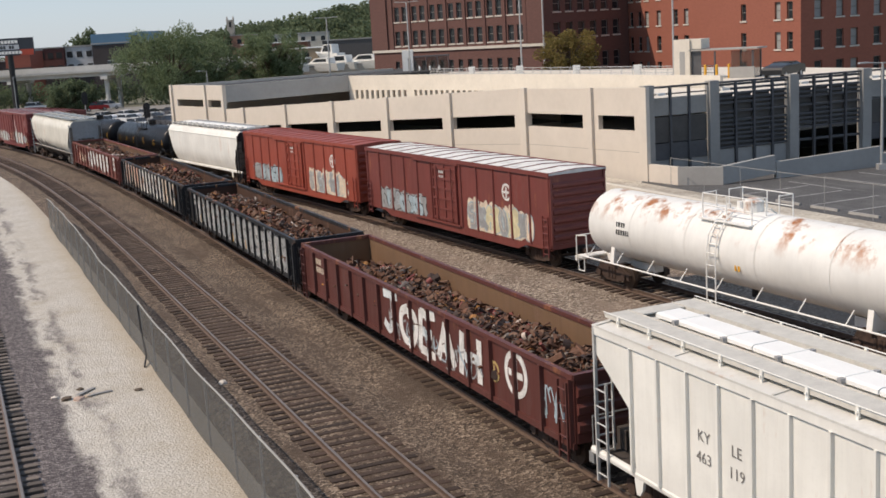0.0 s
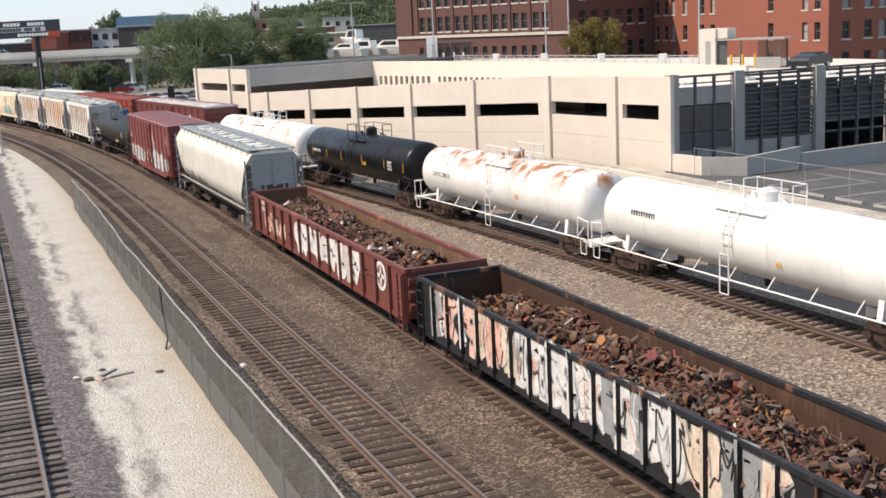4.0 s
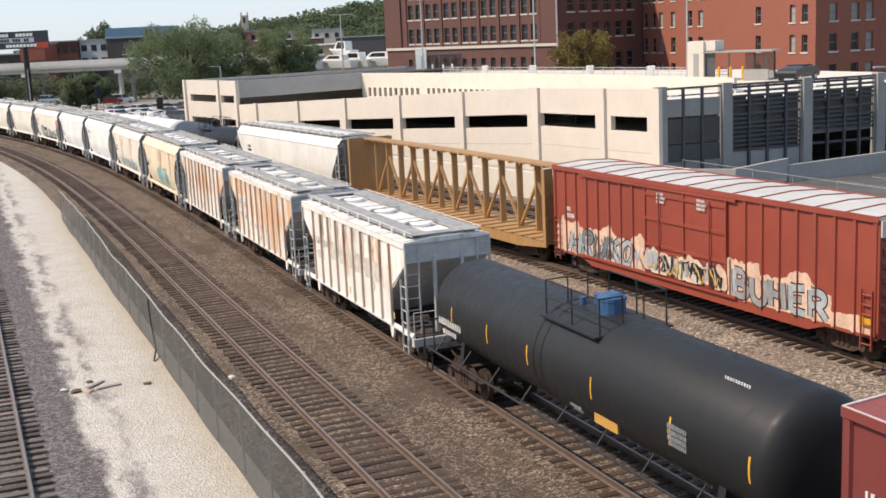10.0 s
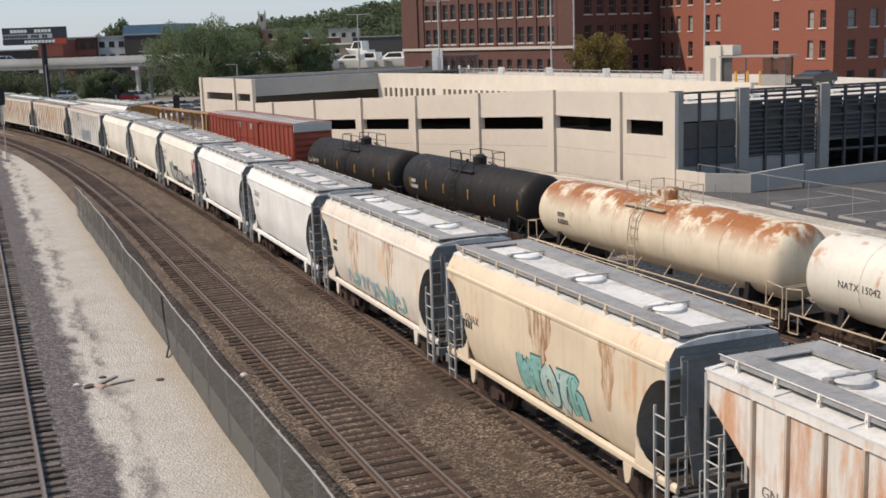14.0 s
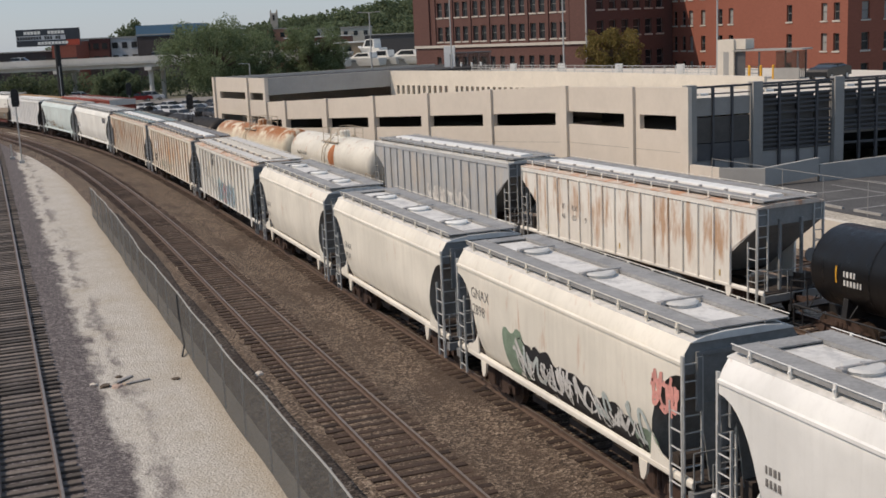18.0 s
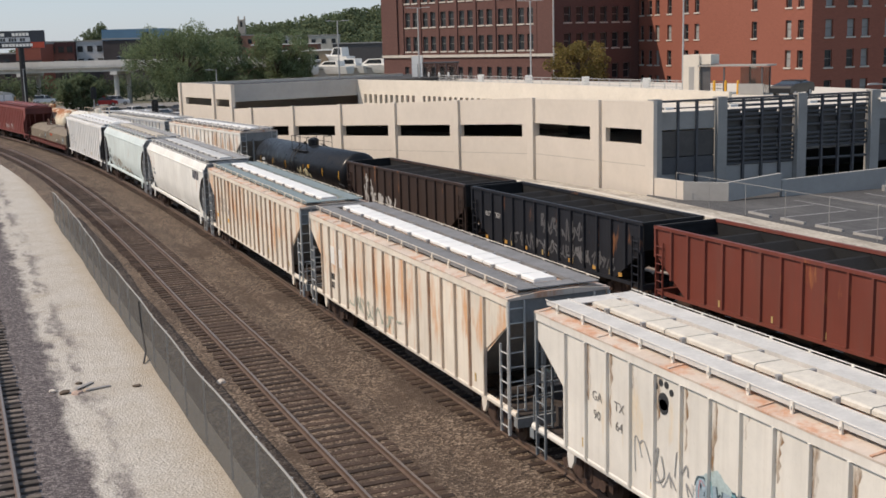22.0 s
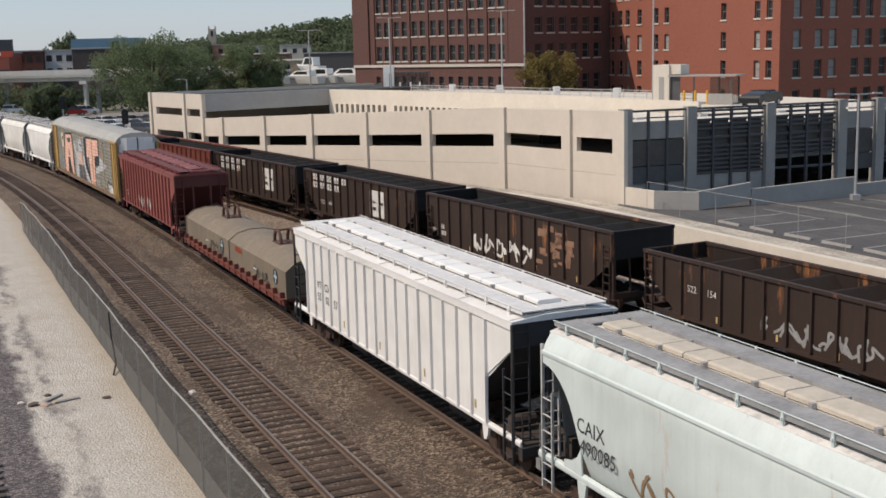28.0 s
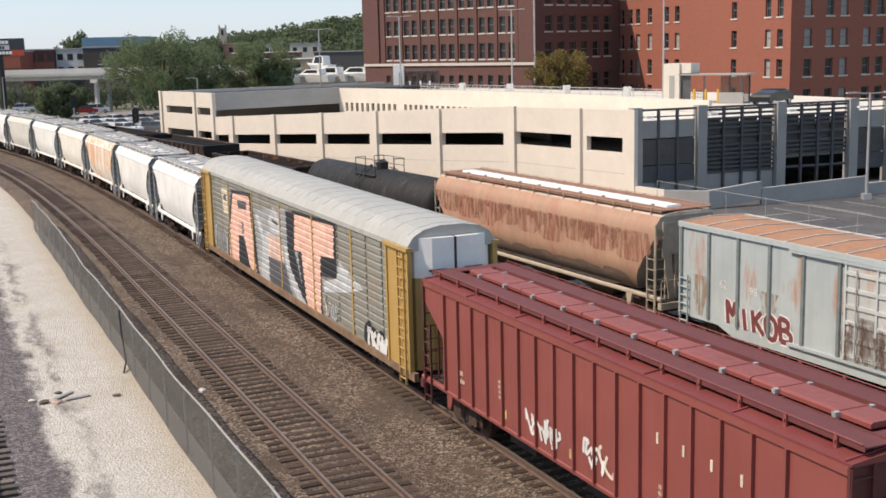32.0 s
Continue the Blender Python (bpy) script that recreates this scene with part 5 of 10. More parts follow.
        mb.tube((-0.2, 0.75, top - 0.1), (-0.2, 0.75, top + 0.18), 0.08, 10)
        return mb.mesh("manway", [capm])
    part("manway", shared(("dome", r, zc, capm.name), dome), car, "domed manway with valves")
    if dash:
        surf = lambda z: -math.sqrt(max(0.01, r * r - (z - zc) ** 2)) - 0.004
        for i, y in enumerate((-h * 0.92, -h * 0.6, -h * 0.2, h * 0.2, h * 0.5, h * 0.8)):
            mb = MB()
            for k in range(5):
                z = zc - 0.28 + k * 0.11
                mb.add([(surf(z), y - 0.03, z), (surf(z), y + 0.03, z), (surf(z + 0.11), y + 0.03, z + 0.11), (surf(z + 0.11), y - 0.03, z + 0.11)], [(0, 1, 2, 3)])
            part("reflector_stripe", mb.mesh("reflector_stripe", [dash]), car)
    running_gear(car, half)
    return car


def tank_surf(r=1.42, zc=2.52):
    return lambda z: -math.sqrt(max(0.02, r * r - (z - zc) ** 2)) - 0.006


# ---------------------------------------------------------------- centre-beam flat car
def centerbeam(m, half, body, label, zt=4.55):
    car = thing("centerbeam_car", m, label, "flat car", "freight train")
    h = half - 0.3
    def deck():
        mb = MB()
        mb.box(-1.45, 1.45, -h, h, 1.02, 1.14)
        for sx in (-1, 1):
            mb.prism([(-h, 1.14), (-h, 0.9), (-h + 2.5, 0.66), (h - 2.5, 0.66), (h, 0.9), (h, 1.14)], "x", sx * 1.42 - 0.04, sx * 1.42 + 0.04)
        for i in range(24):
            y = -h + 0.4 + i * (2 * h - 0.8) / 23
            mb.box(-1.47, 1.47, y - 0.06, y + 0.06, 1.14, 1.19)
        return mb.mesh("deck", [body])
    part("deck", deck(), car, "long deck with cross bearers")
    bulk = MB().box(-1.38, 1.38, -0.05, 0.05, 1.1, zt - 0.12).mesh("bulkhead", [body])
    bpost = MB().box(-0.06, 0.06, -0.12, 0.12, 1.0, zt).mesh("bulkhead_post", [body])
    beam = MB().box(-1.38, 1.38, 0.0, 0.10, 0, 0.15).mesh("bulkhead_beam", [body])
    for sy in (-1, 1):
        turn = 0 if sy > 0 else 180
        bk_ = part("bulkhead", bulk, car, "solid end bulkhead", pose(0, sy * (h - 0.1), 0, 0, 0, turn))
        for x in (-1.44, 1.44):
            part("bulkhead_post", bpost, bk_, "", pose(x, 0, 0))
        for z in (2.2, 3.3, zt - 0.135):
            part("bulkhead_beam", beam, bk_, "", pose(0, 0.0 if z > 4 else 0.052, z))
    chord = MB().box(-0.42, 0.42, -h, h, zt - 0.10, zt)
    for i in range(22):
        y = -h + 0.6 + i * (2 * h - 1.2) / 21
        chord.box(-0.55, 0.55, y - 0.05, y + 0.05, zt - 0.16, zt - 0.06)
    part("top_chord", chord.mesh("top_chord", [body]), car)
    n = 13
    post = MB().prism([(-0.17, -0.05), (-0.17, 0.05), (-0.06, 0.09), (0.06, 0.09), (0.17, 0.05), (0.17, -0.05), (0.06, -0.09), (-0.06, -0.09)], "z", 1.14, zt - 0.1).mesh("post", [body])
    ys = [-h + 1.2 + i * (2 * h - 2.4) / (n - 1) for i in range(n)]
    for y in ys:
        part("post", post, car, "", pose(0, y, 0))
    for i in range(n - 1):
        up = i % 2 == 0
        mb = MB()
        a, b = (ys[i], 1.2), (ys[i + 1], 3.6)
        if not up:
            a, b = (ys[i], 3.6), (ys[i + 1], 1.2)
        mb.prism([(a[0] - 0.07, a[1]), (a[0] + 0.07, a[1]), (b[0] + 0.07, b[1]), (b[0] - 0.07, b[1])], "x", -0.07, 0.07)
        part("diagonal", mb.mesh("diagonal", [body]), car)
    part("centre_sill", shared(("csill", round(half, 2)), lambda: MB().box(-0.2, 0.2, -half, half, 0.70, 1.0).mesh("centre_sill", [M_BLACK])), car)
    running_gear(car, half, 2.6)
    return car


# ---------------------------------------------------------------- coil car
def coil_car(m, half, base, hood, label):
    car = thing("coil_car", m, label, "coil car", "freight train")
    h = half - 0.35
    def frame_mesh():
        mb = MB()
        mb.box(-1.3, 1.3, -h, h, 0.92, 1.06)
        for sx in (-1, 1):
            mb.box(sx * 1.50 - 0.04, sx * 1.50 + 0.04, -h, h, 0.78, 1.04)
            mb.box(sx * 1.44 - 0.16, sx * 1.44 + 0.16, -h, h, 1.00, 1.05)
            for i in range(18):
                y = -h + 0.4 + i * (2 * h - 0.8) / 17
                mb.box(sx * 1.50 - 0.09, sx * 1.50 + 0.09, y - 0.06, y + 0.06, 0.78, 1.28)
        return mb.mesh("frame", [base])
    part("frame", frame_mesh(), car, "red side frame with stake pockets")
    def hoodmesh():
        mb = MB()
        ln = h / 1.0 - 0.12
        prof = [(-1.38, 1.06), (-1.38, 2.15), (-0.95, 2.48), (-0.35, 2.62), (0.35, 2.62), (0.95, 2.48), (1.38, 2.15), (1.38, 1.06)]
        mb.prism(prof, "y", -ln / 2, ln / 2)
        for e in (-1, 1):
            mb.prism([(-1.42, 1.06), (-1.42, 2.17), (-0.96, 2.52), (-0.35, 2.66), (0.35, 2.66), (0.96, 2.52), (1.42, 2.17), (1.42, 1.06)], "y", e * ln / 2 - 0.05, e * ln / 2 + 0.05)
        return mb.mesh("hood", [hood], True, 25)
    hm = hoodmesh()
    loop = MB()
    for sx in (-0.30, 0.30):
        pts = [(sx, -0.50, 2.58)] + [(sx, -0.50 * math.cos(a), 2.70 + 0.50 * math.sin(a)) for a in [math.pi * k / 9 for k in range(10)]] + [(sx, 0.50, 2.58)]
        loop.path(pts, 0.075, 6)
    loop.tube((-0.30, 0.0, 3.2), (0.30, 0.0, 3.2), 0.05, 6)
    loop.box(-0.4, 0.4, -0.6, 0.6, 2.60, 2.65)
    lm = loop.mesh("lifting_bracket", [plain("brown_iron", (0.10, 0.05, 0.035), 0.8)])
    for sy in (-1, 1):
        hd = part("hood", hm, car, "grey-brown removable steel hood", pose(0, sy * h / 2, 0))
        part("lifting_bracket", lm, hd)
    for y in (-h + 1.6, 1.4):
        logo = MB()
        logo.tube((-1.386, y, 1.72), (-1.392, y, 1.72), 0.34, 18, 0)
        logo.box(-1.396, -1.391, y - 0.06, y + 0.06, 1.45, 1.99, 1)
        logo.box(-1.397, -1.391, y - 0.24, y + 0.24, 1.66, 1.78, 1)
        part("emblem", logo.mesh("emblem", [S_BLACK, S_SKY]), car)
        bars(car, -1.39, y + 3.4, 1.5, [9], S_WHITE, 0.10, seed=int(y * 7) + 40)
    bars(car, -1.39, -1.2, 1.85, [7], plain("orange_red_mark", (0.45, 0.09, 0.04), 0.7), 0.3, seed=9)
    scrawl(car, -1.385, 0.8, 4.2, 1.12, 1.75, [S_BLACK], None, 77, 0.035, 0.5)
    scrawl(car, -1.385, -h + 2.3, -h + 5, 1.12, 1.7, [S_BLACK], None, 78, 0.035, 0.5)
    part("centre_sill", shared(("csill", round(half, 2)), lambda: MB().box(-0.2, 0.2, -half, half, 0.70, 1.0).mesh("centre_sill", [M_BLACK])), car)
    running_gear(car, half, 2.4)
    return car


# ---------------------------------------------------------------- autorack
def autorack(m, half, panel, roofm, frame_m, label):
    car = thing("autorack_car", m, label, "autorack", "freight train")
    h = half - 0.3
    zt = 5.0
    rng = random.Random(4)
    part("body", MB().box(-1.42, 1.42, -h + 0.5, h - 0.5, 1.0, zt).mesh("body", [panel]), car)
    n = 18
    w = (2 * h - 2.4) / n
    pm = MB()
    prof = []
    for k in range(14):
        z = 1.22 + k * (zt - 1.35) / 14
        prof += [(-0.004, z), (-0.036, z + 0.03), (-0.036, z + 0.185), (-0.004, z + 0.215)]
    vs = [(x, y, z) for y in (-w / 2 + 0.06, w / 2 - 0.06) for x, z in prof]
    np_ = len(prof)
    pm.add(vs, [(q, np_ + q, np_ + q + 1, q + 1) for q in range(np_ - 1)])
    pm = pm.mesh("side_panel", [panel])
    post = MB().box(-0.06, 0.0, -0.06, 0.06, 1.0, zt).mesh("post", [frame_m])
    for sx in (-1, 1):
        for i in range(n):
            part("side_panel", pm, car, "", pose(sx * 1.42, -h + 1.2 + (i + 0.5) * w, 0, 0, 0, 0 if sx < 0 else 180))
        for i in range(0, n + 1, 3):
            part("post", post, car, "", pose(sx * 1.42, -h + 1.2 + i * w, 0, 0, 0, 0 if sx < 0 else 180))
    rf = MB()
    arc = [(-1.5, 4.86), (-1.5, 5.02), (-1.30, 5.30), (-0.95, 5.50), (-0.4, 5.60), (0.4, 5.60), (0.95, 5.50), (1.30, 5.30), (1.5, 5.02), (1.5, 4.86)]
    rf.prism(arc, "y", -h + 0.3, h - 0.3)
    for i in range(24):
        y = -h + 0.8 + i * (2 * h - 1.6) / 23
        rf.prism([(-1.3, 5.30), (-0.95, 5.50), (-0.4, 5.60), (0.4, 5.60), (0.95, 5.50), (1.3, 5.30), (1.303, 5.308), (0.953, 5.508), (0.403, 5.608), (-0.403, 5.608), (-0.953, 5.508), (-1.303, 5.308)], "y", y - 0.03, y + 0.03)
    part("roof", rf.mesh("roof", [roofm]), car, "curved pale grey roof")
    em = MB()
    for s in (-1, 1):
        em.prism([(s * 0.03, 0), (s * 0.03, 0.28), (s * 0.75, 0.22), (s * 1.25, -0.02), (s * 1.35, -0.25)], "z", 1.05, 4.55, 0)
        em.prism([(s * 0.04, 0), (s * 0.04, 0.30), (s * 0.76, 0.24), (s * 1.27, -0.02), (s * 1.36, -0.25)], "z", 4.0, 5.25, 1)
    em.box(-0.03, 0.03, 0.1, 0.33, 1.05, 5.25, 2)
    em.box(-0.9, -0.3, 0.27, 0.32, 4.22, 4.28, 2)
    em.box(0.3, 0.9, 0.27, 0.32, 4.22, 4.28, 2)
    em = em.mesh("end_door", [frame_m, M_WHITE, M_BLACK])
    for sy in (-1, 1):
        part("end_door", em, car, "yellow end doors with white tops", pose(0, sy * (h - 0.35), 0, 0, 0, 0 if sy > 0 else 180))
    lm = m_ladder(4.2, 0.5, 13, frame_m, 0.025)
    corner = MB().box(-0.10, 0.0, -0.95, 0.95, 1.0, 4.9).box(-0.15, -0.10, -0.95, -0.83, 1.0, 4.9).box(-0.15, -0.10, 0.83, 0.95, 1.0, 4.9).box(-0.20, 0.0, -1.0, 1.0, 4.86, 4.98).mesh("corner_post", [frame_m])
    for sx in (-1, 1):
        for sy in (-1, 1):
            part("corner_post", corner, car, "yellow corner frame", pose(sx * 1.40, sy * (h - 1.2), 0, 0, 0, 0 if sx < 0 else 180))
            part("ladder", lm, car, "", pose(sx * 1.58, sy * (h - 0.75) - 0.25, 0.6))
    sm = MB().box(-0.08, 0.08, -h, h, 0.80, 1.06).mesh("side_sill", [plain("rusty_yellow", (0.20, 0.125, 0.075), 0.8, 0, 0.45, 1.5)])
    for sx in (-1, 1):
        part("side_sill", sm, car, "", pose(sx * 1.44, 0, 0))
    part("centre_sill", shared(("csill", round(half, 2)), lambda: MB().box(-0.2, 0.2, -half, half, 0.62, 1.0).mesh("centre_sill", [M_BLACK])), car)
    running_gear(car, half, 4.0)
    return car


# ---------------------------------------------------------------- the trains: (thing, line, distance at 0 s)
TRAIN = []
GO_NEAR = lambda t: -14.42 * t + 0.02412 * t * t
GO_FAR = lambda t: 14.063 * t - 0.00789 * t * t
HOME = pose(0, 0, 0)


def near(a, b, make, *args, **kw):
    car = make(HOME, (b - a) / 2 + 0.35, *args, **kw)
    TRAIN.append((car, NEAR_LINE, (a + b) / 2, GO_NEAR, (b - a) / 2 - 1.7))
    return car


def far(a, b, make, *args, **kw):
    car = make(HOME, (b - a) / 2 + 0.35, *args, **kw)
    TRAIN.append((car, FAR_LINE, (a + b) / 2, GO_FAR, (b - a) / 2 - 1.7))
    return car


def load(ob):
    """A load that rides in the car built last."""
    TRAIN.append((ob,) + TRAIN[-1][1:])
    return ob


P_WHITE = paint((0.80, 0.79, 0.735), 0.05, 0.22)
P_CREAM = paint((0.81, 0.765, 0.665), 0.08, 0.22)
P_CREAM2 = paint((0.66, 0.64, 0.565), 0.08, 0.5)
P_TAN = paint((0.78, 0.74, 0.66), 0.72, 0.35, 0.6, 0, (0.44, 0.21, 0.075))
P_TAN2 = paint((0.77, 0.70, 0.59), 0.47, 0.3, 0.6, 0, (0.42, 0.19, 0.06))
P_RIBRUST = paint((0.78, 0.75, 0.69), 0.62, 0.3, 0.6, 0, (0.40, 0.17, 0.06))
P_YELLOW = paint((0.73, 0.61, 0.45), 0.18, 0.25, 0.6, 0, (0.40, 0.19, 0.07))
P_PINKTAN = paint((0.75, 0.68, 0.585), 0.28, 0.3, 0.6, 0, (0.50, 0.30, 0.15))
P_PALE = paint((0.82, 0.815, 0.78), 0.03, 0.18)
P_MINT = paint((0.62, 0.70, 0.68), 0.04, 0.22)
P_GREY = paint((0.48, 0.495, 0.50), 0.45, 0.5, 0.6, 0, (0.36, 0.33, 0.29))
# rusty rib paint, darkened as well for the shadow lines at the ribs
P_RIBRUSTSHADE = paint((0.60, 0.50, 0.40), 0.5, 0.5, 0.7, 0, (0.24, 0.11, 0.05))
P_ROOF = paint((0.72, 0.71, 0.68), 0.40, 0.5, 0.7, 0, (0.27, 0.27, 0.265))
P_ROOFD = paint((0.40, 0.40, 0.395), 0.2, 0.4, 0.7, 0, (0.22, 0.22, 0.22))
P_ROOFW = paint((0.62, 0.61, 0.57), 0.1, 0.35, 0.7)
P_ROOFRUST = paint((0.62, 0.53, 0.45), 0.5, 0.35, 0.75, 0, (0.36, 0.17, 0.09))
P_BROWNGON = paint((0.105, 0.030, 0.024), 0.1, 0.35)
P_BLACKGON = paint((0.022, 0.022, 0.024), 0.06, 0.2)
P_REDGON = paint((0.165, 0.045, 0.033), 0.1, 0.3)
P_RUSTIN = paint((0.135, 0.076, 0.042), 0.35, 0.5, 0.85, 0, (0.13, 0.062, 0.03))
P_DARKIN = paint((0.068, 0.036, 0.024), 0.3, 0.2, 0.85, 0, (0.085, 0.042, 0.024))
P_BOXRED = paint((0.200, 0.041, 0.036), 0.0, 0.30)
P_BOXBROWN = paint((0.175, 0.042, 0.034), 0.06, 0.3)
P_BOXORANGE = paint((0.30, 0.060, 0.036), 0.0, 0.25)
P_HOPRED = paint((0.255, 0.068, 0.056), 0.0, 0.25)
P_BLACKTANK = paint((0.009, 0.009, 0.010), 0.0, 0.25, 0.32)
P_GREYTANK = paint((0.020, 0.021, 0.0225), 0.0, 0.3, 0.45)
P_WHITETANK = paint((0.76, 0.75, 0.71), 0.0, 0.15, 0.5, 0.62)
P_WHITETANK2 = paint((0.76, 0.75, 0.71), 0.0, 0.15, 0.5)
P_RUSTTANK = paint((0.73, 0.65, 0.50), 0.05, 0.2, 0.6, 0.95)
P_CREAMTANK = paint((0.74, 0.71, 0.62), 0.10, 0.2, 0.5, 0.12)
P_COALBROWN = paint((0.051, 0.034, 0.028), 0.08, 0.35)
P_COALBLACK = paint((0.020, 0.022, 0.028), 0.02, 0.3)
P_COALRED = paint((0.185, 0.047, 0.032), 0.05, 0.5)
P_COALIN = plain("coal_dust", (0.0105, 0.0105, 0.011), 0.9, 0, 0.4, 2.0, 0.3)
P_RUSTHOP = paint((0.44, 0.27, 0.18), 0.42, 0.4, 0.65, 0, (0.27, 0.12, 0.08))
P_BOXGREY = paint((0.40, 0.45, 0.45), 0.28, 0.3, 0.6, 0, (0.26, 0.11, 0.05))
P_BOXGREYROOF = paint((0.36, 0.20, 0.12), 0.45, 0.4, 0.7)
P_BEAM = paint((0.40, 0.225, 0.085), 0.42, 0.6, 0.6, 0, (0.20, 0.125, 0.07))
P_HOOD = paint((0.205, 0.165, 0.118), 0.12, 0.35, 0.7, 0, (0.20, 0.14, 0.09))
P_COILRED = paint((0.185, 0.055, 0.040), 0.1, 0.3)
P_RACK = paint((0.25, 0.243, 0.205), 0.08, 0.35)
P_RACKROOF = paint((0.40, 0.40, 0.37), 0.0, 0.3, 0.6)
P_RACKYEL = paint((0.46, 0.29, 0.09), 0.1, 0.35)
P_SILVER = paint((0.52, 0.51, 0.48), 0.0, 0.3, 0.5)
HW = plain("white_hatch", (0.80, 0.80, 0.77), 0.5, 0, 0.05, 2.0, 0.05)
HG = plain("grey_hatch", (0.55, 0.55, 0.53), 0.6, 0, 0.12, 2.0, 0.1)
HRED = P_HOPRED
SCRAP = [plain("scrap_rust", (0.125, 0.058, 0.034), 0.85, 0.0, 0.5, 4.0, 0.3), plain("scrap_dark", (0.050, 0.030, 0.024), 0.8, 0.1, 0.5, 4.0, 0.3),
         plain("scrap_brown", (0.155, 0.085, 0.055), 0.85, 0, 0.4, 4.0, 0.3), plain("scrap_grey", (0.165, 0.13, 0.105), 0.65, 0.3, 0.4, 4.0, 0.2),
         plain("scrap_orange", (0.33, 0.15, 0.045), 0.8, 0, 0.3, 4.0, 0.2), plain("scrap_pale", (0.50, 0.42, 0.36), 0.6, 0, 0.2, 4.0, 0.1), plain("scrap_red", (0.22, 0.055, 0.045), 0.7, 0, 0.3, 4.0, 0.2)]


def scrap(length, seed, n=800, z=1.14):
    ob = new("scrap_metal", scrap_pile(length, 2.8, seed, SCRAP, n))
    ob.data.transform(Matrix.Translation((0, 0, z)))
    tagged(ob, "rusty heap of mixed scrap metal lying in a gondola", "scrap metal", kind="stuff")
    return load(ob)


# ---- the train on the nearer line
c = near(453.6, 472.3, ribbed_hopper, P_WHITE, P_ROOFW, "trough", HW, "off-white ribbed covered hopper with trough hatches", walkm=plain("cream_walk", (0.52, 0.50, 0.45), 0.6), ribs=16)
panel_words(c, 453.6, 472.3, 16, [(2.7, ["KY", "LE"]), (2.25, ["463", "119"])], M_MARKGREY, 2, 0.34)
P_OCHREIN = paint((0.165, 0.092, 0.048), 0.3, 0.45, 0.85, 0, (0.10, 0.05, 0.025))
c = near(473.4, 495.5, gondola, P_BROWNGON, P_OCHREIN, "brown gondola with white graffiti, heaped with scrap")
scrap(20.5, 1, 900, 0.95)
tag_word(c, "JOEAH", -1.478, 1.9, 0.98, 2.6, 1.58, [S_WHITE, S_WHITE, spray((0.55, 0.58, 0.58))], P_BROWNGON, 0.32, 0.05, ribs=gon_ribs(473.4, 495.5, 16), seed=5)
scrawl(c, -1.478, -6.0, 1.8, 1.0, 2.0, [S_SKY, S_SILVER], None, 6, 0.05, 0.8, ribs=gon_ribs(473.4, 495.5, 16))
scrawl(c, -1.478, -10.6, -9.3, 1.2, 2.4, [S_SKY, S_WHITE], None, 7, 0.05, 0.5)
bars(c, -1.48, 9.4, 2.2, [4, 6], S_CREAM, 0.28)
bars(c, -1.48, 6.9, 1.75, [3, 3, 2], S_CREAM, 0.2, seed=4)
def disc(car, x, y, z, r, mat, hole=None):
    mb = MB()
    mb.tube((x, y, z), (x - 0.012, y, z), r, 24, 0)
    if hole:
        mb.tube((x - 0.012, y, z), (x - 0.016, y, z), r * 0.72, 24, 1)
        mb.box(x - 0.022, x - 0.016, y - r * 0.62, y + r * 0.62, z - r * 0.14, z + r * 0.14, 0)
        mb.box(x - 0.022, x - 0.016, y - r * 0.14, y + r * 0.14, z - r * 0.62, z + r * 0.62, 0)
    return part("emblem", mb.mesh("emblem", [mat] + ([hole] if hole else [])), car, "round emblem")
disc(c, -1.478, -8.05, 2.0, 0.66, S_WHITE, P_BROWNGON)
disc(c, -1.478, -6.75, 1.75, 0.3, plain("faded_gold", (0.42, 0.30, 0.12), 0.7), P_BROWNGON)
c = near(496.6, 518.8, gondola, P_BLACKGON, P_DARKIN, "black gondola covered in white graffiti, heaped with scrap", ribs=20)
scrap(20.5, 2)
scrawl(c, -1.478, -9.5, 9.0, 1.06, 2.45, [S_SILVER, S_SILVER, plain("dull_silver_spray", (0.30, 0.31, 0.31), 0.6, 0, 0.3, 2.0, 0.0)], S_BLACK, 11, 0.24, 1.25, cloud=S_SILVER, ribs=gon_ribs(496.6, 518.8, 20))
scrawl(c, -1.490, -9.5, 9.0, 1.1, 2.4, [S_WHITE, S_WHITE, S_SKY], None, 12, 0.035, 0.9, ribs=gon_ribs(496.6, 518.8, 20))
for k in range(7):
    part("marking", MB().box(-1.492, -1.478, 8.2 - 2.6 * k, 8.28 - 2.6 * k, 1.05, 1.5).mesh("marking", [M_YELLOW]), c, "yellow reflector strip")
bars(c, -1.48, 9.7, 2.3, [4, 5], S_WHITE, 0.3)
c = near(520.3, 542.0, gondola, P_BLACKGON, P_DARKIN, "black gondola with pale coloured graffiti, heaped with scrap", ribs=20)
scrap(20.2, 3)
scrawl(c, -1.478, -8.0, 9.8, 1.06, 2.75, [S_WHITE, S_WHITE, S_SILVER, S_PINK, S_CREAM], S_SILVER, 21, 0.22, 0.75, ribs=gon_ribs(520.3, 542.0, 20))
scrawl(c, -1.490, -8.0, 9.8, 1.06, 2.5, [S_BLACK, S_PINK, S_SILVER], None, 22, 0.04, 0.8)
c = near(543.4, 565.7, gondola, P_REDGON, P_RUSTIN, "red-brown gondola with patchy white graffiti, heaped with scrap")
scrap(20.5, 4, 900)
scrawl(c, -1.478, -6.5, 3.0, 1.06, 2.4, [S_WHITE, S_WHITE, plain("worn_white_spray", (0.50, 0.44, 0.40), 0.7)], P_REDGON, 31, 0.42, 1.3, ribs=gon_ribs(543.4, 565.7, 16))
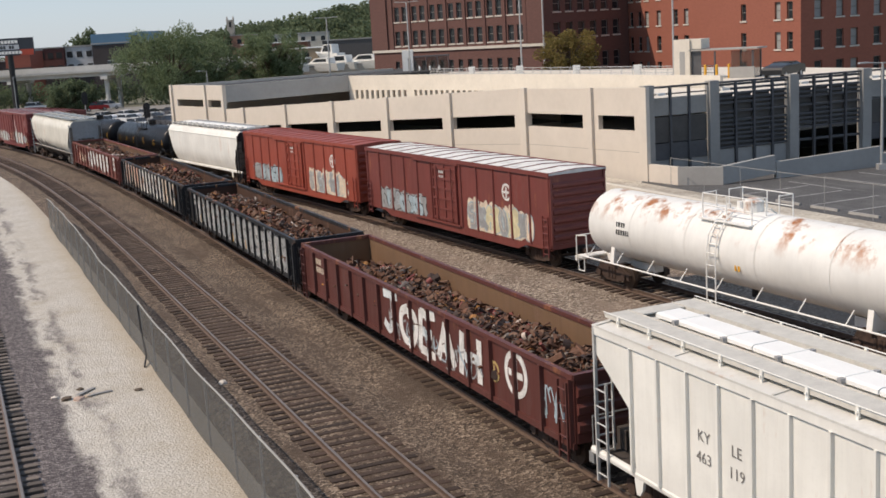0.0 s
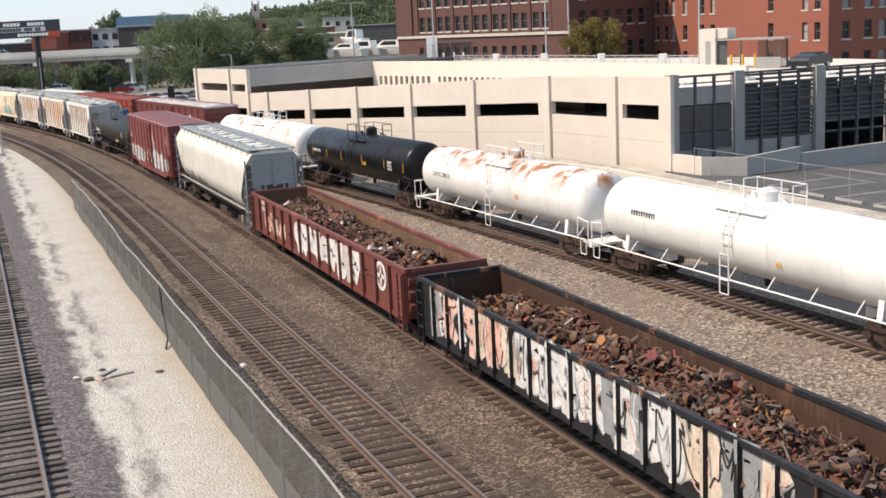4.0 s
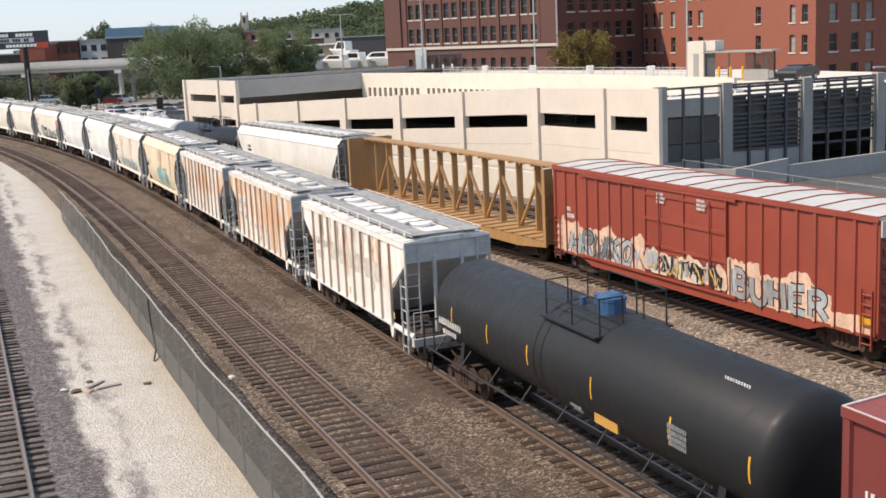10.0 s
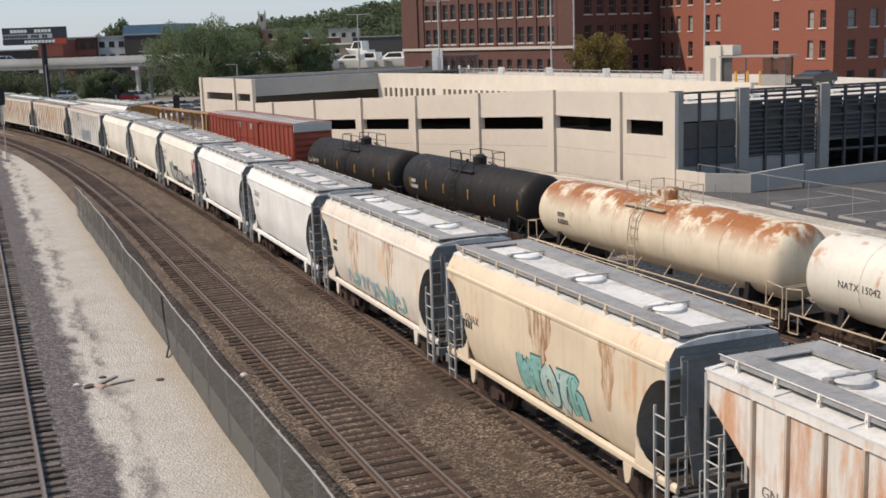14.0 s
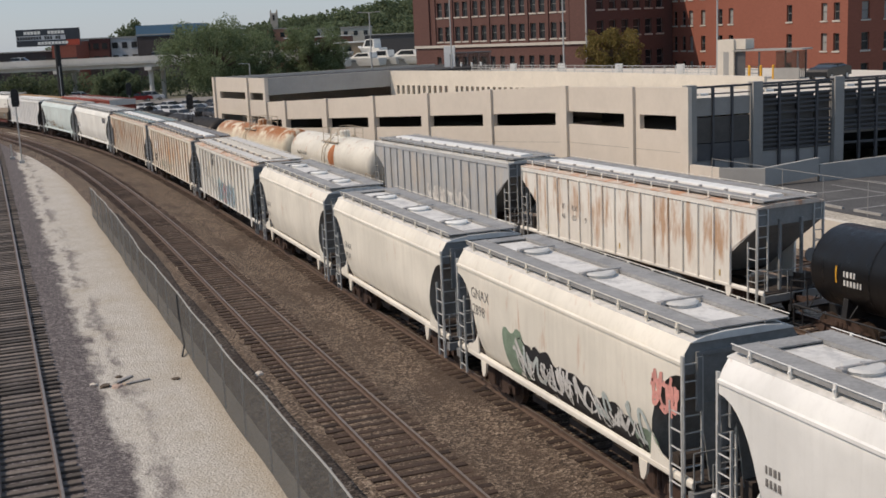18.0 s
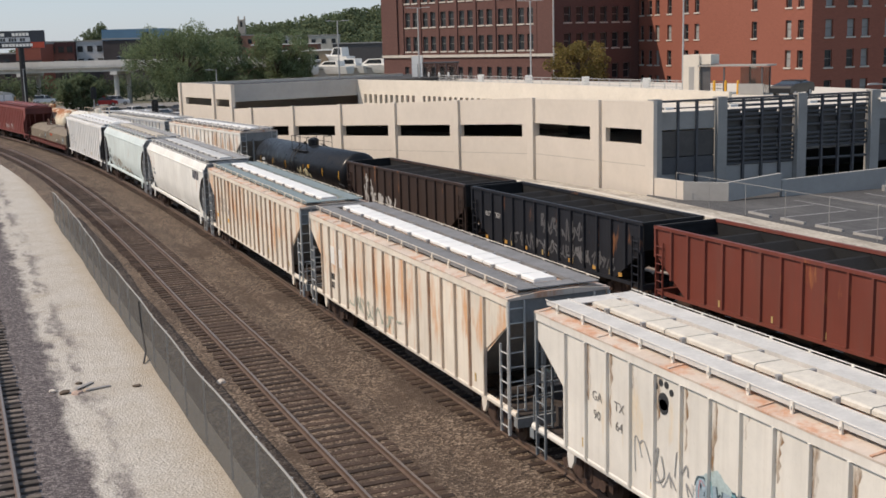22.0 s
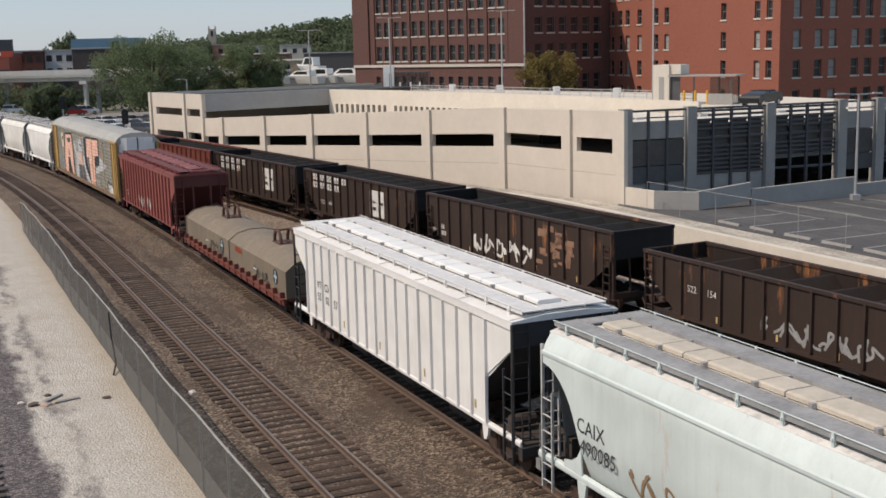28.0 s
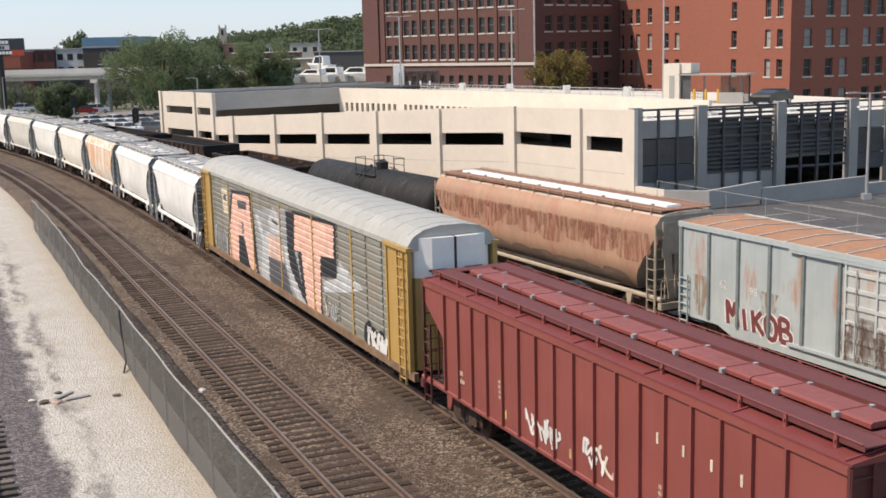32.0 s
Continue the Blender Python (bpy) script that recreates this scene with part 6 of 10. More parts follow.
bars(c, -1.48, 9.2, 2.4, [4, 6], S_WHITE, 0.28)
scrawl(c, -1.478, 4.5, 8.8, 1.1, 2.1, [S_CREAM, S_PINK], None, 32, 0.12, 0.8)
disc(c, -1.48, -8.6, 2.05, 0.55, S_WHITE, P_REDGON)
BLUEGREY = plain("blue_grey_steel", (0.22, 0.25, 0.27), 0.6, 0.1)
c = near(566.8, 586.9, smooth_hopper, P_CREAM2, P_CREAM2, 6, HG, "cream smooth-sided covered hopper with blue-grey running boards", zt=4.55, cut=2.3, bow=1.0, rise=2.75, tuck=0.42, deep=0.05, walkm=BLUEGREY, endm=plain("blue_grey_end", (0.29, 0.30, 0.30), 0.6), sillm=plain("dull_grey_sill", (0.24, 0.225, 0.20), 0.8, 0, 0.4), fascia=False, sill_at=(1.30, 1.40))
SURF = lambda z: -side_curve(z) - 0.004
SURF5 = lambda z: -side_curve(z) - 0.004 + 0.42 * max(0.0, (2.3 - z) / 1.1) ** 1.5
lettering(c, "TILX", 0.36, -1.548, 8.35, 2.76, M_MARKGREY)
lettering(c, "56670", 0.36, -1.548, 8.2, 2.3, M_MARKGREY)
for ya, yb, za, zb, sd_ in ((7.3, 6.3, 1.55, 2.15, 1), (6.4, 5.2, 1.5, 1.95, 2), (5.6, 4.7, 1.7, 2.25, 3), (4.4, 3.2, 1.5, 1.9, 4), (3.4, 2.5, 1.5, 2.15, 5), (2.1, 1.2, 1.5, 2.05, 6), (0.9, -1.2, 1.5, 1.72, 7), (-2.0, -5.2, 1.5, 1.64, 8)):
    smear = Spray(0, [spray((0.20, 0.19, 0.175))], SURF5, None, 1.4, 2.6)
    smear.blob((ya + yb) / 2, (za + zb) / 2, (ya - yb) / 2, (zb - za) / 2, 0.5, sd_, 0.004, 0)
    smear.done(c, "smeared dark grey spray")
c = near(589.5, 606.1, boxcar, P_BOXRED, paint((0.225, 0.056, 0.050), 0, 0.35, 0.6), "dark red boxcar with white graffiti and white roof ribs", zt=4.5, ribcol=plain("pale_roof_rib", (0.50, 0.42, 0.40), 0.6))
BR = (lambda h: ([-h + 0.1 + i * (2 * h - 0.2) / 12 for i in range(13) if abs(-h + 0.1 + i * (2 * h - 0.2) / 12) > 1.5], 0.06, -1.5715))((606.1 - 589.5) / 2 + 0.10)
PALE_MINT, GREY_VIOLET = spray((0.46, 0.56, 0.53)), spray((0.40, 0.36, 0.37))
scrawl(c, -1.506, 5.9, 8.0, 1.3, 2.3, [S_WHITE, S_CREAM], None, 51, 0.10, 0.5, ribs=BR)
scrawl(c, -1.506, 2.7, 5.9, 1.08, 2.1, [S_WHITE, PALE_MINT], GREY_VIOLET, 55, 0.14, 0.5, cloud=S_WHITE, ribs=BR)
scrawl(c, -1.514, 1.6, 8.0, 1.05, 2.3, [S_WHITE, GREY_VIOLET, S_WHITE], None, 59, 0.06, 0.5, ribs=BR)
scrawl(c, -1.506, -5.5, -1.6, 1.08, 2.3, [S_WHITE, PALE_MINT, S_SKY], GREY_VIOLET, 52, 0.15, 0.65, cloud=PALE_MINT, ribs=BR)
scrawl(c, -1.512, -5.5, -1.6, 1.1, 2.5, [S_WHITE, S_WHITE, S_PINK], None, 57, 0.05, 0.5, ribs=BR)
scrawl(c, -1.506, -7.9, -5.6, 1.08, 2.2, [S_SKY, S_CREAM, PALE_MINT], None, 58, 0.12, 0.5, ribs=BR)
part("marking", MB().box(-1.512, -1.502, -7.7, -7.1, 1.1, 1.32).mesh("marking", [M_YELLOW]), c, "yellow reflector patch")
scrawl(c, -1.57, -1.2, 1.2, 1.25, 2.3, [S_CREAM, S_PINK], None, 53, 0.07, 0.5)
scrawl(c, -1.506, -2.5, -1.6, 2.3, 3.8, [spray((0.45, 0.30, 0.29))], None, 54, 0.10, 0.4, ribs=BR)
bars(c, -1.512, 7.9, 3.1, [2, 6], S_WHITE, 0.22)
disc(c, -1.512, -6.9, 3.45, 0.42, plain("faded_white", (0.45, 0.28, 0.27), 0.7), P_BOXRED)
c = near(608.0, 625.0, tank_car, P_GREYTANK, M_BLACK, "dark grey tank car with a blue dome cap", capm=plain("blue_cap", (0.03, 0.09, 0.20), 0.5), dash=M_YELLOW, straps=False, side_ladder=False)
bars(c, 0, 7.7, 2.1, [10, 6], S_WHITE, 0.28, 0.12, surf=tank_surf())
bars(c, 0, -4.9, 2.55, [9, 9, 9, 9], S_SILVER, 0.13, 0.03, surf=tank_surf())
bars(c, 0, -0.2, 1.65, [9, 8], S_SILVER, 0.1, 0.05, surf=tank_surf())
bars(c, 0, -5.9, 3.72, [10], S_WHITE, 0.14, surf=tank_surf())
part("marking", MB().prism([(-1.55, 1.62), (-2.6, 1.62), (-2.6, 1.86), (-1.55, 1.86)], "x", -1.262, -1.2).mesh("marking", [plain("orange_stencil", (0.50, 0.27, 0.06), 0.7)]), c, "orange stencilled block")
c = near(626.5, 638.6, ribbed_hopper, paint((0.79, 0.77, 0.71), 0.36, 0.3, 0.6, 0, (0.42, 0.20, 0.07)), P_ROOF, 3, HW, "short ribbed covered hopper, cream with rust and faded letters", endm=M_LADDER, ribs=10, ribm=P_RIBRUSTSHADE)
places_ = rib_places((638.6 - 626.5) / 2 + 0.35, 0.47, 10)[::-1]
FADED = plain("faded_grey", (0.55, 0.51, 0.45), 0.7, 0, 0.3)
for k in range(6):
    ym = (places_[2 + k] + places_[3 + k]) / 2
    mb = MB().box(-1.508, -1.50, ym - 0.27, ym + 0.27, 2.40, 3.12)
    part("marking", mb.mesh("marking", [FADED]), c, "faded grey block letter")
for k in range(9):
    stain(c, -1.503, places_[k + 1 if k < 8 else 1] - 0.16, 2.0 + 0.3 * (k % 3), 4.0, 0.34, None, (0.32, 0.19, 0.09), 140 + k)
panel_words(c, 626.5, 638.6, 10, [(2.75, ["GN", "AX"]), (2.2, ["92"])], M_MARKGREY, 0, 0.4)
c = near(640.1, 652.3, ribbed_hopper, P_TAN, P_ROOF, 3, HG, "short ribbed covered hopper, tan with orange rust streaks", endm=M_LADDER, ribs=10, ribm=P_RIBRUSTSHADE)
for k, z_ in ((0, 2.72), (1, 2.72), (0, 2.05), (1, 2.05)):
    yy = rib_places(6.45, 0.47, 10)[::-1][k]
    part("marking", MB().box(-1.508, -1.50, yy - 0.85, yy - 0.15, z_ - 0.08, z_ + 0.5).mesh("marking", [plain("repainted_white", (0.70, 0.68, 0.64), 0.6, 0, 0.12)]), c, "repainted white panel")
panel_words(c, 640.1, 652.3, 10, [(2.75, ["GN", "AX"]), (2.1, ["93", "50"]), (1.9, ["", "", "3", "8", "3", "9"])], M_MARKGREY, 0, 0.36)
c = near(653.8, 665.9, ribbed_hopper, P_RIBRUST, P_ROOF, 3, HG, "short ribbed covered hopper, white with brown rust streaks", endm=M_LADDER, ribs=10, ribm=P_RIBRUSTSHADE)
panel_words(c, 653.8, 665.9, 10, [(2.2, ["GN", "AX"]), (1.75, ["92", "18"])], M_MARKGREY, 0, 0.34)
c = near(667.2, 679.5, smooth_hopper, P_YELLOW, P_ROOF, 3, HW, "short smooth covered hopper, faded yellow with teal graffiti")
lettering(c, "GNAX", 0.34, -1.548, 4.28, 2.55, M_DARKMARK)
bars(c, 0, 4.9, 2.35, [4], M_DARKMARK, 0.28, surf=SURF)
scrawl(c, 0, -2.4, 1.2, 1.4, 2.6, [S_TEAL, S_TEAL, plain("pale_teal_spray", (0.42, 0.56, 0.52), 0.6, 0, 0.3, 2.0, 0.0)], plain("dark_teal_spray", (0.06, 0.16, 0.15), 0.6), 61, 0.2, 0.85, surf=SURF)
stain(c, 0, -0.1, 2.3, 3.86, 1.5, SURF, (0.34, 0.15, 0.06), 3)
stain(c, 0, -3.6, 2.2, 3.9, 0.8, SURF, (0.45, 0.26, 0.12), 4)
c = near(680.8, 693.2, smooth_hopper, P_PINKTAN, P_ROOF, 3, HW, "short smooth covered hopper, patchy tan with faded teal graffiti")
stain(c, 0, 2.0, 1.8, 3.9, 1.6, SURF, (0.55, 0.34, 0.20), 5)
stain(c, 0, -2.0, 2.0, 3.9, 1.4, SURF, (0.50, 0.30, 0.17), 6)
scrawl(c, 0, -3.8, 3.0, 1.35, 2.2, [S_TEAL, S_SKY, S_CREAM], None, 62, 0.14, 1.0, surf=SURF)
bars(c, 0, 4.6, 2.8, [4, 4], M_DARKMARK, 0.22, surf=SURF)
c = near(694.6, 707.0, smooth_hopper, P_PALE, P_ROOF, 3, HG, "short smooth covered hopper in pale bluish white")
lettering(c, "GNAX", 0.46, -1.548, 4.17, 3.08, M_MARKGREY)
lettering(c, "3164", 0.46, -1.548, 4.3, 2.6, M_MARKGREY)
c = near(708.2, 720.6, smooth_hopper, P_PALE, P_ROOF, 3, HG, "short smooth covered hopper in clean white")
bars(c, 0, 4.6, 2.45, [4, 4], M_MARKGREY, 0.2, surf=SURF)
c = near(721.8, 734.4, smooth_hopper, P_CREAM, P_ROOF, 3, HG, "short smooth cream covered hopper with black and white graffiti")
lettering(c, "GNAX", 0.46, -1.548, 4.55, 3.06, M_MARKGREY)
lettering(c, "2898", 0.46, -1.548, 4.67, 2.56, M_MARKGREY)
sp_ = Spray(0, [S_BLACK, spray((0.20, 0.27, 0.20))], SURF, None, 1.25, 2.75)
for k in range(16):
    sp_.blob(2.5 - 0.47 * k, 1.95 - 0.028 * k + 0.10 * math.sin(k * 1.7), 0.52, 0.68 - 0.018 * k, 0, 63 + k, 0.003 + 0.0003 * (k % 3), 1 if k in (0, 1, 15) else 0)
sp_.done(c, "black sprayed cloud")
scrawl(c, 0, -4.9, 2.3, 1.4, 2.45, [S_WHITE, S_WHITE, spray((0.45, 0.50, 0.48))], None, 65, 0.10, 0.75, surf=lambda z: SURF(z) - 0.006)
scrawl(c, 0, -4.4, 2.1, 1.36, 2.2, [S_WHITE, S_WHITE], None, 67, 0.05, 0.6, surf=lambda z: SURF(z) - 0.010)
scrawl(c, 0, -6.2, -5.0, 2.5, 3.5, [spray((0.66, 0.30, 0.26))], None, 64, 0.09, 0.4, surf=SURF)
scrawl(c, 0, -6.1, -5.1, 2.6, 3.4, [spray((0.66, 0.30, 0.26))], None, 66, 0.08, 0.35, surf=SURF)
c = near(735.7, 748.0, smooth_hopper, P_CREAM, P_ROOF, 3, HW, "short smooth cream covered hopper with dark lettering")
lettering(c, "GNAX", 0.33, -1.548, 4.3, 2.5, M_MARKGREY)
lettering(c, "9524", 0.33, -1.548, 4.35, 2.08, M_MARKGREY)
c = near(749.4, 761.8, smooth_hopper, P_CREAM, P_ROOF, 3, HW, "short smooth cream covered hopper with black numbers")
lettering(c, "GNAX", 0.37, -1.548, 4.55, 2.47, M_MARKGREY)
lettering(c, "9634", 0.37, -1.548, 4.65, 2.0, M_MARKGREY)
c = near(763.2, 780.7, ribbed_hopper, paint((0.77, 0.74, 0.67), 0.12, 0.3, 0.5, 0, (0.46, 0.36, 0.22)), P_ROOFRUST, "trough", plain("worn_cream_hatch", (0.62, 0.58, 0.50), 0.7), "ribbed cream covered hopper with blue graffiti and rusty roof", ribs=16, walkm=plain("pale_walk", (0.56, 0.55, 0.52), 0.7, 0, 0.2, 1.5, 0.15), endm=plain("grey_end", (0.20, 0.22, 0.23), 0.6))
scrawl(c, -1.506, -3.4, 1.8, 1.25, 2.35, [spray((0.16, 0.36, 0.40)), spray((0.30, 0.40, 0.46)), spray((0.50, 0.24, 0.26))], spray((0.06, 0.10, 0.12)), 71, 0.16, 0.6, cloud=spray((0.40, 0.50, 0.50)), ribs=hop_ribs(763.2, 780.7, 16))
scrawl(c, -1.506, -3.4, 2.0, 1.25, 2.2, [S_PINK, S_WHITE], None, 75, 0.05, 0.7, ribs=hop_ribs(763.2, 780.7, 16))
scrawl(c, -1.506, 1.9, 4.2, 1.5, 2.6, [S_SILVER], None, 76, 0.03, 0.6)
panel_words(c, 763.2, 780.7, 16, [(2.75, ["GA", "TX"]), (2.3, ["90", "64"])], M_MARKGREY, 1, 0.32)
paw = MB()
for y, z, r in ((3.05, 3.5, 0.19), (3.05, 3.38, 0.17), (3.33, 3.76, 0.075), (3.15, 3.88, 0.08), (2.95, 3.88, 0.08), (2.77, 3.76, 0.075)):
    paw.tube((-1.50, y, z), (-1.512, y, z), r, 12)
part("emblem", paw.mesh("emblem", [M_DARKMARK]), c, "black paw shape")
for k, y in enumerate(rib_places((780.7 - 763.2) / 2 + 0.35, 0.47, 16)[1:-1]):
    stain(c, -1.503, y - 0.10, 2.3 + 0.35 * (k % 4), 4.05, 0.22, None, (0.26, 0.15, 0.07), 160 + k)
c = near(782.1, 800.3, ribbed_hopper, P_TAN2, P_ROOFRUST, "trough", HW, "ribbed tan covered hopper, rust-streaked, with white hatch covers", ribs=16, walkm=plain("dark_walk", (0.20, 0.20, 0.20), 0.75, 0.1, 0.3, 1.5, 0.2), ribm=P_RIBRUSTSHADE)
scrawl(c, -1.512, -1.0, 4.6, 1.3, 2.0, [plain("faint_green", (0.40, 0.42, 0.34), 0.7)], None, 72, 0.06, 0.8)
mb = MB()
for y in (6.0, 5.1):
    mb.box(-1.512, -1.502, y, y + 0.7, 2.6, 3.3)
part("marking", mb.mesh("marking", [M_WHITE]), c)
bars(c, -1.512, 6.6, 2.0, [3, 3], M_DARKMARK, 0.3)
c = near(801.5, 819.8, ribbed_hopper, P_TAN2, P_ROOFRUST, "trough", HW, "ribbed tan covered hopper with black number and grey-green running boards", ribs=19, ribm=P_RIBRUSTSHADE, walkm=plain("green_grey_steel", (0.22, 0.27, 0.27), 0.6, 0.2))
panel_words(c, 801.5, 819.8, 19, [(2.65, ["GA", "CX"]), (2.2, ["31", "10", "30"])], M_MARKGREY, 1, 0.42)
for k in (0, 3):
    yy = rib_places(9.5, 0.47, 19)[::-1][k]
    part("marking", MB().box(-1.508, -1.50, yy - 0.6, yy - 0.12, 1.78, 1.98).mesh("marking", [M_YELLOW]), c, "yellow reflector patch")
c = near(821.1, 839.3, smooth_hopper, P_WHITE, P_ROOFD, "trough", HG, "long smooth covered hopper in white with dark initials", cut=1.7, sillm=P_WHITE)
for k, slant in enumerate((0.10, 0.16, 0.10, 0.16)):
    y = -6.05 - 0.42 * k
    sign_ = Spray(0, [plain("navy_initial", (0.03, 0.032, 0.06), 0.5)], SURF)
    for z0_, z1_ in ((3.28, 3.40), (3.40, 3.52), (3.52, 3.64), (3.64, 3.78)):
        sign_.patch([(y - slant * (z0_ - 3.5), z0_), (y - 0.32 - slant * (z0_ - 3.5), z0_), (y - 0.32 - slant * (z1_ - 3.5), z1_), (y - slant * (z1_ - 3.5), z1_)], 0.006, 0)
    part("marking", sign_.mb.mesh("marking", sign_.mats), c, "dark leaning block of the initials")
bars(c, 0, 7.0, 2.6, [4, 6], S_SILVER, 0.2, surf=SURF)
c = near(840.8, 858.2, smooth_hopper, P_MINT, P_ROOF, "trough", plain("beige_hatch", (0.50, 0.45, 0.37), 0.7), "long smooth covered hopper in pale mint with graffiti", cut=1.7)
lettering(c, "CAIX", 0.5, -1.548, 6.5, 2.38, M_DARKMARK)
lettering(c, "490085", 0.5, -1.548, 6.2, 1.9, M_DARKMARK)
scrawl(c, 0, 1.0, 5.0, 1.35, 2.3, [plain("umber_spray", (0.28, 0.18, 0.10), 0.7)], None, 73, 0.07, 0.9, surf=SURF)
scrawl(c, 0, -2.6, 0.6, 1.3, 1.7, [plain("umber_spray", (0.28, 0.18, 0.10), 0.7)], None, 74, 0.05, 0.6, surf=SURF)
c = near(859.6, 877.9, ribbed_hopper, paint((0.80, 0.79, 0.76), 0.0, 0.10), paint((0.76, 0.755, 0.735), 0.0, 0.2, 0.6), "trough", HW, "bright white ribbed covered hopper", ribs=18, walkm=plain("white_walk", (0.62, 0.62, 0.61), 0.6), endm=plain("dark_end", (0.035, 0.035, 0.037), 0.7))
panel_words(c, 859.6, 877.9, 18, [(2.35, ["VT", "GX"]), (1.9, ["55", "02", "57"])], M_DARKMARK, 1, 0.42)
near(879.6, 898.4, coil_car, P_COILRED, P_HOOD, "coil car with two grey-brown hoods on a red frame")
c = near(900.2, 917.9, ribbed_hopper, P_HOPRED, paint((0.20, 0.045, 0.042), 0, 0.2), "trough", HRED, "red ribbed covered hopper with red hatches", ribs=17, endm=plain("dark_red_end", (0.10, 0.025, 0.022), 0.7), walkm=plain("dark_red_steel", (0.13, 0.035, 0.033), 0.7))
scrawl(c, -1.506, 0.6, 2.4, 1.4, 2.1, [S_WHITE], None, 81, 0.08, 0.5, ribs=hop_ribs(900.2, 917.9, 17))
scrawl(c, -1.506, -1.8, -0.4, 1.4, 2.2, [S_WHITE, S_CREAM], None, 82, 0.08, 0.5, ribs=hop_ribs(900.2, 917.9, 17))
bars(c, -1.506, 3.9, 2.3, [3, 3, 3, 3], S_CREAM, 0.11, 0.05)
bars(c, -1.506, -3.4, 1.95, [3, 3, 3, 3], S_CREAM, 0.11, 0.05, seed=3)
bars(c, -1.506, -3.3, 2.9, [1], S_CREAM, 0.3)
bars(c, -1.506, -4.2, 2.9, [1], S_CREAM, 0.3)
bars(c, -1.506, -5.1, 2.9, [1], S_CREAM, 0.3)
bars(c, -1.506, -6.0, 2.9, [1], S_CREAM, 0.3)
bars(c, -1.506, 6.3, 1.9, [2, 3], S_CREAM, 0.16)
c = near(918.8, 947.8, autorack, P_RACK, P_RACKROOF, P_RACKYEL, "tall autorack with grey louvred panels, yellow frame, graffiti")
S_DARKGREY, S_PALEGREY, S_FLESH = spray((0.085, 0.085, 0.09)), spray((0.44, 0.45, 0.45)), spray((0.60, 0.42, 0.35))
def sprayed(car, mat, lift, *outline):
    """One flat sprayed shape on the louvred side."""
    mb = MB()
    louvre = []
    for k in range(14):
        z = 1.22 + k * 3.65 / 14
        louvre += [(z, 0.004), (z + 0.03, 0.036), (z + 0.185, 0.036), (z + 0.215, 0.004)]
    for (za, xa), (zb, xb) in zip([(0.9, 0.004)] + louvre, louvre + [(5.0, 0.004)]):
        slice_ = clip_band([(z, y) for y, z in outline], za, zb)
        if slice_:
            mb.add([(-1.423 - lift - xa - (xb - xa) * (z - za) / (zb - za), y, z) for z, y in slice_], [tuple(range(len(slice_)))])
    part("graffiti", mb.mesh("graffiti", [mat]), car, "large sprayed shape")
sprayed(c, S_BLACK, 0.0, (8.3, 4.5), (4.5, 4.7), (3.8, 1.05), (9.6, 0.95), (9.3, 2.4))
sprayed(c, S_PINK, 0.003, (8.0, 4.35), (5.0, 4.5), (4.6, 2.6), (9.0, 2.3))
sprayed(c, S_PINK, 0.004, (9.05, 2.45), (7.2, 2.45), (7.4, 1.1), (9.3, 1.0))
sprayed(c, S_PINK, 0.005, (6.3, 2.65), (4.65, 2.65), (4.2, 1.1), (5.3, 1.1))
sprayed(c, S_DARKGREY, 0.007, (7.2, 4.1), (5.5, 4.2), (5.5, 3.8), (7.1, 3.72))
sprayed(c, S_DARKGREY, 0.007, (6.55, 3.15), (6.2, 3.15), (6.15, 2.6), (6.5, 2.6))
sprayed(c, S_CREAM, 0.002, (10.4, 4.4), (9.1, 4.45), (9.2, 3.2), (10.0, 3.15))
sprayed(c, S_DARKGREY, 0.004, (9.95, 4.1), (9.35, 4.12), (9.4, 3.8), (9.9, 3.78))
sprayed(c, S_SILVER, 0.001, (4.2, 4.0), (-0.6, 4.6), (-2.2, 4.5), (-3.5, 0.98), (3.7, 0.98))
sprayed(c, S_PALEGREY, 0.004, (4.0, 3.8), (3.5, 3.9), (2.7, 3.1), (1.7, 3.3), (2.1, 1.0), (3.4, 1.0), (2.9, 2.7))
sprayed(c, S_PALEGREY, 0.004, (0.9, 4.55), (0.0, 4.05), (-0.2, 3.4), (1.4, 3.3), (1.9, 3.75))
sprayed(c, S_DARKGREY, 0.006, (1.2, 3.95), (0.4, 3.9), (0.3, 3.75), (1.2, 3.78))
sprayed(c, S_FLESH, 0.005, (1.9, 3.2), (0.0, 3.25), (-0.5, 2.2), (2.0, 2.2))
sprayed(c, S_DARKGREY, 0.006, (2.0, 2.2), (-0.5, 2.25), (-1.4, 1.0), (2.0, 1.0))
sprayed(c, S_BLACK, 0.003, (-0.9, 4.55), (-2.2, 4.6), (-2.0, 3.0), (-3.3, 1.0), (-2.5, 1.0), (-1.0, 2.4))
sprayed(c, S_PALEGREY, 0.007, (-0.4, 3.1), (-0.9, 3.1), (-1.3, 2.2), (-3.3, 1.0), (-2.0, 1.0), (-0.7, 2.2))
sprayed(c, S_BLACK, 0.002, (-1.8, 4.7), (-7.3, 4.85), (-7.2, 2.75), (-5.4, 2.6), (-5.35, 0.98), (-3.1, 0.98))
sprayed(c, S_PINK, 0.006, (-2.15, 4.55), (-7.05, 4.72), (-6.9, 3.5), (-1.95, 3.05))
sprayed(c, S_PINK, 0.007, (-2.9, 3.15), (-5.35, 3.35), (-5.15, 1.05), (-3.4, 1.0))
sprayed(c, S_PALEGREY, 0.005, (-5.6, 2.4), (-7.2, 2.8), (-7.5, 3.5), (-8.7, 3.2), (-10.1, 2.9), (-8.4, 2.5), (-5.7, 2.0))
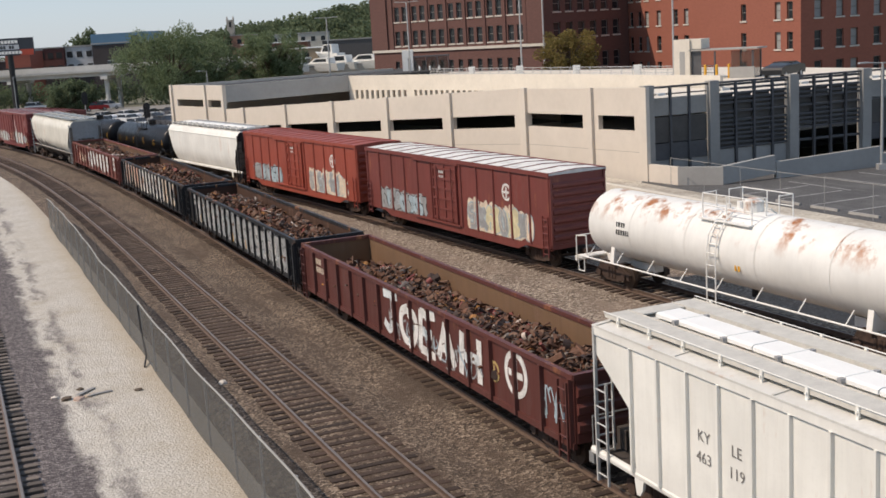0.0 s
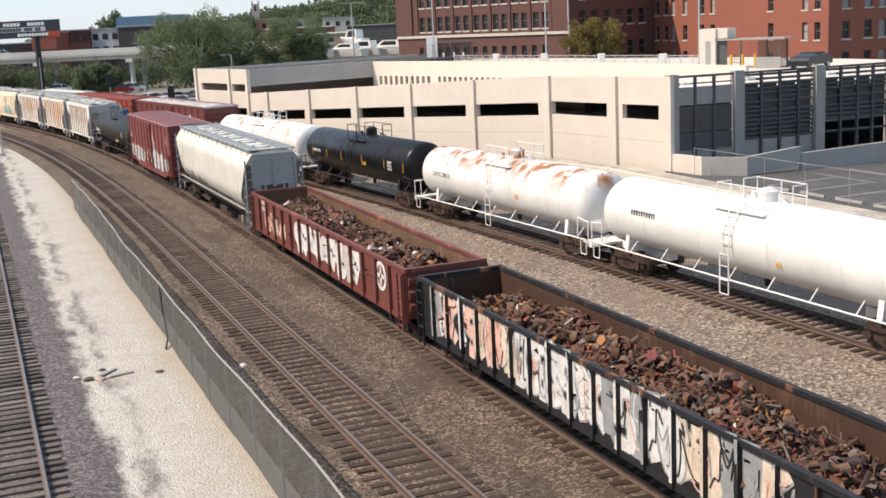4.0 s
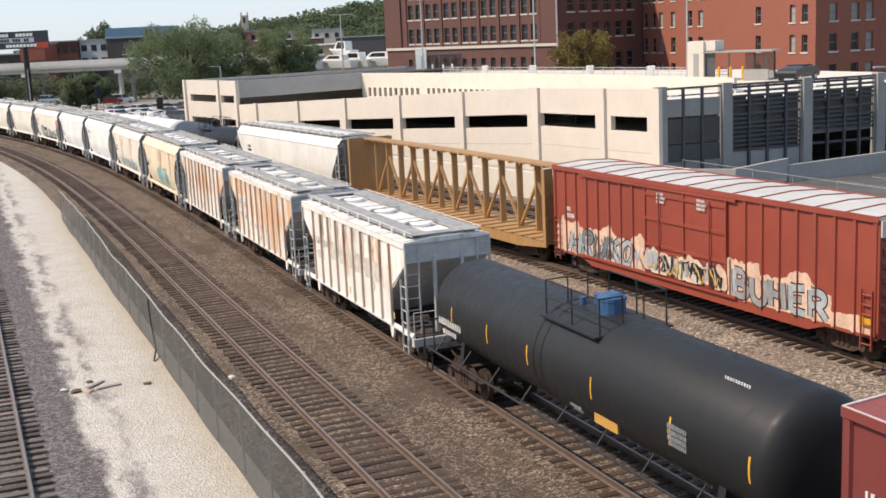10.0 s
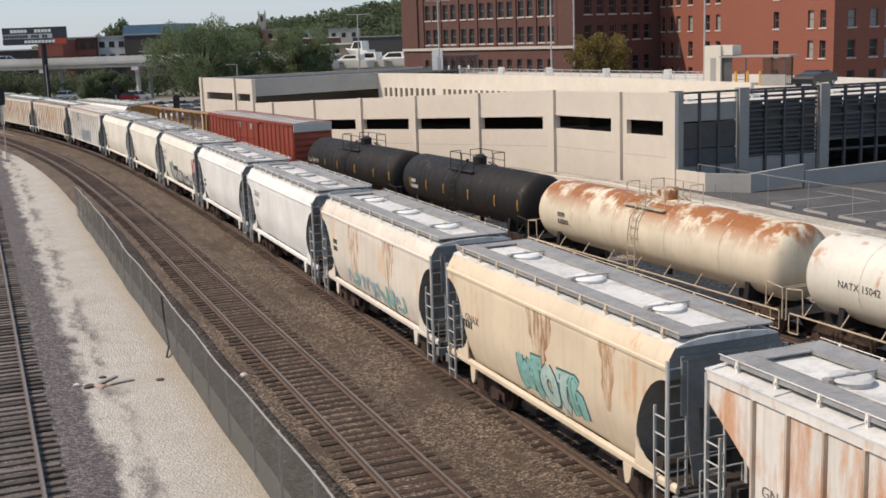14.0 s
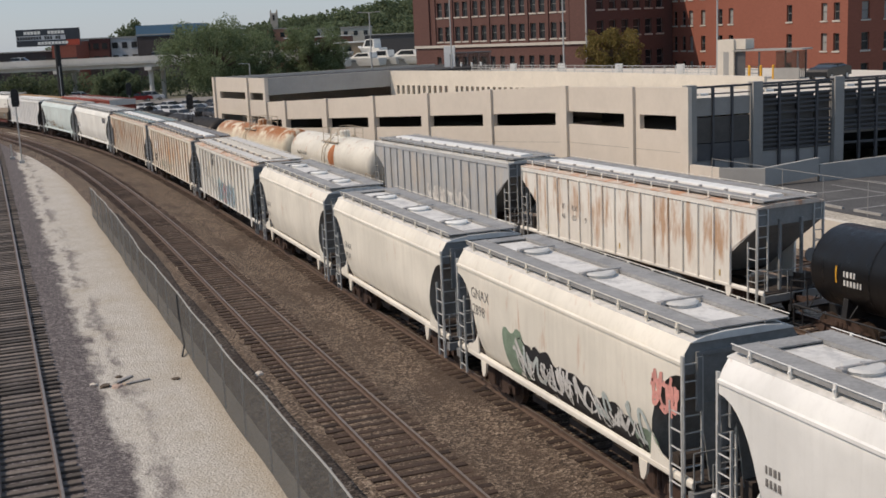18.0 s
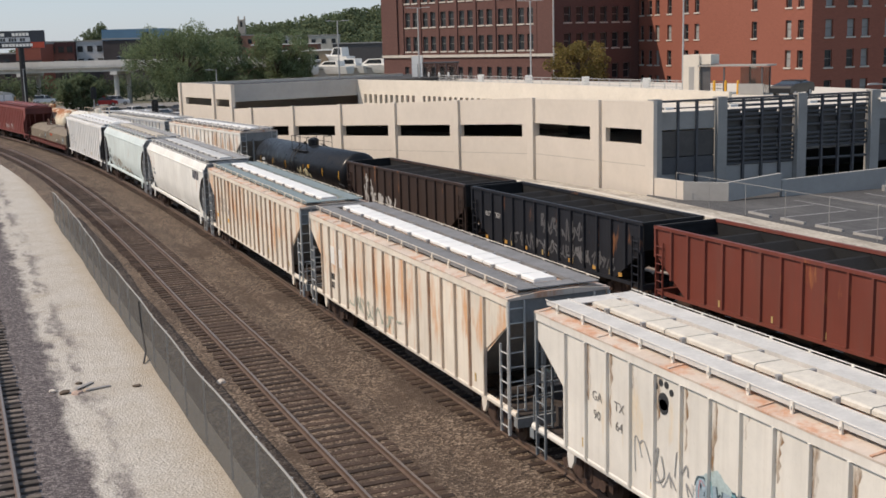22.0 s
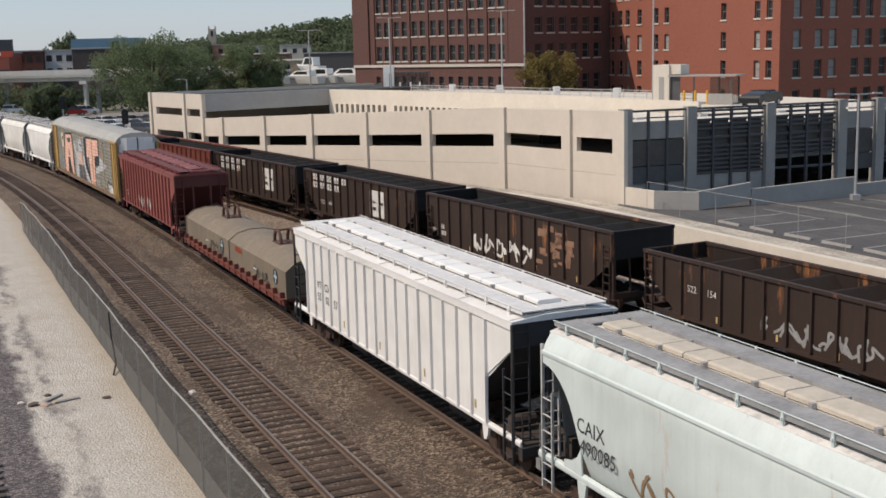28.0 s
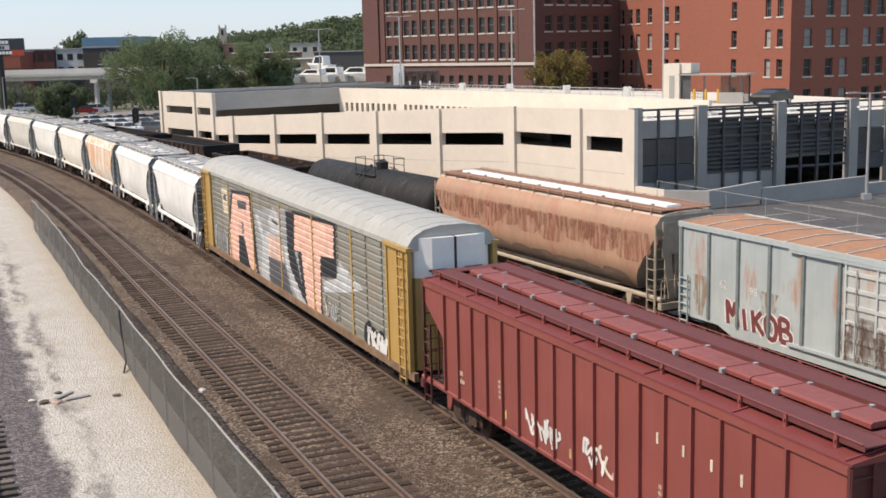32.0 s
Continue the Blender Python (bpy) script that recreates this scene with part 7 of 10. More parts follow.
scrawl(c, -1.466, -7.2, -5.6, 1.05, 1.9, [S_PALEGREY, S_CREAM], None, 92, 0.06, 0.5)
scrawl(c, -1.466, 9.4, 12.0, 1.1, 2.6, [S_PALEGREY, S_SILVER], None, 94, 0.10, 0.6)
scrawl(c, -1.466, -12.2, -10.2, 0.98, 1.75, [S_WHITE], S_BLACK, 93, 0.12, 0.5, cloud=S_BLACK)
TAILS = [(P_PALE, "pale grey"), (P_WHITE, "white"), (P_TAN, "tan rust-streaked"), (P_CREAM, "cream"), (P_WHITE, "white"), (P_CREAM2, "dull cream"), (P_PALE, "pale grey"), (P_CREAM, "cream")]
for i, (pm_, col_) in enumerate(TAILS):
    a = 949.3 + 13.65 * i
    near(a, a + 12.2, smooth_hopper, pm_, P_ROOF, 3, HG, "short smooth covered hopper, " + col_)

# ---- the train on the farther line
far(590.0, 607.0, boxcar, P_BOXBROWN, P_BOXBROWN, "plain red-brown boxcar far along the train")
far(573.2, 588.0, tank_car, P_BLACKTANK, M_BLACK, "plain black tank car with yellow stripes", dash=M_YELLOW)
far(556.6, 571.4, tank_car, P_BLACKTANK, M_BLACK, "plain black tank car with yellow stripes", dash=M_YELLOW)
far(538.2, 554.8, smooth_hopper, P_WHITE, P_ROOF, "trough", HW, "white smooth covered hopper", bow=1.0, endm=M_BLACK)
for a, b, pm_, lab, sd in ((517.1, 536.6, P_BOXORANGE, "bright red-brown boxcar with pale and blue graffiti", 101), (495.6, 515.4, P_BOXBROWN, "brown boxcar with grey and yellow graffiti", 102)):
    c = far(a, b, boxcar, pm_, P_ROOF if sd == 102 else pm_, lab, zt=4.4)
    scrawl(c, -1.512, 2.6, 8.2, 1.12, 2.2, [S_SILVER, S_SKY], S_BLACK, sd, 0.2, 0.62, cloud=S_SILVER)
    scrawl(c, -1.512, -8.2, -2.4, 1.12, 2.5, [S_CREAM, S_YEL, S_SILVER], S_SKY, sd + 10, 0.2, 0.66, cloud=S_CREAM)
    bars(c, -1.58, 0.6, 3.7, [5, 5], S_WHITE, 0.18)
    disc(c, -1.515, -6.2, 3.3, 0.42, S_WHITE, pm_)
TS = tank_surf()
c = far(475.0, 493.2, tank_car, paint((0.76, 0.75, 0.71), 0.0, 0.15, 0.5, 0.3), M_WHITE, "white tank car with rust patches on top")
bars(c, 0, 6.4, 2.7, [4, 6], M_DARKMARK, 0.26, 0.1, surf=TS)
bars(c, 0, -0.9, 2.0, [2], M_YELLOW, 0.3, surf=TS)
c = far(457.0, 474.0, tank_car, P_BLACKTANK, M_BLACK, "glossy black tank car with yellow stripes", dash=M_YELLOW)
bars(c, 0, 6.6, 2.5, [10], S_WHITE, 0.24, surf=TS)
bars(c, 0, -1.8, 2.2, [3], M_YELLOW, 0.3, surf=TS)
bars(c, 0, -5.5, 2.6, [5, 5, 5], S_WHITE, 0.2, 0.04, surf=TS)
c = far(438.4, 455.9, tank_car, P_WHITETANK, M_WHITE, "white tank car with rust patches on top")
lettering(c, "GATX 208123", 0.34, -1.432, 5.6, 2.5, M_DARKMARK)
bars(c, 0, -2.4, 2.2, [2], M_YELLOW, 0.3, surf=TS)
c = far(419.4, 437.6, tank_car, P_WHITETANK2, M_WHITE, "clean white tank car with white handrails")
bars(c, 0, 6.4, 2.7, [10], M_DARKMARK, 0.28, surf=TS)
bars(c, 0, -2.4, 2.0, [2], M_YELLOW, 0.26, surf=TS)
c = far(401.9, 418.9, tank_car, P_BLACKTANK, M_BLACK, "glossy black tank car with yellow stripes", dash=M_YELLOW)
bars(c, 0, 6.4, 2.5, [9], S_WHITE, 0.26, surf=TS)
bars(c, 0, -1.9, 2.2, [3], M_YELLOW, 0.3, surf=TS)
bars(c, 0, -5.0, 2.6, [5, 5, 5], S_SILVER, 0.2, 0.04, surf=TS)
c = far(381.8, 401.0, smooth_hopper, P_WHITE, P_ROOF, "trough", HG, "long white smooth covered hopper", bow=1.0, cut=1.8, zt=4.4, sillm=P_WHITE)
bars(c, 0, 7.4, 2.9, [5, 6], M_DARKMARK, 0.22, surf=SURF)
scrawl(c, 0, -7.0, 5.0, 1.5, 1.95, [spray((0.40, 0.39, 0.37))], None, 111, 0.045, 0.5, surf=SURF)
far(357.2, 380.2, centerbeam, P_BEAM, "ochre centre-beam flat car, empty, with end bulkheads")
c = far(337.2, 356.1, boxcar, P_BOXORANGE, P_SILVER, "tall red boxcar with silver roof and long graffiti", zt=4.75, double=True, ribs=22)
for sy in (-1, 1):
    part("end_cap", MB().box(-1.5, 1.5, -0.06, 0.06, 4.22, 4.74).mesh("end_cap", [P_SILVER]), c, "silver band across the top of the end", pose(0, sy * 9.62, 0))
RR = (lambda h: ([-h + 0.1 + i * (2 * h - 0.2) / 22 for i in range(23)], 0.06, -1.5715))((356.1 - 337.2) / 2 + 0.10)
PEACH, ICE, SLATE = spray((0.66, 0.46, 0.34)), spray((0.36, 0.40, 0.42)), spray((0.16, 0.18, 0.20))
glow_ = Spray(-1.502, [PEACH], None, RR, 1.03, 2.75)
for k in range(44):
    y = 9.1 - 0.42 * k
    if abs(y) > 2.3:
        top_ = 2.3 + 0.22 * math.sin(k * 0.9) + 0.10 * math.sin(k * 2.3) - max(0.0, -y - 6.6) * 0.42
        glow_.blob(y, (0.95 + top_) / 2, 0.42, (top_ - 0.9) / 2, 0, k, 0.002 + 0.0004 * (k % 3), 0)
glow_.done(c, "peach sprayed ground of the graffiti")
tag_word(c, "BUHER", -1.504, -2.75, 1.02, 2.2, 0.96, [ICE, S_SILVER, ICE], S_BLACK, 0.24, 0.05, ribs=RR, seed=112, lean=-0.05)
tag_word(c, "HRUKO", -1.504, 8.3, 1.02, 2.2, 1.0, [ICE, S_SKY, SLATE], S_BLACK, 0.22, 0.055, ribs=RR, seed=118, lean=0.25)
scrawl(c, -1.508, 2.6, 8.3, 1.05, 2.0, [SLATE, ICE, S_BLACK], None, 113, 0.06, 0.5, ribs=RR)
glow_ = Spray(-1.622, [PEACH, spray((0.60, 0.55, 0.46))], None, None, 1.2, 2.4)
for k in range(11):
    glow_.blob(2.2 - 0.44 * k, 1.65, 0.36, 0.42 + 0.12 * math.sin(k * 1.3), 0, k, 0.002 + 0.0004 * (k % 3), k % 2)
glow_.done(c, "peach sprayed ground on the doors")
scrawl(c, -1.628, -2.3, 2.3, 1.2, 2.1, [ICE, S_BLACK, SLATE, S_BLACK], None, 114, 0.09, 0.45)
scrawl(c, -1.632, -2.3, 2.3, 1.2, 2.1, [S_BLACK, spray((0.55, 0.36, 0.08)), S_SILVER], None, 115, 0.05, 0.5)
for y in (1.65, -0.85):
    bars(c, -1.622, y, 4.35, [6, 7, 6], S_WHITE, 0.13, 0.05)
part("marking", MB().box(-1.512, -1.502, -9.3, -8.8, 1.3, 1.62).mesh("marking", [M_YELLOW]), c, "yellow patch")
bars(c, -1.512, 8.6, 2.9, [3, 5], S_WHITE, 0.24)
P_SOOTTANK = paint((0.020, 0.018, 0.017), 0.12, 0.4, 0.6, 0, (0.07, 0.045, 0.03))
c = far(320.4, 335.3, tank_car, P_SOOTTANK, M_BLACK, "sooty black tank car with white number", dash=M_YELLOW)
lettering(c, "TILX 201734", 0.36, -1.43, 5.7, 2.4, S_WHITE)
bars(c, 0, 5.5, 2.1, [12], S_WHITE, 0.1, surf=TS)
c = far(304.9, 319.8, tank_car, P_SOOTTANK, M_BLACK, "sooty black tank car with white number", dash=M_YELLOW)
bars(c, 0, 5.6, 2.5, [4, 6], S_WHITE, 0.26, surf=TS)
c = far(286.8, 304.2, tank_car, P_RUSTTANK, plain("rusty_rail_paint", (0.46, 0.38, 0.28), 0.7, 0, 0.3), "cream tank car, its top heavily rusted", straps=True)
bars(c, 0, 6.3, 2.5, [4, 6], M_DARKMARK, 0.26, surf=TS)
c = far(270.8, 286.1, tank_car, P_CREAMTANK, plain("rusty_rail_paint", (0.46, 0.38, 0.28), 0.7, 0, 0.3), "off-white tank car with one rust stain")
lettering(c, "NATX 15042", 0.34, -1.43, 4.6, 2.45, M_DARKMARK)
blotch = MB()
for k in range(10):
    z0_, z1_ = 1.75 + k * 0.17, 1.75 + (k + 1) * 0.17
    w0, w1 = (0.55 * math.sin(math.pi * (0.08 + 0.84 * q / 10)) ** 0.7 for q in (k, k + 1))
    blotch.add([(TS(z0_), -0.9 - w0, z0_), (TS(z0_), -0.9 + w0, z0_), (TS(z1_), -0.9 + w1, z1_), (TS(z1_), -0.9 - w1, z1_)], [(0, 1, 2, 3)])
part("rust_stain", blotch.mesh("rust_stain", [plain("rust_stain", (0.40, 0.15, 0.06), 0.85, 0, 0.4, 1.5)]), c)
c = far(252.3, 269.7, ribbed_hopper, P_GREY, P_ROOFW, "trough", HW, "grey ribbed covered hopper with white graffiti letters", ribs=16)
scrawl(c, -1.512, -4.0, 1.0, 1.4, 2.4, [S_WHITE], None, 121, 0.20, 0.9)
c = far(233.4, 251.1, ribbed_hopper, paint((0.84, 0.81, 0.74), 0.42, 0.3, 0.6, 0, (0.30, 0.15, 0.06)), P_ROOFRUST, "trough", HW, "ribbed white covered hopper with heavy rust streaks", ribs=16)
panel_words(c, 233.4, 251.1, 16, [(2.6, ["IF", "RX"]), (2.15, ["46", "05", "9"])], M_MARKGREY, 2, 0.36)
c = far(214.6, 231.4, tank_car, P_BLACKTANK, M_BLACK, "matt black tank car with yellow marks", dash=M_YELLOW)
bars(c, 0, 6.2, 2.5, [4, 6], S_WHITE, 0.24, surf=TS)
scrawl(c, 0, -3.2, -0.6, 1.9, 2.6, [S_YEL], None, 131, 0.06, 0.7, surf=TS)
bars(c, 0, -2.4, 2.6, [2], M_YELLOW, 0.3, surf=TS)
P_LOWIN = paint((0.026, 0.018, 0.015), 0.2, 0.3, 0.9)
COALS = [(198.6, 213.6, P_COALBROWN, "dark brown open coal hopper with white graffiti"), (183.4, 197.6, P_COALBLACK, "black open coal hopper with pale scrawls"),
         (168.1, 182.3, P_COALRED, "red open coal hopper"), (151.8, 167.0, P_COALRED, "red open coal hopper with white number"),
         (135.5, 150.8, P_COALBROWN, "dark brown open coal hopper with white letters and emblem"), (118.9, 133.9, P_COALBROWN, "dark brown open coal hopper with white letters and emblem"),
         (101.4, 117.4, P_COALBROWN, "dark brown open coal hopper with rusty patches"), (83.8, 99.1, P_COALBROWN, "dark brown open hopper, low and empty")]
for i, (a, b, pm_, lab) in enumerate(COALS):
    c = far(a, b, coal_hopper, pm_, P_COALIN if i < 7 else P_LOWIN, lab, zt=3.6 if i < 7 else 3.2)
    X = -1.494
    if i == 0:
        scrawl(c, X, 0.8, 4.9, 1.3, 2.1, [spray((0.42, 0.41, 0.39))], None, 141, 0.13, 0.6)
        scrawl(c, X, 3.9, 5.2, 1.3, 3.1, [spray((0.42, 0.41, 0.39))], None, 147, 0.10, 0.5)
    if i == 1:
        scrawl(c, X, -5.6, 3.4, 1.2, 2.0, [spray((0.14, 0.14, 0.145)), spray((0.09, 0.09, 0.095))], None, 142, 0.07, 0.55)
        scrawl(c, X - 0.004, -3.0, 0.5, 2.0, 3.1, [spray((0.10, 0.10, 0.105))], None, 146, 0.08, 0.6)
        for k in range(7):
            part("marking", MB().box(X - 0.012, X, 5.6 - 1.9 * k, 5.85 - 1.9 * k, 1.15, 1.32).mesh("marking", [plain("orange_stencil", (0.50, 0.27, 0.06), 0.7)]), c, "small orange patch")
        rib_words(c, (b - a) / 2 + 0.1, 0.08, 15, [(2.3, ["617", "331"])], S_WHITE, X - 0.004, 1)
    if i == 3:
        rib_words(c, (b - a) / 2 + 0.1, 0.08, 15, [(2.05, ["957", "928"])], S_WHITE, X - 0.004, 2)
        bars(c, X, 5.0, 1.7, [4, 4, 3], S_SILVER, 0.1)
    if i in (4, 5):
        gap_ = (b - a + 0.2 - 0.16) / 14
        for z_, n_ in ((3.02, 5), (2.52, 4)):
            for k in range(n_):
                yk = (b - a) / 2 + 0.02 - (1 + k) * gap_
                blocks = MB()
                for q in (0.20, 0.56):
                    blocks.box(X - 0.012, X + 0.01, yk - gap_ * q - 0.26, yk - gap_ * q, z_, z_ + 0.36)
                    blocks.box(X - 0.014, X - 0.012, yk - gap_ * q - 0.17, yk - gap_ * q - 0.09, z_ + (0.0 if k % 2 else 0.12), z_ + (0.2 if k % 2 else 0.26), 1)
                part("marking", blocks.mesh("marking", [S_WHITE, pm_]), c, "pair of white blocks")
        if i == 5:
            rib_words(c, (b - a) / 2 + 0.1, 0.08, 15, [(1.6, ["532", "346"])], S_WHITE, X - 0.004, 2)
        em = MB()
        em.box(X - 0.012, X, -3.7, -1.9, 1.6, 3.1, 0)
        em.box(X - 0.016, X - 0.012, -2.7, -2.25, 1.95, 2.15, 1)
        em.prism([(-3.6, 2.3), (-3.6, 2.5), (-2.9, 2.4)], "x", X - 0.016, X - 0.012, 1)
        em.prism([(-2.75, 2.4), (-2.3, 2.55), (-2.3, 2.35)], "x", X - 0.016, X - 0.012, 1)
        part("emblem", em.mesh("emblem", [S_WHITE, pm_]), c, "white block emblem")
    if i == 6:
        scrawl(c, X, -2.2, 3.2, 1.2, 2.2, [S_WHITE], None, 144, 0.12, 0.8)
        em = MB()
        rr = random.Random(7)
        for _ in range(30):
            y, z = rr.uniform(-5.4, -2.8), rr.uniform(1.4, 3.1)
            em.box(X - 0.01, X, y, y + rr.uniform(0.2, 0.6), z, z + rr.uniform(0.1, 0.4))
        part("rust_patches", em.mesh("rust_patches", [plain("rust_patch", (0.27, 0.155, 0.10), 0.85, 0, 0.5, 2.0)]), c)
        bars(c, X, 6.6, 1.9, [2, 3], S_WHITE, 0.28)
    if i == 7:
        rib_words(c, (b - a) / 2 + 0.1, 0.08, 15, [(2.0, ["522", "154"])], S_WHITE, X - 0.004, 2)
        scrawl(c, X, -4.4, 1.2, 1.2, 2.0, [S_SILVER], None, 145, 0.09, 0.9)
c = far(64.2, 81.9, tank_car, paint((0.022, 0.021, 0.020), 0.2, 0.4, 0.6, 0, (0.05, 0.033, 0.025)), M_BLACK, "dusty dark grey tank car", dash=None)
bars(c, 0, 6.4, 2.5, [4, 6], S_WHITE, 0.22, surf=TS)
bars(c, 0, -5.2, 2.4, [5, 5, 5], S_SILVER, 0.18, 0.05, surf=TS)
c = far(44.8, 63.3, smooth_hopper, P_RUSTHOP, P_ROOFRUST, "trough", HW, "tan smooth covered hopper covered in brown rust", walkm=plain("rusty_walk", (0.26, 0.14, 0.09), 0.8, 0, 0.35), cut=1.8, bow=1.0, tuck=0.35, zt=4.4, fascia=False, deep=0.10, sillm=plain("tan_sill", (0.38, 0.32, 0.245), 0.7, 0, 0.2), endm=plain("tan_sill", (0.38, 0.32, 0.245), 0.7, 0, 0.2))
SURF6 = lambda z: -side_curve(z) - 0.004 + 0.35 * max(0.0, (2.3 - z) / 1.1) ** 1.5
for i in range(9):
    stain(c, 0, -7.6 + 1.9 * i, 2.5 + 0.13 * (i % 3), 3.72 - 0.08 * (i % 2), 4.2, SURF6, (0.29, 0.125, 0.08), 20 + i)
for i in range(8):
    grime_ = Spray(0, [plain("grey_brown_grime", (0.225, 0.165, 0.125), 0.85, 0, 0.35, 1.2)], SURF6, None, 1.27, 2.4)
    grime_.blob(-6.3 + 1.8 * i, 1.45, 1.15, 0.5, 0.2, i, 0.003 + 0.0005 * (i % 3), 0)
    part("grime", grime_.mb.mesh("grime", grime_.mats), c, "grey-brown grime along the lower side")
c = far(24.2, 43.2, boxcar, P_BOXGREY, P_BOXGREYROOF, "grey-blue boxcar with rusty roof and red graffiti", zt=4.35, doorm=paint((0.50, 0.52, 0.50), 0.3, 0.35), ribm=plain("weathered_rib", (0.16, 0.19, 0.19), 0.7, 0, 0.3), ribcol=plain("pale_seam", (0.55, 0.48, 0.42), 0.7, 0, 0.3))
rib_words(c, (43.2 - 24.2) / 2 + 0.1, 0.1, 13, [(2.35, ["62", "98"])], S_WHITE, -1.516, 1, 0.42)
tag_word(c, "MIKOB", -1.512, 6.9, 0.98, 1.95, 0.66, [S_MAROON], S_WHITE, 0.19, 0.06, seed=151, lean=-0.12)
for k in range(7):
    stain(c, -1.625 if k % 2 else -1.615, 1.1 - 0.37 * k, 1.15, 2.1 + 0.25 * (k % 3), 0.8, None, (0.10, 0.055, 0.035), 60 + k)
for k in range(5):
    stain(c, -1.503, 8.4 - 3.6 * k, 1.1, 2.6, 1.0, None, (0.30, 0.20, 0.12), 80 + k)


def motions():
    for ob, line, s0, go, reach in TRAIN:
        rows = []
        for k in range(0, 65):
            t = k * 0.5
            s = s0 + go(t)
            xa, ya, _ = on_line(line, s - reach)
            xb, yb, _ = on_line(line, s + reach)
            rows.append((t, pose((xa + xb) / 2, (ya + yb) / 2, 0, 0, 0, -math.degrees(math.atan2(xb - xa, yb - ya)))))
        walk(ob, rows)


# ---------------------------------------------------------------- ground and tracks
mb = MB()
mb.add([(-2500, -800, -0.55), (2500, -800, -0.55), (2500, 4000, -0.55), (-2500, 4000, -0.55)], [(0, 1, 2, 3)])
solid("ground", mb, [M_EARTH], "brown earth with sparse grass", "ground", kind="structure")


def service_mat():
    """Cinder on the yard side, pale limestone towards the fence, with a ragged edge and dark wheel marks."""
    m, nt, bs = shader("service_road")
    v = coords(nt, world_space=True)
    sep = nt.nodes.new("ShaderNodeSeparateXYZ")
    nt.links.new(v, sep.inputs[0])
    rag = noise_tex(nt, coords(nt, (1, 0.45, 1), world_space=True), 0.9, 7, 0.72)
    add = nt.nodes.new("ShaderNodeMath")
    add.operation = "MULTIPLY_ADD"
    add.inputs[1].default_value = 2.4
    nt.links.new(rag, add.inputs[0])
    nt.links.new(sep.outputs["X"], add.inputs[2])
    pale = ramp(nt, mulv(nt, add.outputs[0], 0.1), [(0.365, (0, 0, 0)), (0.405, (1, 1, 1))])
    mark = ramp(nt, mulv(nt, add.outputs[0], 0.1), [(0.425, (0, 0, 0)), (0.45, (0.8, 0.8, 0.8)), (0.475, (0.6, 0.6, 0.6)), (0.51, (0, 0, 0))])
    patchy = ramp(nt, noise_tex(nt, coords(nt, (1, 0.3, 1), world_space=True), 0.8, 6, 0.7), [(0.43, (0, 0, 0)), (0.55, (1, 1, 1))])
    def stones(scale, tones):
        vor = nt.nodes.new("ShaderNodeTexVoronoi")
        vor.inputs["Scale"].default_value = scale
        nt.links.new(v, vor.inputs["Vector"])
        sc = nt.nodes.new("ShaderNodeSeparateColor")
        nt.links.new(vor.outputs["Color"], sc.inputs[0])
        return ramp(nt, sc.outputs[0], [(i / (len(tones) - 1), t) for i, t in enumerate(tones)]), vor.outputs["Distance"]
    cin, cd = stones(14.0, [(0.05, 0.042, 0.042), (0.09, 0.075, 0.075), (0.13, 0.112, 0.11), (0.25, 0.22, 0.21)])
    lim, ld = stones(20.0, [(0.36, 0.334, 0.292), (0.43, 0.40, 0.352), (0.485, 0.455, 0.405), (0.58, 0.55, 0.50)])
    big = noise_tex(nt, v, 0.5, 6, 0.7)
    lim = mixc(nt, mulv(nt, ramp(nt, big, [(0.46, (0, 0, 0)), (0.68, (1, 1, 1))]), 0.55), lim, (0.37, 0.32, 0.25))
    lim = mixc(nt, mulv(nt, mark, patchy), lim, cin)
    edge = ramp(nt, mulv(nt, sep.outputs["X"], 0.1), [(0.50, (0, 0, 0)), (0.60, (1, 1, 1))])
    lim = mixc(nt, mulv(nt, edge, 0.6), lim, (0.36, 0.29, 0.20))
    nt.links.new(mixc(nt, pale, cin, lim), bs.inputs["Base Color"])
    bs.inputs["Roughness"].default_value = 0.95
    bump(nt, bs, cd, 0.8, 0.04)
    return m


solid("service_road", strip(YARD_LINE, 100, 660, [(-8, -0.52), (-3, -0.36), (-1.8, -0.27), (0, -0.24), (1.7, -0.27), (2.6, -0.34), (4.0, -0.30), (6.0, -0.32), (7.4, -0.45)], 4.0), [service_mat()], "dark cinder bed and pale limestone service road", "track bed", kind="structure")
solid("ballast_bed", strip(EMPTY_LINE, 16, 1090, [(-3.4, -0.45), (-2.2, -0.24), (0, -0.202), (1.5, -0.207), (2.6, -0.32), (3.6, -0.21), (5.2, -0.195), (7.2, -0.26), (9.0, -0.5)], 4.0), [M_BALLAST], "brown crushed stone ballast under two tracks", "track bed", kind="structure")
solid("far_ballast_bed", strip(FAR_LINE, 16, 1090, [(-6.5, -0.52), (-3.0, -0.34), (-1.7, -0.24), (0, -0.22), (1.7, -0.24), (4.0, -0.50)], 4.0), [M_BALLAST2], "light brown crushed stone ballast of the farther track", "track bed", kind="structure")

RAILPROF = [(-0.07, -0.17), (-0.07, -0.155), (-0.012, -0.13), (-0.012, -0.05), (-0.036, -0.035), (-0.036, 0.0), (0.036, 0.0), (0.036, -0.035), (0.012, -0.05), (0.012, -0.13), (0.07, -0.155), (0.07, -0.17)]
TIE = MB().prism([(-0.115, -0.35), (-0.115, -0.185), (-0.10, -0.17), (0.10, -0.17), (0.115, -0.185), (0.115, -0.35)], "x", -1.3, 1.3)


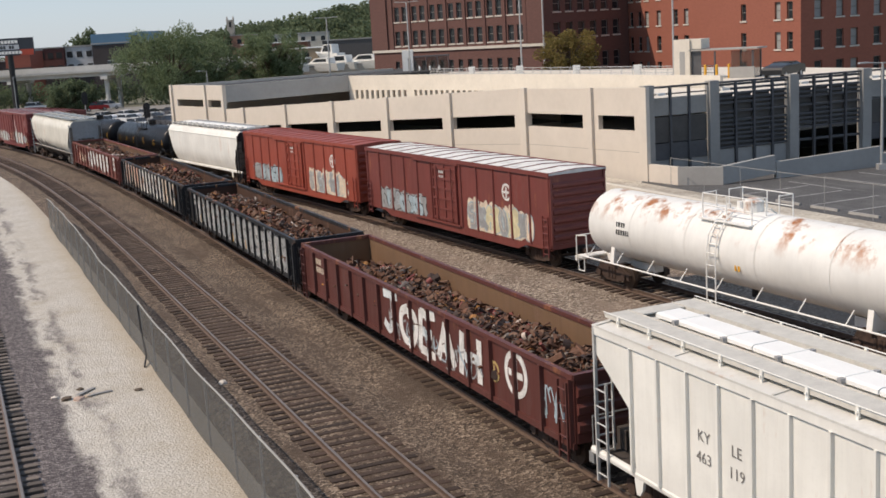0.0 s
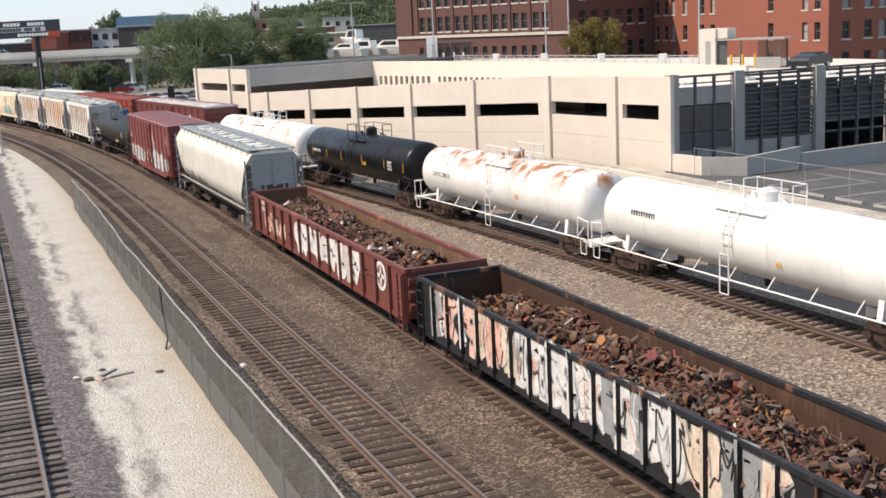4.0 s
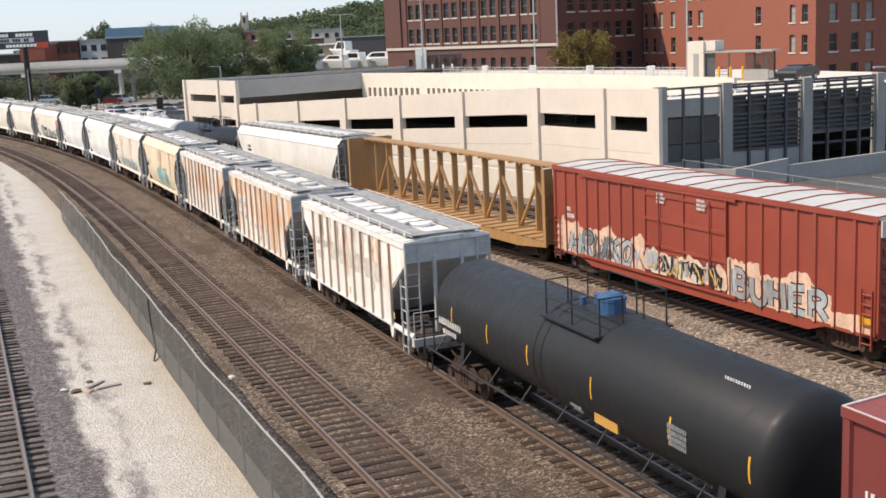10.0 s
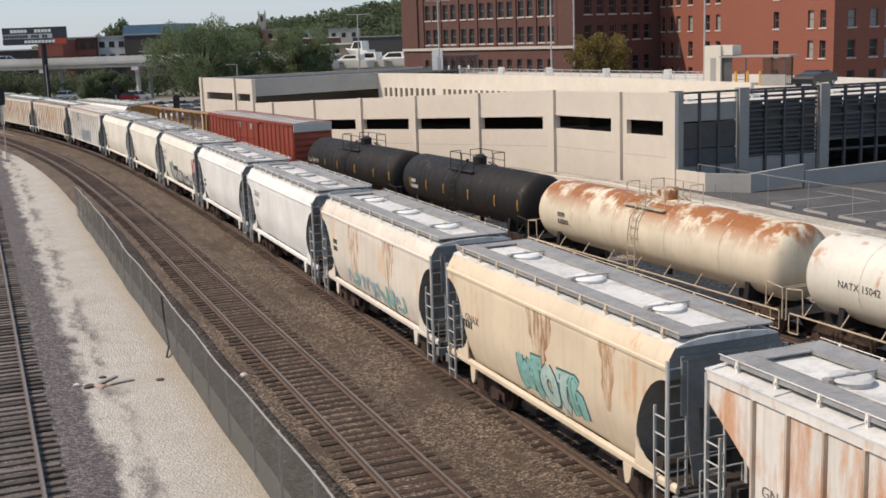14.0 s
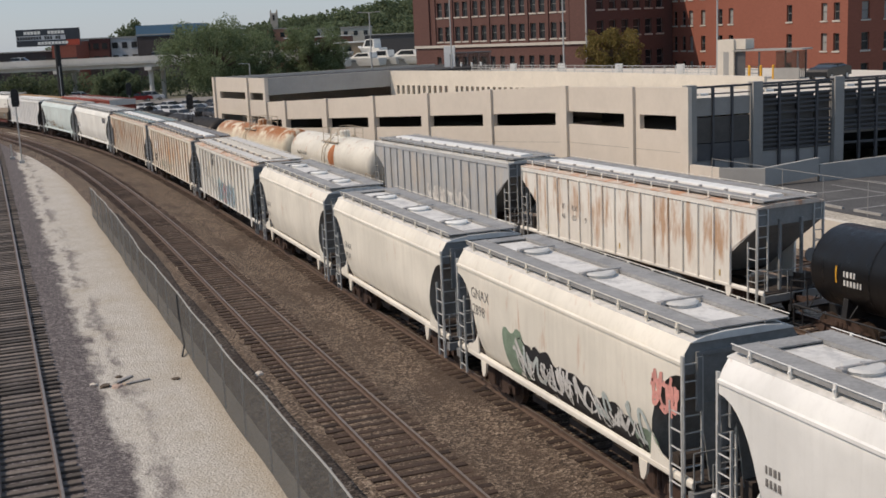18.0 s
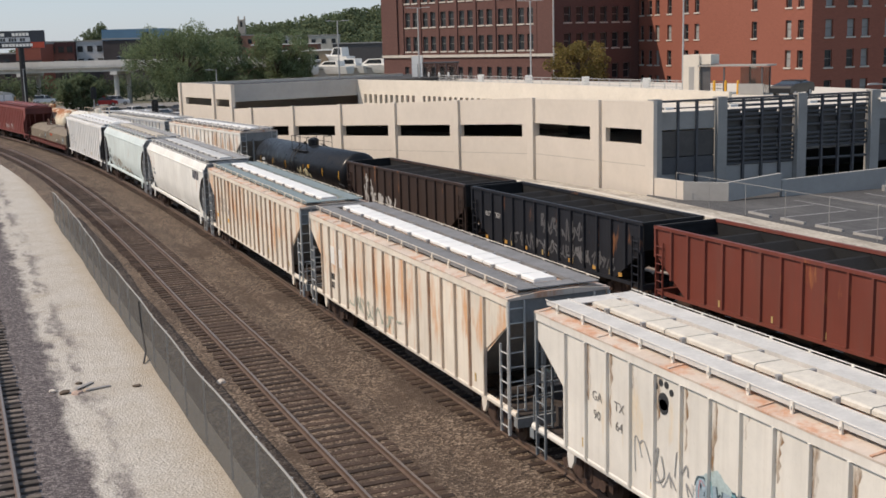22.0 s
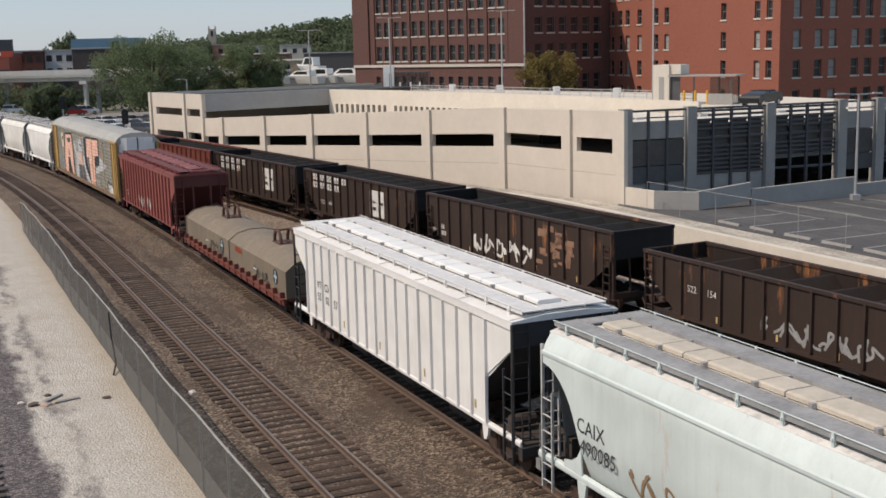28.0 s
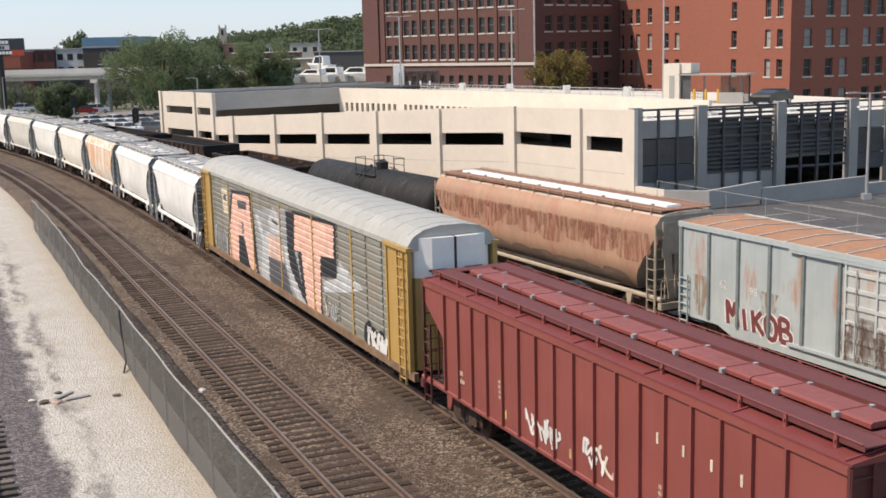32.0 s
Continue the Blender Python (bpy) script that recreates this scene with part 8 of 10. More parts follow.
def track(line, s0, s1, near0, near1, tie_mat, label):
    """Rails and ties; the ties between near0 and near1 are single pieces."""
    t = thing("railway_track", HOME, label, "railway track", kind="structure")
    for off in (-0.7535, 0.7535):
        mb = MB()
        n = len(RAILPROF)
        ss = np.arange(s0, s1, 2.0)
        vs = []
        for s in ss:
            for o, z in RAILPROF:
                x, y, _ = on_line(line, s, off + o)
                vs.append((x, y, z))
        fs, ms = [], []
        for i in range(len(ss) - 1):
            for j in range(n):
                fs.append((i * n + j, (i + 1) * n + j, (i + 1) * n + (j + 1) % n, i * n + (j + 1) % n))
                ms.append(1 if j == 5 else 0)
        mb.add(vs, fs)
        mb.m = ms
        part("rail", mb.mesh("rail", [M_RAIL, M_RAILTOP]), t)
    tm = TIE.mesh("tie", [tie_mat])
    rnd = random.Random(int(s0 + line[0, 1] * 10))
    rest = MB()
    s = s0
    while s < s1:
        x, y, h = on_line(line, s)
        mt = pose(x + rnd.uniform(-0.06, 0.06), y, rnd.uniform(-0.02, 0.004), 0, 0, -math.degrees(h) + rnd.uniform(-1.6, 1.6))
        if near0 <= s < near1:
            part("tie", tm, t, "", mt)
        else:
            rest.add([mt @ Vector(v) for v in TIE.v], TIE.f)
        s += 0.52
    ob = part("ties", rest.mesh("ties", [tie_mat]), t)
    ob["kind"] = "stuff"
    return t


# ---------------------------------------------------------------- walls with openings
def facade(name, parent, p0, p1, z0, z1, holes, thick, mat, label="", shear=0.0, flip=False):
    """A wall from p0 to p1 (x, y), with openings (u0, u1, z0, z1) cut through it; shear tilts its levels along the wall."""
    p0, p1 = Vector((*p0, 0)), Vector((*p1, 0))
    d = (p1 - p0).normalized()
    ln = (p1 - p0).length
    nrm = Vector((-d.y, d.x, 0)) if flip else Vector((d.y, -d.x, 0))
    us = sorted({0.0, ln, *[u for h in holes for u in h[:2]]})
    zs = sorted({z0, z1, *[z for h in holes for z in h[2:]]})
    mb = MB()
    inside = lambda u, z: any(a < u < b and c < z < e for a, b, c, e in holes)
    at = lambda u, z, k: p0 + d * u + nrm * (k * thick) + Vector((0, 0, z + shear * u))
    for i in range(len(us) - 1):
        for j in range(len(zs) - 1):
            a, b, c, e = us[i], us[i + 1], zs[j], zs[j + 1]
            if inside((a + b) / 2, (c + e) / 2):
                continue
            mb.add([at(a, c, 0), at(b, c, 0), at(b, e, 0), at(a, e, 0)], [(0, 1, 2, 3)])
            mb.add([at(a, c, 1), at(b, c, 1), at(b, e, 1), at(a, e, 1)], [(3, 2, 1, 0)])
    for a, b, c, e in list(holes) + [(0, ln, z0, z1)]:
        q = [(a, c), (b, c), (b, e), (a, e)]
        for k in range(4):
            (ua, za), (ub, zb) = q[k], q[(k + 1) % 4]
            mb.add([at(ua, za, 0), at(ub, zb, 0), at(ub, zb, 1), at(ua, za, 1)], [(0, 1, 2, 3)])
    ob = part(name, mb.mesh(name, [mat]), parent, label) if parent else new(name, mb.mesh(name, [mat]))
    return ob, d, nrm


def brick_mat(name, base, dark):
    m, nt, bs = shader(name)
    v = coords(nt, world_space=True)
    n1 = noise_tex(nt, v, 0.25, 4)
    n2 = noise_tex(nt, coords(nt, (1, 1, 3.2), world_space=True), 2.6, 4, 0.75)
    col = mixc(nt, ramp(nt, n2, [(0.35, (0, 0, 0)), (0.65, (1, 1, 1))]), dark, base)
    col = mixc(nt, mulv(nt, ramp(nt, n1, [(0.4, (0, 0, 0)), (0.7, (1, 1, 1))]), 0.35), col, dark)
    nt.links.new(col, bs.inputs["Base Color"])
    bs.inputs["Roughness"].default_value = 0.9
    bump(nt, bs, n2, 0.2, 0.02)
    return m


M_BRICKA = brick_mat("brown_brick", (0.152, 0.073, 0.060), (0.104, 0.050, 0.043))
M_BRICKR = brick_mat("red_brick", (0.325, 0.112, 0.074), (0.25, 0.086, 0.057))
M_STONE = plain("pale_stone", (0.55, 0.50, 0.44), 0.85, 0, 0.1, 1.0, 0.1)
M_GLASS = plain("dark_window_glass", (0.022, 0.026, 0.03), 0.15, 0.0, 0.25, 0.6, 0.0)
M_BLIND = plain("window_blind", (0.30, 0.30, 0.29), 0.7, 0, 0.15, 1.0, 0.0)
M_LOUVRE = plain("dark_louvre", (0.085, 0.085, 0.09), 0.6, 0.2, 0.2, 1.0, 0.05)
M_MESH = plain("dark_screen", (0.085, 0.078, 0.072), 0.7, 0.1, 0.2, 1.0, 0.05)
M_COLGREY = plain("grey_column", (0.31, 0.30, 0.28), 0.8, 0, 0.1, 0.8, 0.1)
M_METALPOLE = plain("pole_steel", (0.42, 0.42, 0.41), 0.5, 0.4, 0.1, 1.0, 0.05)
M_BARE = gravel_mat("pale_bare_ground", [(0.36, 0.33, 0.28), (0.46, 0.42, 0.36), (0.54, 0.50, 0.43), (0.60, 0.56, 0.49)], 7.0, (0.26, 0.23, 0.19), 0.03)

# ---------------------------------------------------------------- parking lot beside the tracks
LOT_Z = 1.0
lot = [(39.8, -120), (39.8, 61.0), (40.6, 62), (46, 62.5), (230, 62.5), (230, -120)]
solid("parking_lot", MB().prism(lot, "z", LOT_Z - 1.6, LOT_Z), [M_ASPHALT], "worn grey asphalt parking lot with painted bays", "parking lot", kind="structure")
shift = lambda y: max(0.0, y - 64) * -0.215
def ground_band(name, prof, mat, label, cat):
    mb = MB()
    ks = [-120 + 4.0 * k for k in range(72)]
    for (xa, za), (xb, zb) in zip(prof, prof[1:]):
        for ya, yb in zip(ks, ks[1:]):
            mb.add([(xa + shift(ya), ya, za), (xb + shift(ya), ya, zb), (xb + shift(yb), yb, zb), (xa + shift(yb), yb, za)], [(0, 1, 2, 3)])
    return solid(name, mb, [mat], label, cat, kind="structure")
ground_band("bare_ground", [(37.3, 1.12), (38.4, 1.0), (39.82, 0.985)], M_BARE, "pale bare ground at the edge of the lot", "bare ground")
ground_band("retaining_wall", [(36.95, -0.6), (36.95, 1.25), (37.35, 1.25), (37.35, 1.0)], M_CONC2, "low white concrete retaining wall", "wall")
lines = MB()
for k in range(14):
    y = 52.5 - 2.75 * k
    lines.box(41.0, 45.6, y - 0.06, y + 0.06, LOT_Z + 0.002, LOT_Z + 0.006)
for k in range(18):
    x = 46.0 + 2.7 * k
    lines.box(x - 0.05, x + 0.05, 49.5, 54.6, LOT_Z + 0.002, LOT_Z + 0.006)
    lines.box(x - 0.05, x + 0.05, 33.0, 42.5, LOT_Z + 0.002, LOT_Z + 0.006)
lines.box(46, 94, 37.7, 37.8, LOT_Z + 0.002, LOT_Z + 0.006)
ob = solid("bay_lines", lines, [plain("worn_line_paint", (0.32, 0.32, 0.31), 0.8, 0, 0.25, 3.0, 0.05)], "worn white parking bay lines", "road marking", kind="structure")
stop = MB().prism([(-0.09, 0), (-0.06, 0.12), (0.06, 0.12), (0.09, 0)], "y", -0.95, 0.95).mesh("wheel_stop", [plain("wheel_stop_concrete", (0.30, 0.29, 0.27), 0.85, 0, 0.15)])
for k in range(14):
    s_ = new("wheel_stop", stop)
    s_.matrix_world = pose(40.6, 51.0 - 2.75 * k, LOT_Z + 0.004, 0, 0, (k * 37) % 7 - 3)
    tagged(s_, "grey concrete wheel stop on the asphalt lot", "wheel stop", "wheel stops of the lot")

# low wall in front of the garage's open side
lw = thing("low_wall", HOME, "grey concrete low wall before the garage", "wall", kind="structure")
pts = [(40.30, 60.9), (40.62, 58.25), (42.5, 56.3), (46.3, 56.15)]
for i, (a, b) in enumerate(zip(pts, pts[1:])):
    # sun-facing first panel is pale, the shaded others get a grey copy
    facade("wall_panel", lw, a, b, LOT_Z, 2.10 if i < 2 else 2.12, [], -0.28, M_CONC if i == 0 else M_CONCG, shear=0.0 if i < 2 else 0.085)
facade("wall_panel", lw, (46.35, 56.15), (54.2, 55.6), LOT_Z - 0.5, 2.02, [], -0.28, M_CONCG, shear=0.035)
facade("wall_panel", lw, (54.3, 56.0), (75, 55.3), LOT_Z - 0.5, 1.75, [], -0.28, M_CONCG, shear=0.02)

# wire fence along the lot's edge
fn = thing("wire_fence", HOME, "thin galvanised wire fence along the lot", "fence")
rail_m = MB()
rail_m.tube((39.95, 58.0, 2.75), (39.95, -20, 2.75), 0.014, 5)
part("top_rail", rail_m.mesh("top_rail", [M_COLGREY]), fn)
pm_ = MB().tube((0, 0, 0.9), (0, 0, 2.78), 0.016, 6).mesh("post", [M_COLGREY])
for k in range(24):
    part("post", pm_, fn, "", pose(39.95, 58.0 - 3.3 * k, 0))

# ---------------------------------------------------------------- parking garage
gar = thing("parking_garage", pose(0, 0, 0), "cream concrete parking garage with ramps and slots", "parking garage")
Bc, Cc = (40.42, 61.36), (40.02, 76.81)
HD = radians(-12.44)
gd = (math.sin(HD), math.cos(HD))
BAY = 9.3066
gp = lambda k, off=0.0: (Cc[0] + gd[0] * BAY * k + gd[1] * off, Cc[1] + gd[1] * BAY * k - gd[0] * off)
facade("front_wall", gar, Bc, Cc, -2.0, 6.83, [(1.15, 5.35, 4.10, 5.05), (7.3, 14.95, 4.10, 5.05)], 0.35, M_CONC, "cream wall with long slots", -0.024)
holes = [(k * BAY + 1.15, k * BAY + BAY - 0.35, 3.62, 4.58) for k in range(0, 5)] + [(5 * BAY + 1.15, 5.5 * BAY - 0.3, 3.62, 4.58)]
facade("ramp_wall", gar, Cc, gp(5.5), -4.0, 6.53, holes, 0.35, M_CONC, "cream ramp wall with long slots", -0.0492)
facade("end_block_wall", gar, gp(5.5), gp(7.02), -2.0, 6.62, [(0.45, 4.1, 4.15, 4.98), (5.3, 12.6, 4.15, 4.98), (0.45, 4.1, 1.55, 2.35), (5.3, 12.6, 1.55, 2.35)], 0.35, M_CONC, "cream end block wall with slots")
E0 = (44.83, 130.29)
# greyer concrete here carries the shade on this upper wall
facade("spandrel", gar, E0, gp(5.5), 4.72, 6.60, [], 0.35, M_CONCG, "upper wall, its shade put into greyer concrete")
facade("side_wall", gar, gp(7.02), (gp(7.02)[0] + 30, gp(7.02)[1] + 4), -1, 6.6, [], 0.35, M_CONC)
colm = lambda z0, z1, w: MB().box(-0.22, 0.05, -w / 2, w / 2, z0, z1).mesh("column", [M_CONC])
for u, zt_ in ((0.0, 6.86), (6.15, 6.72), (15.4, 6.55)):
    p = Vector((*Bc, 0)).lerp(Vector((*Cc, 0)), u / 15.455)
    part("column", colm(-1, zt_, 0.55 if 0 < u < 15 else 0.9), gar, "", pose(p.x, p.y, 0, 0, 0, 1.5))
for k in (1, 2, 3, 4, 5, 5.5, 6, 7):
    p = gp(k)
    zt_ = 6.53 - 0.0492 * BAY * k + 0.04 if k < 5.5 else 6.65
    part("column", colm(-1, zt_, 0.55), gar, "", pose(p[0], p[1], 0, 0, 0, 12.44))
# joints between the cast panels
joints = MB()
for a_, b_, z_, sh in ((Bc, Cc, 2.75, -0.024), (Cc, gp(5.5), 2.35, -0.0492)):
    pa, pb = Vector((*a_, 0)), Vector((*b_, 0))
    dd = (pb - pa).normalized()
    nn = Vector((-dd.y, dd.x, 0))
    ln_ = (pb - pa).length
    for zz in (z_, z_ - 1.9):
        q = [pa + nn * o + Vector((0, 0, zz + e)) + Vector((0, 0, 0)) for o in (0.0, 0.004) for e in (0, 0.025)]
        r = [v + dd * ln_ + Vector((0, 0, sh * ln_)) for v in q]
        joints.add(q + r, [(2, 3, 7, 6), (0, 2, 6, 4), (1, 5, 7, 3)])
part("panel_joint", joints.mesh("panel_joint", [plain("joint_shadow", (0.30, 0.275, 0.24), 0.9)]), gar)
# inner decks
W = [E0, (48.2, 119.8), (51.4, 105.4), (53.0, 91.4), (53.6, 79.9), (54.2, 72.0)]
deck = MB()
deck.add([(gp(5.5)[0] + 0.4, gp(5.5)[1], 2.8), (gp(3)[0] + 0.4, gp(3)[1], 4.0), (Cc[0] + 0.4, Cc[1], 5.3), (Bc[0] + 0.4, Bc[1] + 0.4, 5.7), (54.2, 62, 5.7), (53.6, 79.9, 5.5), (51.4, 105.4, 4.2), (E0[0], E0[1], 2.8)], [(0, 7, 6, 1), (1, 6, 5, 2), (2, 5, 4, 3)])
part("ramp_deck", deck.mesh("ramp_deck", [M_CONC2]), gar, "pale sloping ramp deck")
# dark solid set behind the slots in place of interior shade
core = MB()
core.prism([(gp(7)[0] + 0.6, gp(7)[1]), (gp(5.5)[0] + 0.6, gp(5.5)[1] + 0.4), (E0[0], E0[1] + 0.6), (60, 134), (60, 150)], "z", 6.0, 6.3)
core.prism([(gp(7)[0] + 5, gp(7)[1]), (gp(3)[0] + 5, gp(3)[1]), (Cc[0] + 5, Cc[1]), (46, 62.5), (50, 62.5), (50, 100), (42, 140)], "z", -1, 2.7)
part("inner_core", core.mesh("inner_core", [M_INSHADE]), gar)
for (xa, ya), (xb, yb) in zip(W, W[1:]):
    L_ = math.hypot(xb - xa, yb - ya)
    first = (xa, ya) == E0 or (xa, ya) == W[1]
    hs = [(0.5 + 0.98 * k, 0.5 + 0.98 * k + 0.52, 3.85, 4.85) for k in range(int((L_ - 0.6) / 0.98))] if first else []
    facade("parapet_wall", gar, (xb, yb), (xa, ya), 2.0, 6.52, hs, 0.3, M_CONC2, "pale stained roof parapet")
roof = MB().prism([(53.9, 62.2), (54.0, 79.9), (53.4, 91.4), (51.8, 105.4), (48.6, 119.8), (45.2, 130.6), (46, 147), (62, 147), (76, 100), (76, 62.2)], "z", 5.2, 5.6)
part("roof_deck", roof.mesh("roof_deck", [M_CONC2]), gar, "pale concrete roof deck")
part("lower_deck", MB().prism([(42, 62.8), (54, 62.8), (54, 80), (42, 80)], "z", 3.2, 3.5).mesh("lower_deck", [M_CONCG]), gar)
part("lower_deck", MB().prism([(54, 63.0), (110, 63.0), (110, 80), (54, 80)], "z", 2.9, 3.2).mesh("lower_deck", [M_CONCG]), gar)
# dark sheet that stands for the shade deep inside the garage
part("inner_wall", MB().box(44, 110, 78, 78.4, -1, 5.2).mesh("inner_wall", [M_INSHADE]), gar)

# open side with louvres
side_d = Vector((math.sin(radians(95)), math.cos(radians(95)), 0))
sp = lambda u, off=0.0: Vector((*Bc, 0)) + side_d * u + Vector((side_d.y, -side_d.x, 0)) * off
SROT = -5.0
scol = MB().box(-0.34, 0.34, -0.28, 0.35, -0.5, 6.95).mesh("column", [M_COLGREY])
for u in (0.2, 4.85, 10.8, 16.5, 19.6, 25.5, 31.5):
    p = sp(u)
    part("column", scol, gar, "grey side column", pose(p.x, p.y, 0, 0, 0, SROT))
mull = MB().box(-0.07, 0.07, -0.12, 0.08, 1.0, 6.85).mesh("mullion", [M_LOUVRE])
cells = [(0.55, [1.79, 3.13], 4.5, "screen"), (5.2, [6.54, 7.9, 9.27], 10.45, "slat"), (11.15, [12.47, 13.77, 14.95], 16.15, "slat"), (16.85, [17.9], 19.25, "screen"), (19.95, [21.3, 22.7, 24.1], 25.2, "slat"), (25.85, [27.2, 28.6], 31.2, "slat")]
for u0, inner, u1, kind_ in cells:
    for u in inner:
        p = sp(u)
        part("mullion", mull, gar, "", pose(p.x, p.y, 0, 0, 0, SROT))
    edges = [u0] + inner + [u1]
    part("rail", MB().box(0, u1 - u0, -0.1, 0.1, 6.72, 6.85).mesh("rail", [M_LOUVRE]), gar, "", pose(*sp(u0), 0, 0, SROT))
    for a, b in zip(edges, edges[1:]):
        w = b - a - 0.14
        cell_pose = pose(*sp(a + 0.07), 0, 0, SROT)
        if kind_ == "screen":
            mb = MB()
            mb.box(0, w, 0, 0.05, 6.30, 6.38)
            part("slat", mb.mesh("slat", [M_LOUVRE]), gar, "", cell_pose)
            part("panel", MB().box(0, w, 0, 0.06, 5.0, 6.12).mesh("panel", [M_COLGREY]), gar, "grey solid panel", cell_pose)
            part("panel", MB().box(0, w, 0.02, 0.06, 3.3, 4.9).mesh("panel", [M_MESH]), gar, "dark mesh panel", cell_pose)
            part("panel", MB().box(0, w, 0, 0.06, 2.2, 3.25).mesh("panel", [M_LOUVRE]), gar, "dark panel", cell_pose)
        else:
            sm_ = MB().prism([(0.0, 0), (0.11, 0.03), (0.11, 0.15), (0.0, 0.12)], "x", 0, w).mesh("slat", [M_LOUVRE])
            part("screen", MB().box(0, w, 0.22, 0.26, 3.6 if a > 11 else 2.5, 6.08).mesh("screen", [M_MESH]), gar, "dark mesh behind the slats", cell_pose)
            skip = random.Random(int(a * 100))
            for k in range(15):
                z = 2.55 + 0.285 * k
                if (11 < a < 17 and z < 3.5 and k % 3) or (k in (7, 9) and skip.random() < 0.7):
                    continue
                q = sp(a + 0.07)
                part("slat", sm_, gar, "", pose(q.x, q.y, z, 0, 0, SROT))
part("base_wall", MB().box(0.4, 10.4, 0.1, 0.35, 0.9, 2.5).mesh("base_wall", [M_CONCG]), gar, "", pose(*sp(0), 0, 0, SROT))
lampm = MB().box(-0.28, 0.28, -0.3, 0.05, 0, 0.14).mesh("wall_lamp", [M_WHITE])
for u in (0.9, 5.5, 11.4, 16.9):
    p = sp(u, -0.0)
    part("wall_lamp", lampm, gar, "white box lamp", pose(p.x, p.y - 0.25, 6.30, 0, 0, SROT))

# ---------------------------------------------------------------- on the garage roof
RZ = 5.6
tw = thing("stair_tower", pose(61.3, 86.2, RZ, 0, 0, -60), "white stair tower with flat canopy on the garage roof", "stair tower")
part("tower", MB().box(-0.75, 0.75, -1.0, 1.0, 0, 3.45).box(0.75, 1.75, -0.8, 1.0, 2.6, 3.45).mesh("tower", [M_CONC2]), tw)
part("canopy", MB().box(0.6, 6.9, -1.0, 1.2, 2.42, 2.55).mesh("canopy", [M_COLGREY]), tw, "grey flat canopy")
for x, y in ((3.0, -0.8), (6.4, -0.8), (6.4, 1.0), (4.6, 1.0)):
    part("post", MB().box(x - 0.06, x + 0.06, y - 0.06, y + 0.06, 0, 2.35).mesh("post", [M_LOUVRE]), tw)
M_PANE = plain("tinted_pane", (0.05, 0.045, 0.04), 0.1)
M_PANE.node_tree.nodes["Principled BSDF"].inputs["Alpha"].default_value = 0.42
part("door", MB().box(0.76, 1.7, -0.72, -0.68, 0, 2.4).mesh("door", [M_LOUVRE]), tw, "dark doorway")
part("glass_panel", MB().box(4.5, 6.4, -0.82, -0.80, 0.95, 2.35).mesh("glass_panel", [M_PANE]), tw, "tinted glass panel")
part("glass_panel", MB().box(6.40, 6.42, -0.75, 0.95, 0.0, 2.35).mesh("glass_panel", [M_PANE]), tw, "tinted glass panel")
part("parapet", MB().box(4.4, 6.6, -1.0, -0.85, 0, 0.95).mesh("parapet", [M_CONCG]), tw)
part("recess", MB().box(-0.2, 0.3, -1.015, -1.0, 0.1, 2.4).mesh("recess", [M_CONCG]), tw, "grey number panel")
booth = thing("stair_booth", pose(56.0, 138.6, RZ, 0, 0, -25), "white slim booth on the garage roof", "booth")
part("wall", MB().box(-0.8, 0.55, -0.8, 0.8, 0, 3.3).mesh("wall", [M_WHITE]), booth)
part("sign", MB().box(-0.1, 0.25, -0.82, -0.80, 0.5, 2.3).mesh("sign", [M_CONCG]), booth, "grey sign panel")
part("canopy", MB().box(0.55, 5.2, -0.8, 1.6, 2.35, 2.48).mesh("canopy", [M_LOUVRE]), booth)
for x in (0.7, 2.2, 3.6, 5.05):
    part("post", MB().box(x - 0.05, x + 0.05, -0.7, -0.6, 0, 2.35).mesh("post", [M_LOUVRE]), booth)
for x in (0.75, 2.25, 3.65):
    part("glass_panel", MB().box(x, x + 1.3, -0.66, -0.64, 0.1, 2.35).mesh("glass_panel", [M_PANE]), booth, "tinted glass panel")
bol = MB().tube((0, 0, 0), (0, 0, 1.15), 0.12, 10).tube((0, 0, 1.15), (0, 0, 1.22), 0.12, 10, 0, 0.05)
bol_y = bol.mesh("bollard", [M_YELLOW])
bol_w = bol.mesh("bollard", [M_WHITE])
for x, y in ((61.6, 83.9), (62.2, 83.1), (62.9, 82.3)):
    b_ = new("bollard", bol_y)
    b_.matrix_world = pose(x, y, RZ)
    tagged(b_, "yellow steel bollard on the garage roof", "bollard", "bollards on the roof")
for x, y in ((56.9, 137.4), (57.75, 136.0), (58.5, 134.8)):
    b_ = new("bollard", bol_w)
    b_.matrix_world = pose(x, y, RZ)
    tagged(b_, "white bollard beside the roof booth", "bollard", "bollards on the roof")
rl = thing("roof_railing", HOME, "grey mesh railing with white sign plates on the roof", "railing")
ra, rb = Vector((55.2, 130.0, RZ)), Vector((63.0, 84.0, RZ))
for z in (0.45, 0.75, 1.05):
    part("rail", MB().tube(ra + Vector((0, 0, z)), rb + Vector((0, 0, z)), 0.03, 5).mesh("rail", [M_GREYSTEEL]), rl)
pst = MB().tube((0, 0, 0), (0, 0, 1.1), 0.035, 5).mesh("post", [M_GREYSTEEL])
for k in range(31):
    q = ra.lerp(rb, k / 30)
    part("post", pst, rl, "", pose(*q))
infill = MB()
for k in range(150):
    q = ra.lerp(rb, (k + 0.5) / 150)
    infill.tube(q + Vector((0, 0, 0.1)), q + Vector((0, 0, 1.05)), 0.012, 3)
ob = part("infill", infill.mesh("infill", [M_GREYSTEEL]), rl, "thin upright mesh wires")
ob["kind"] = "stuff"
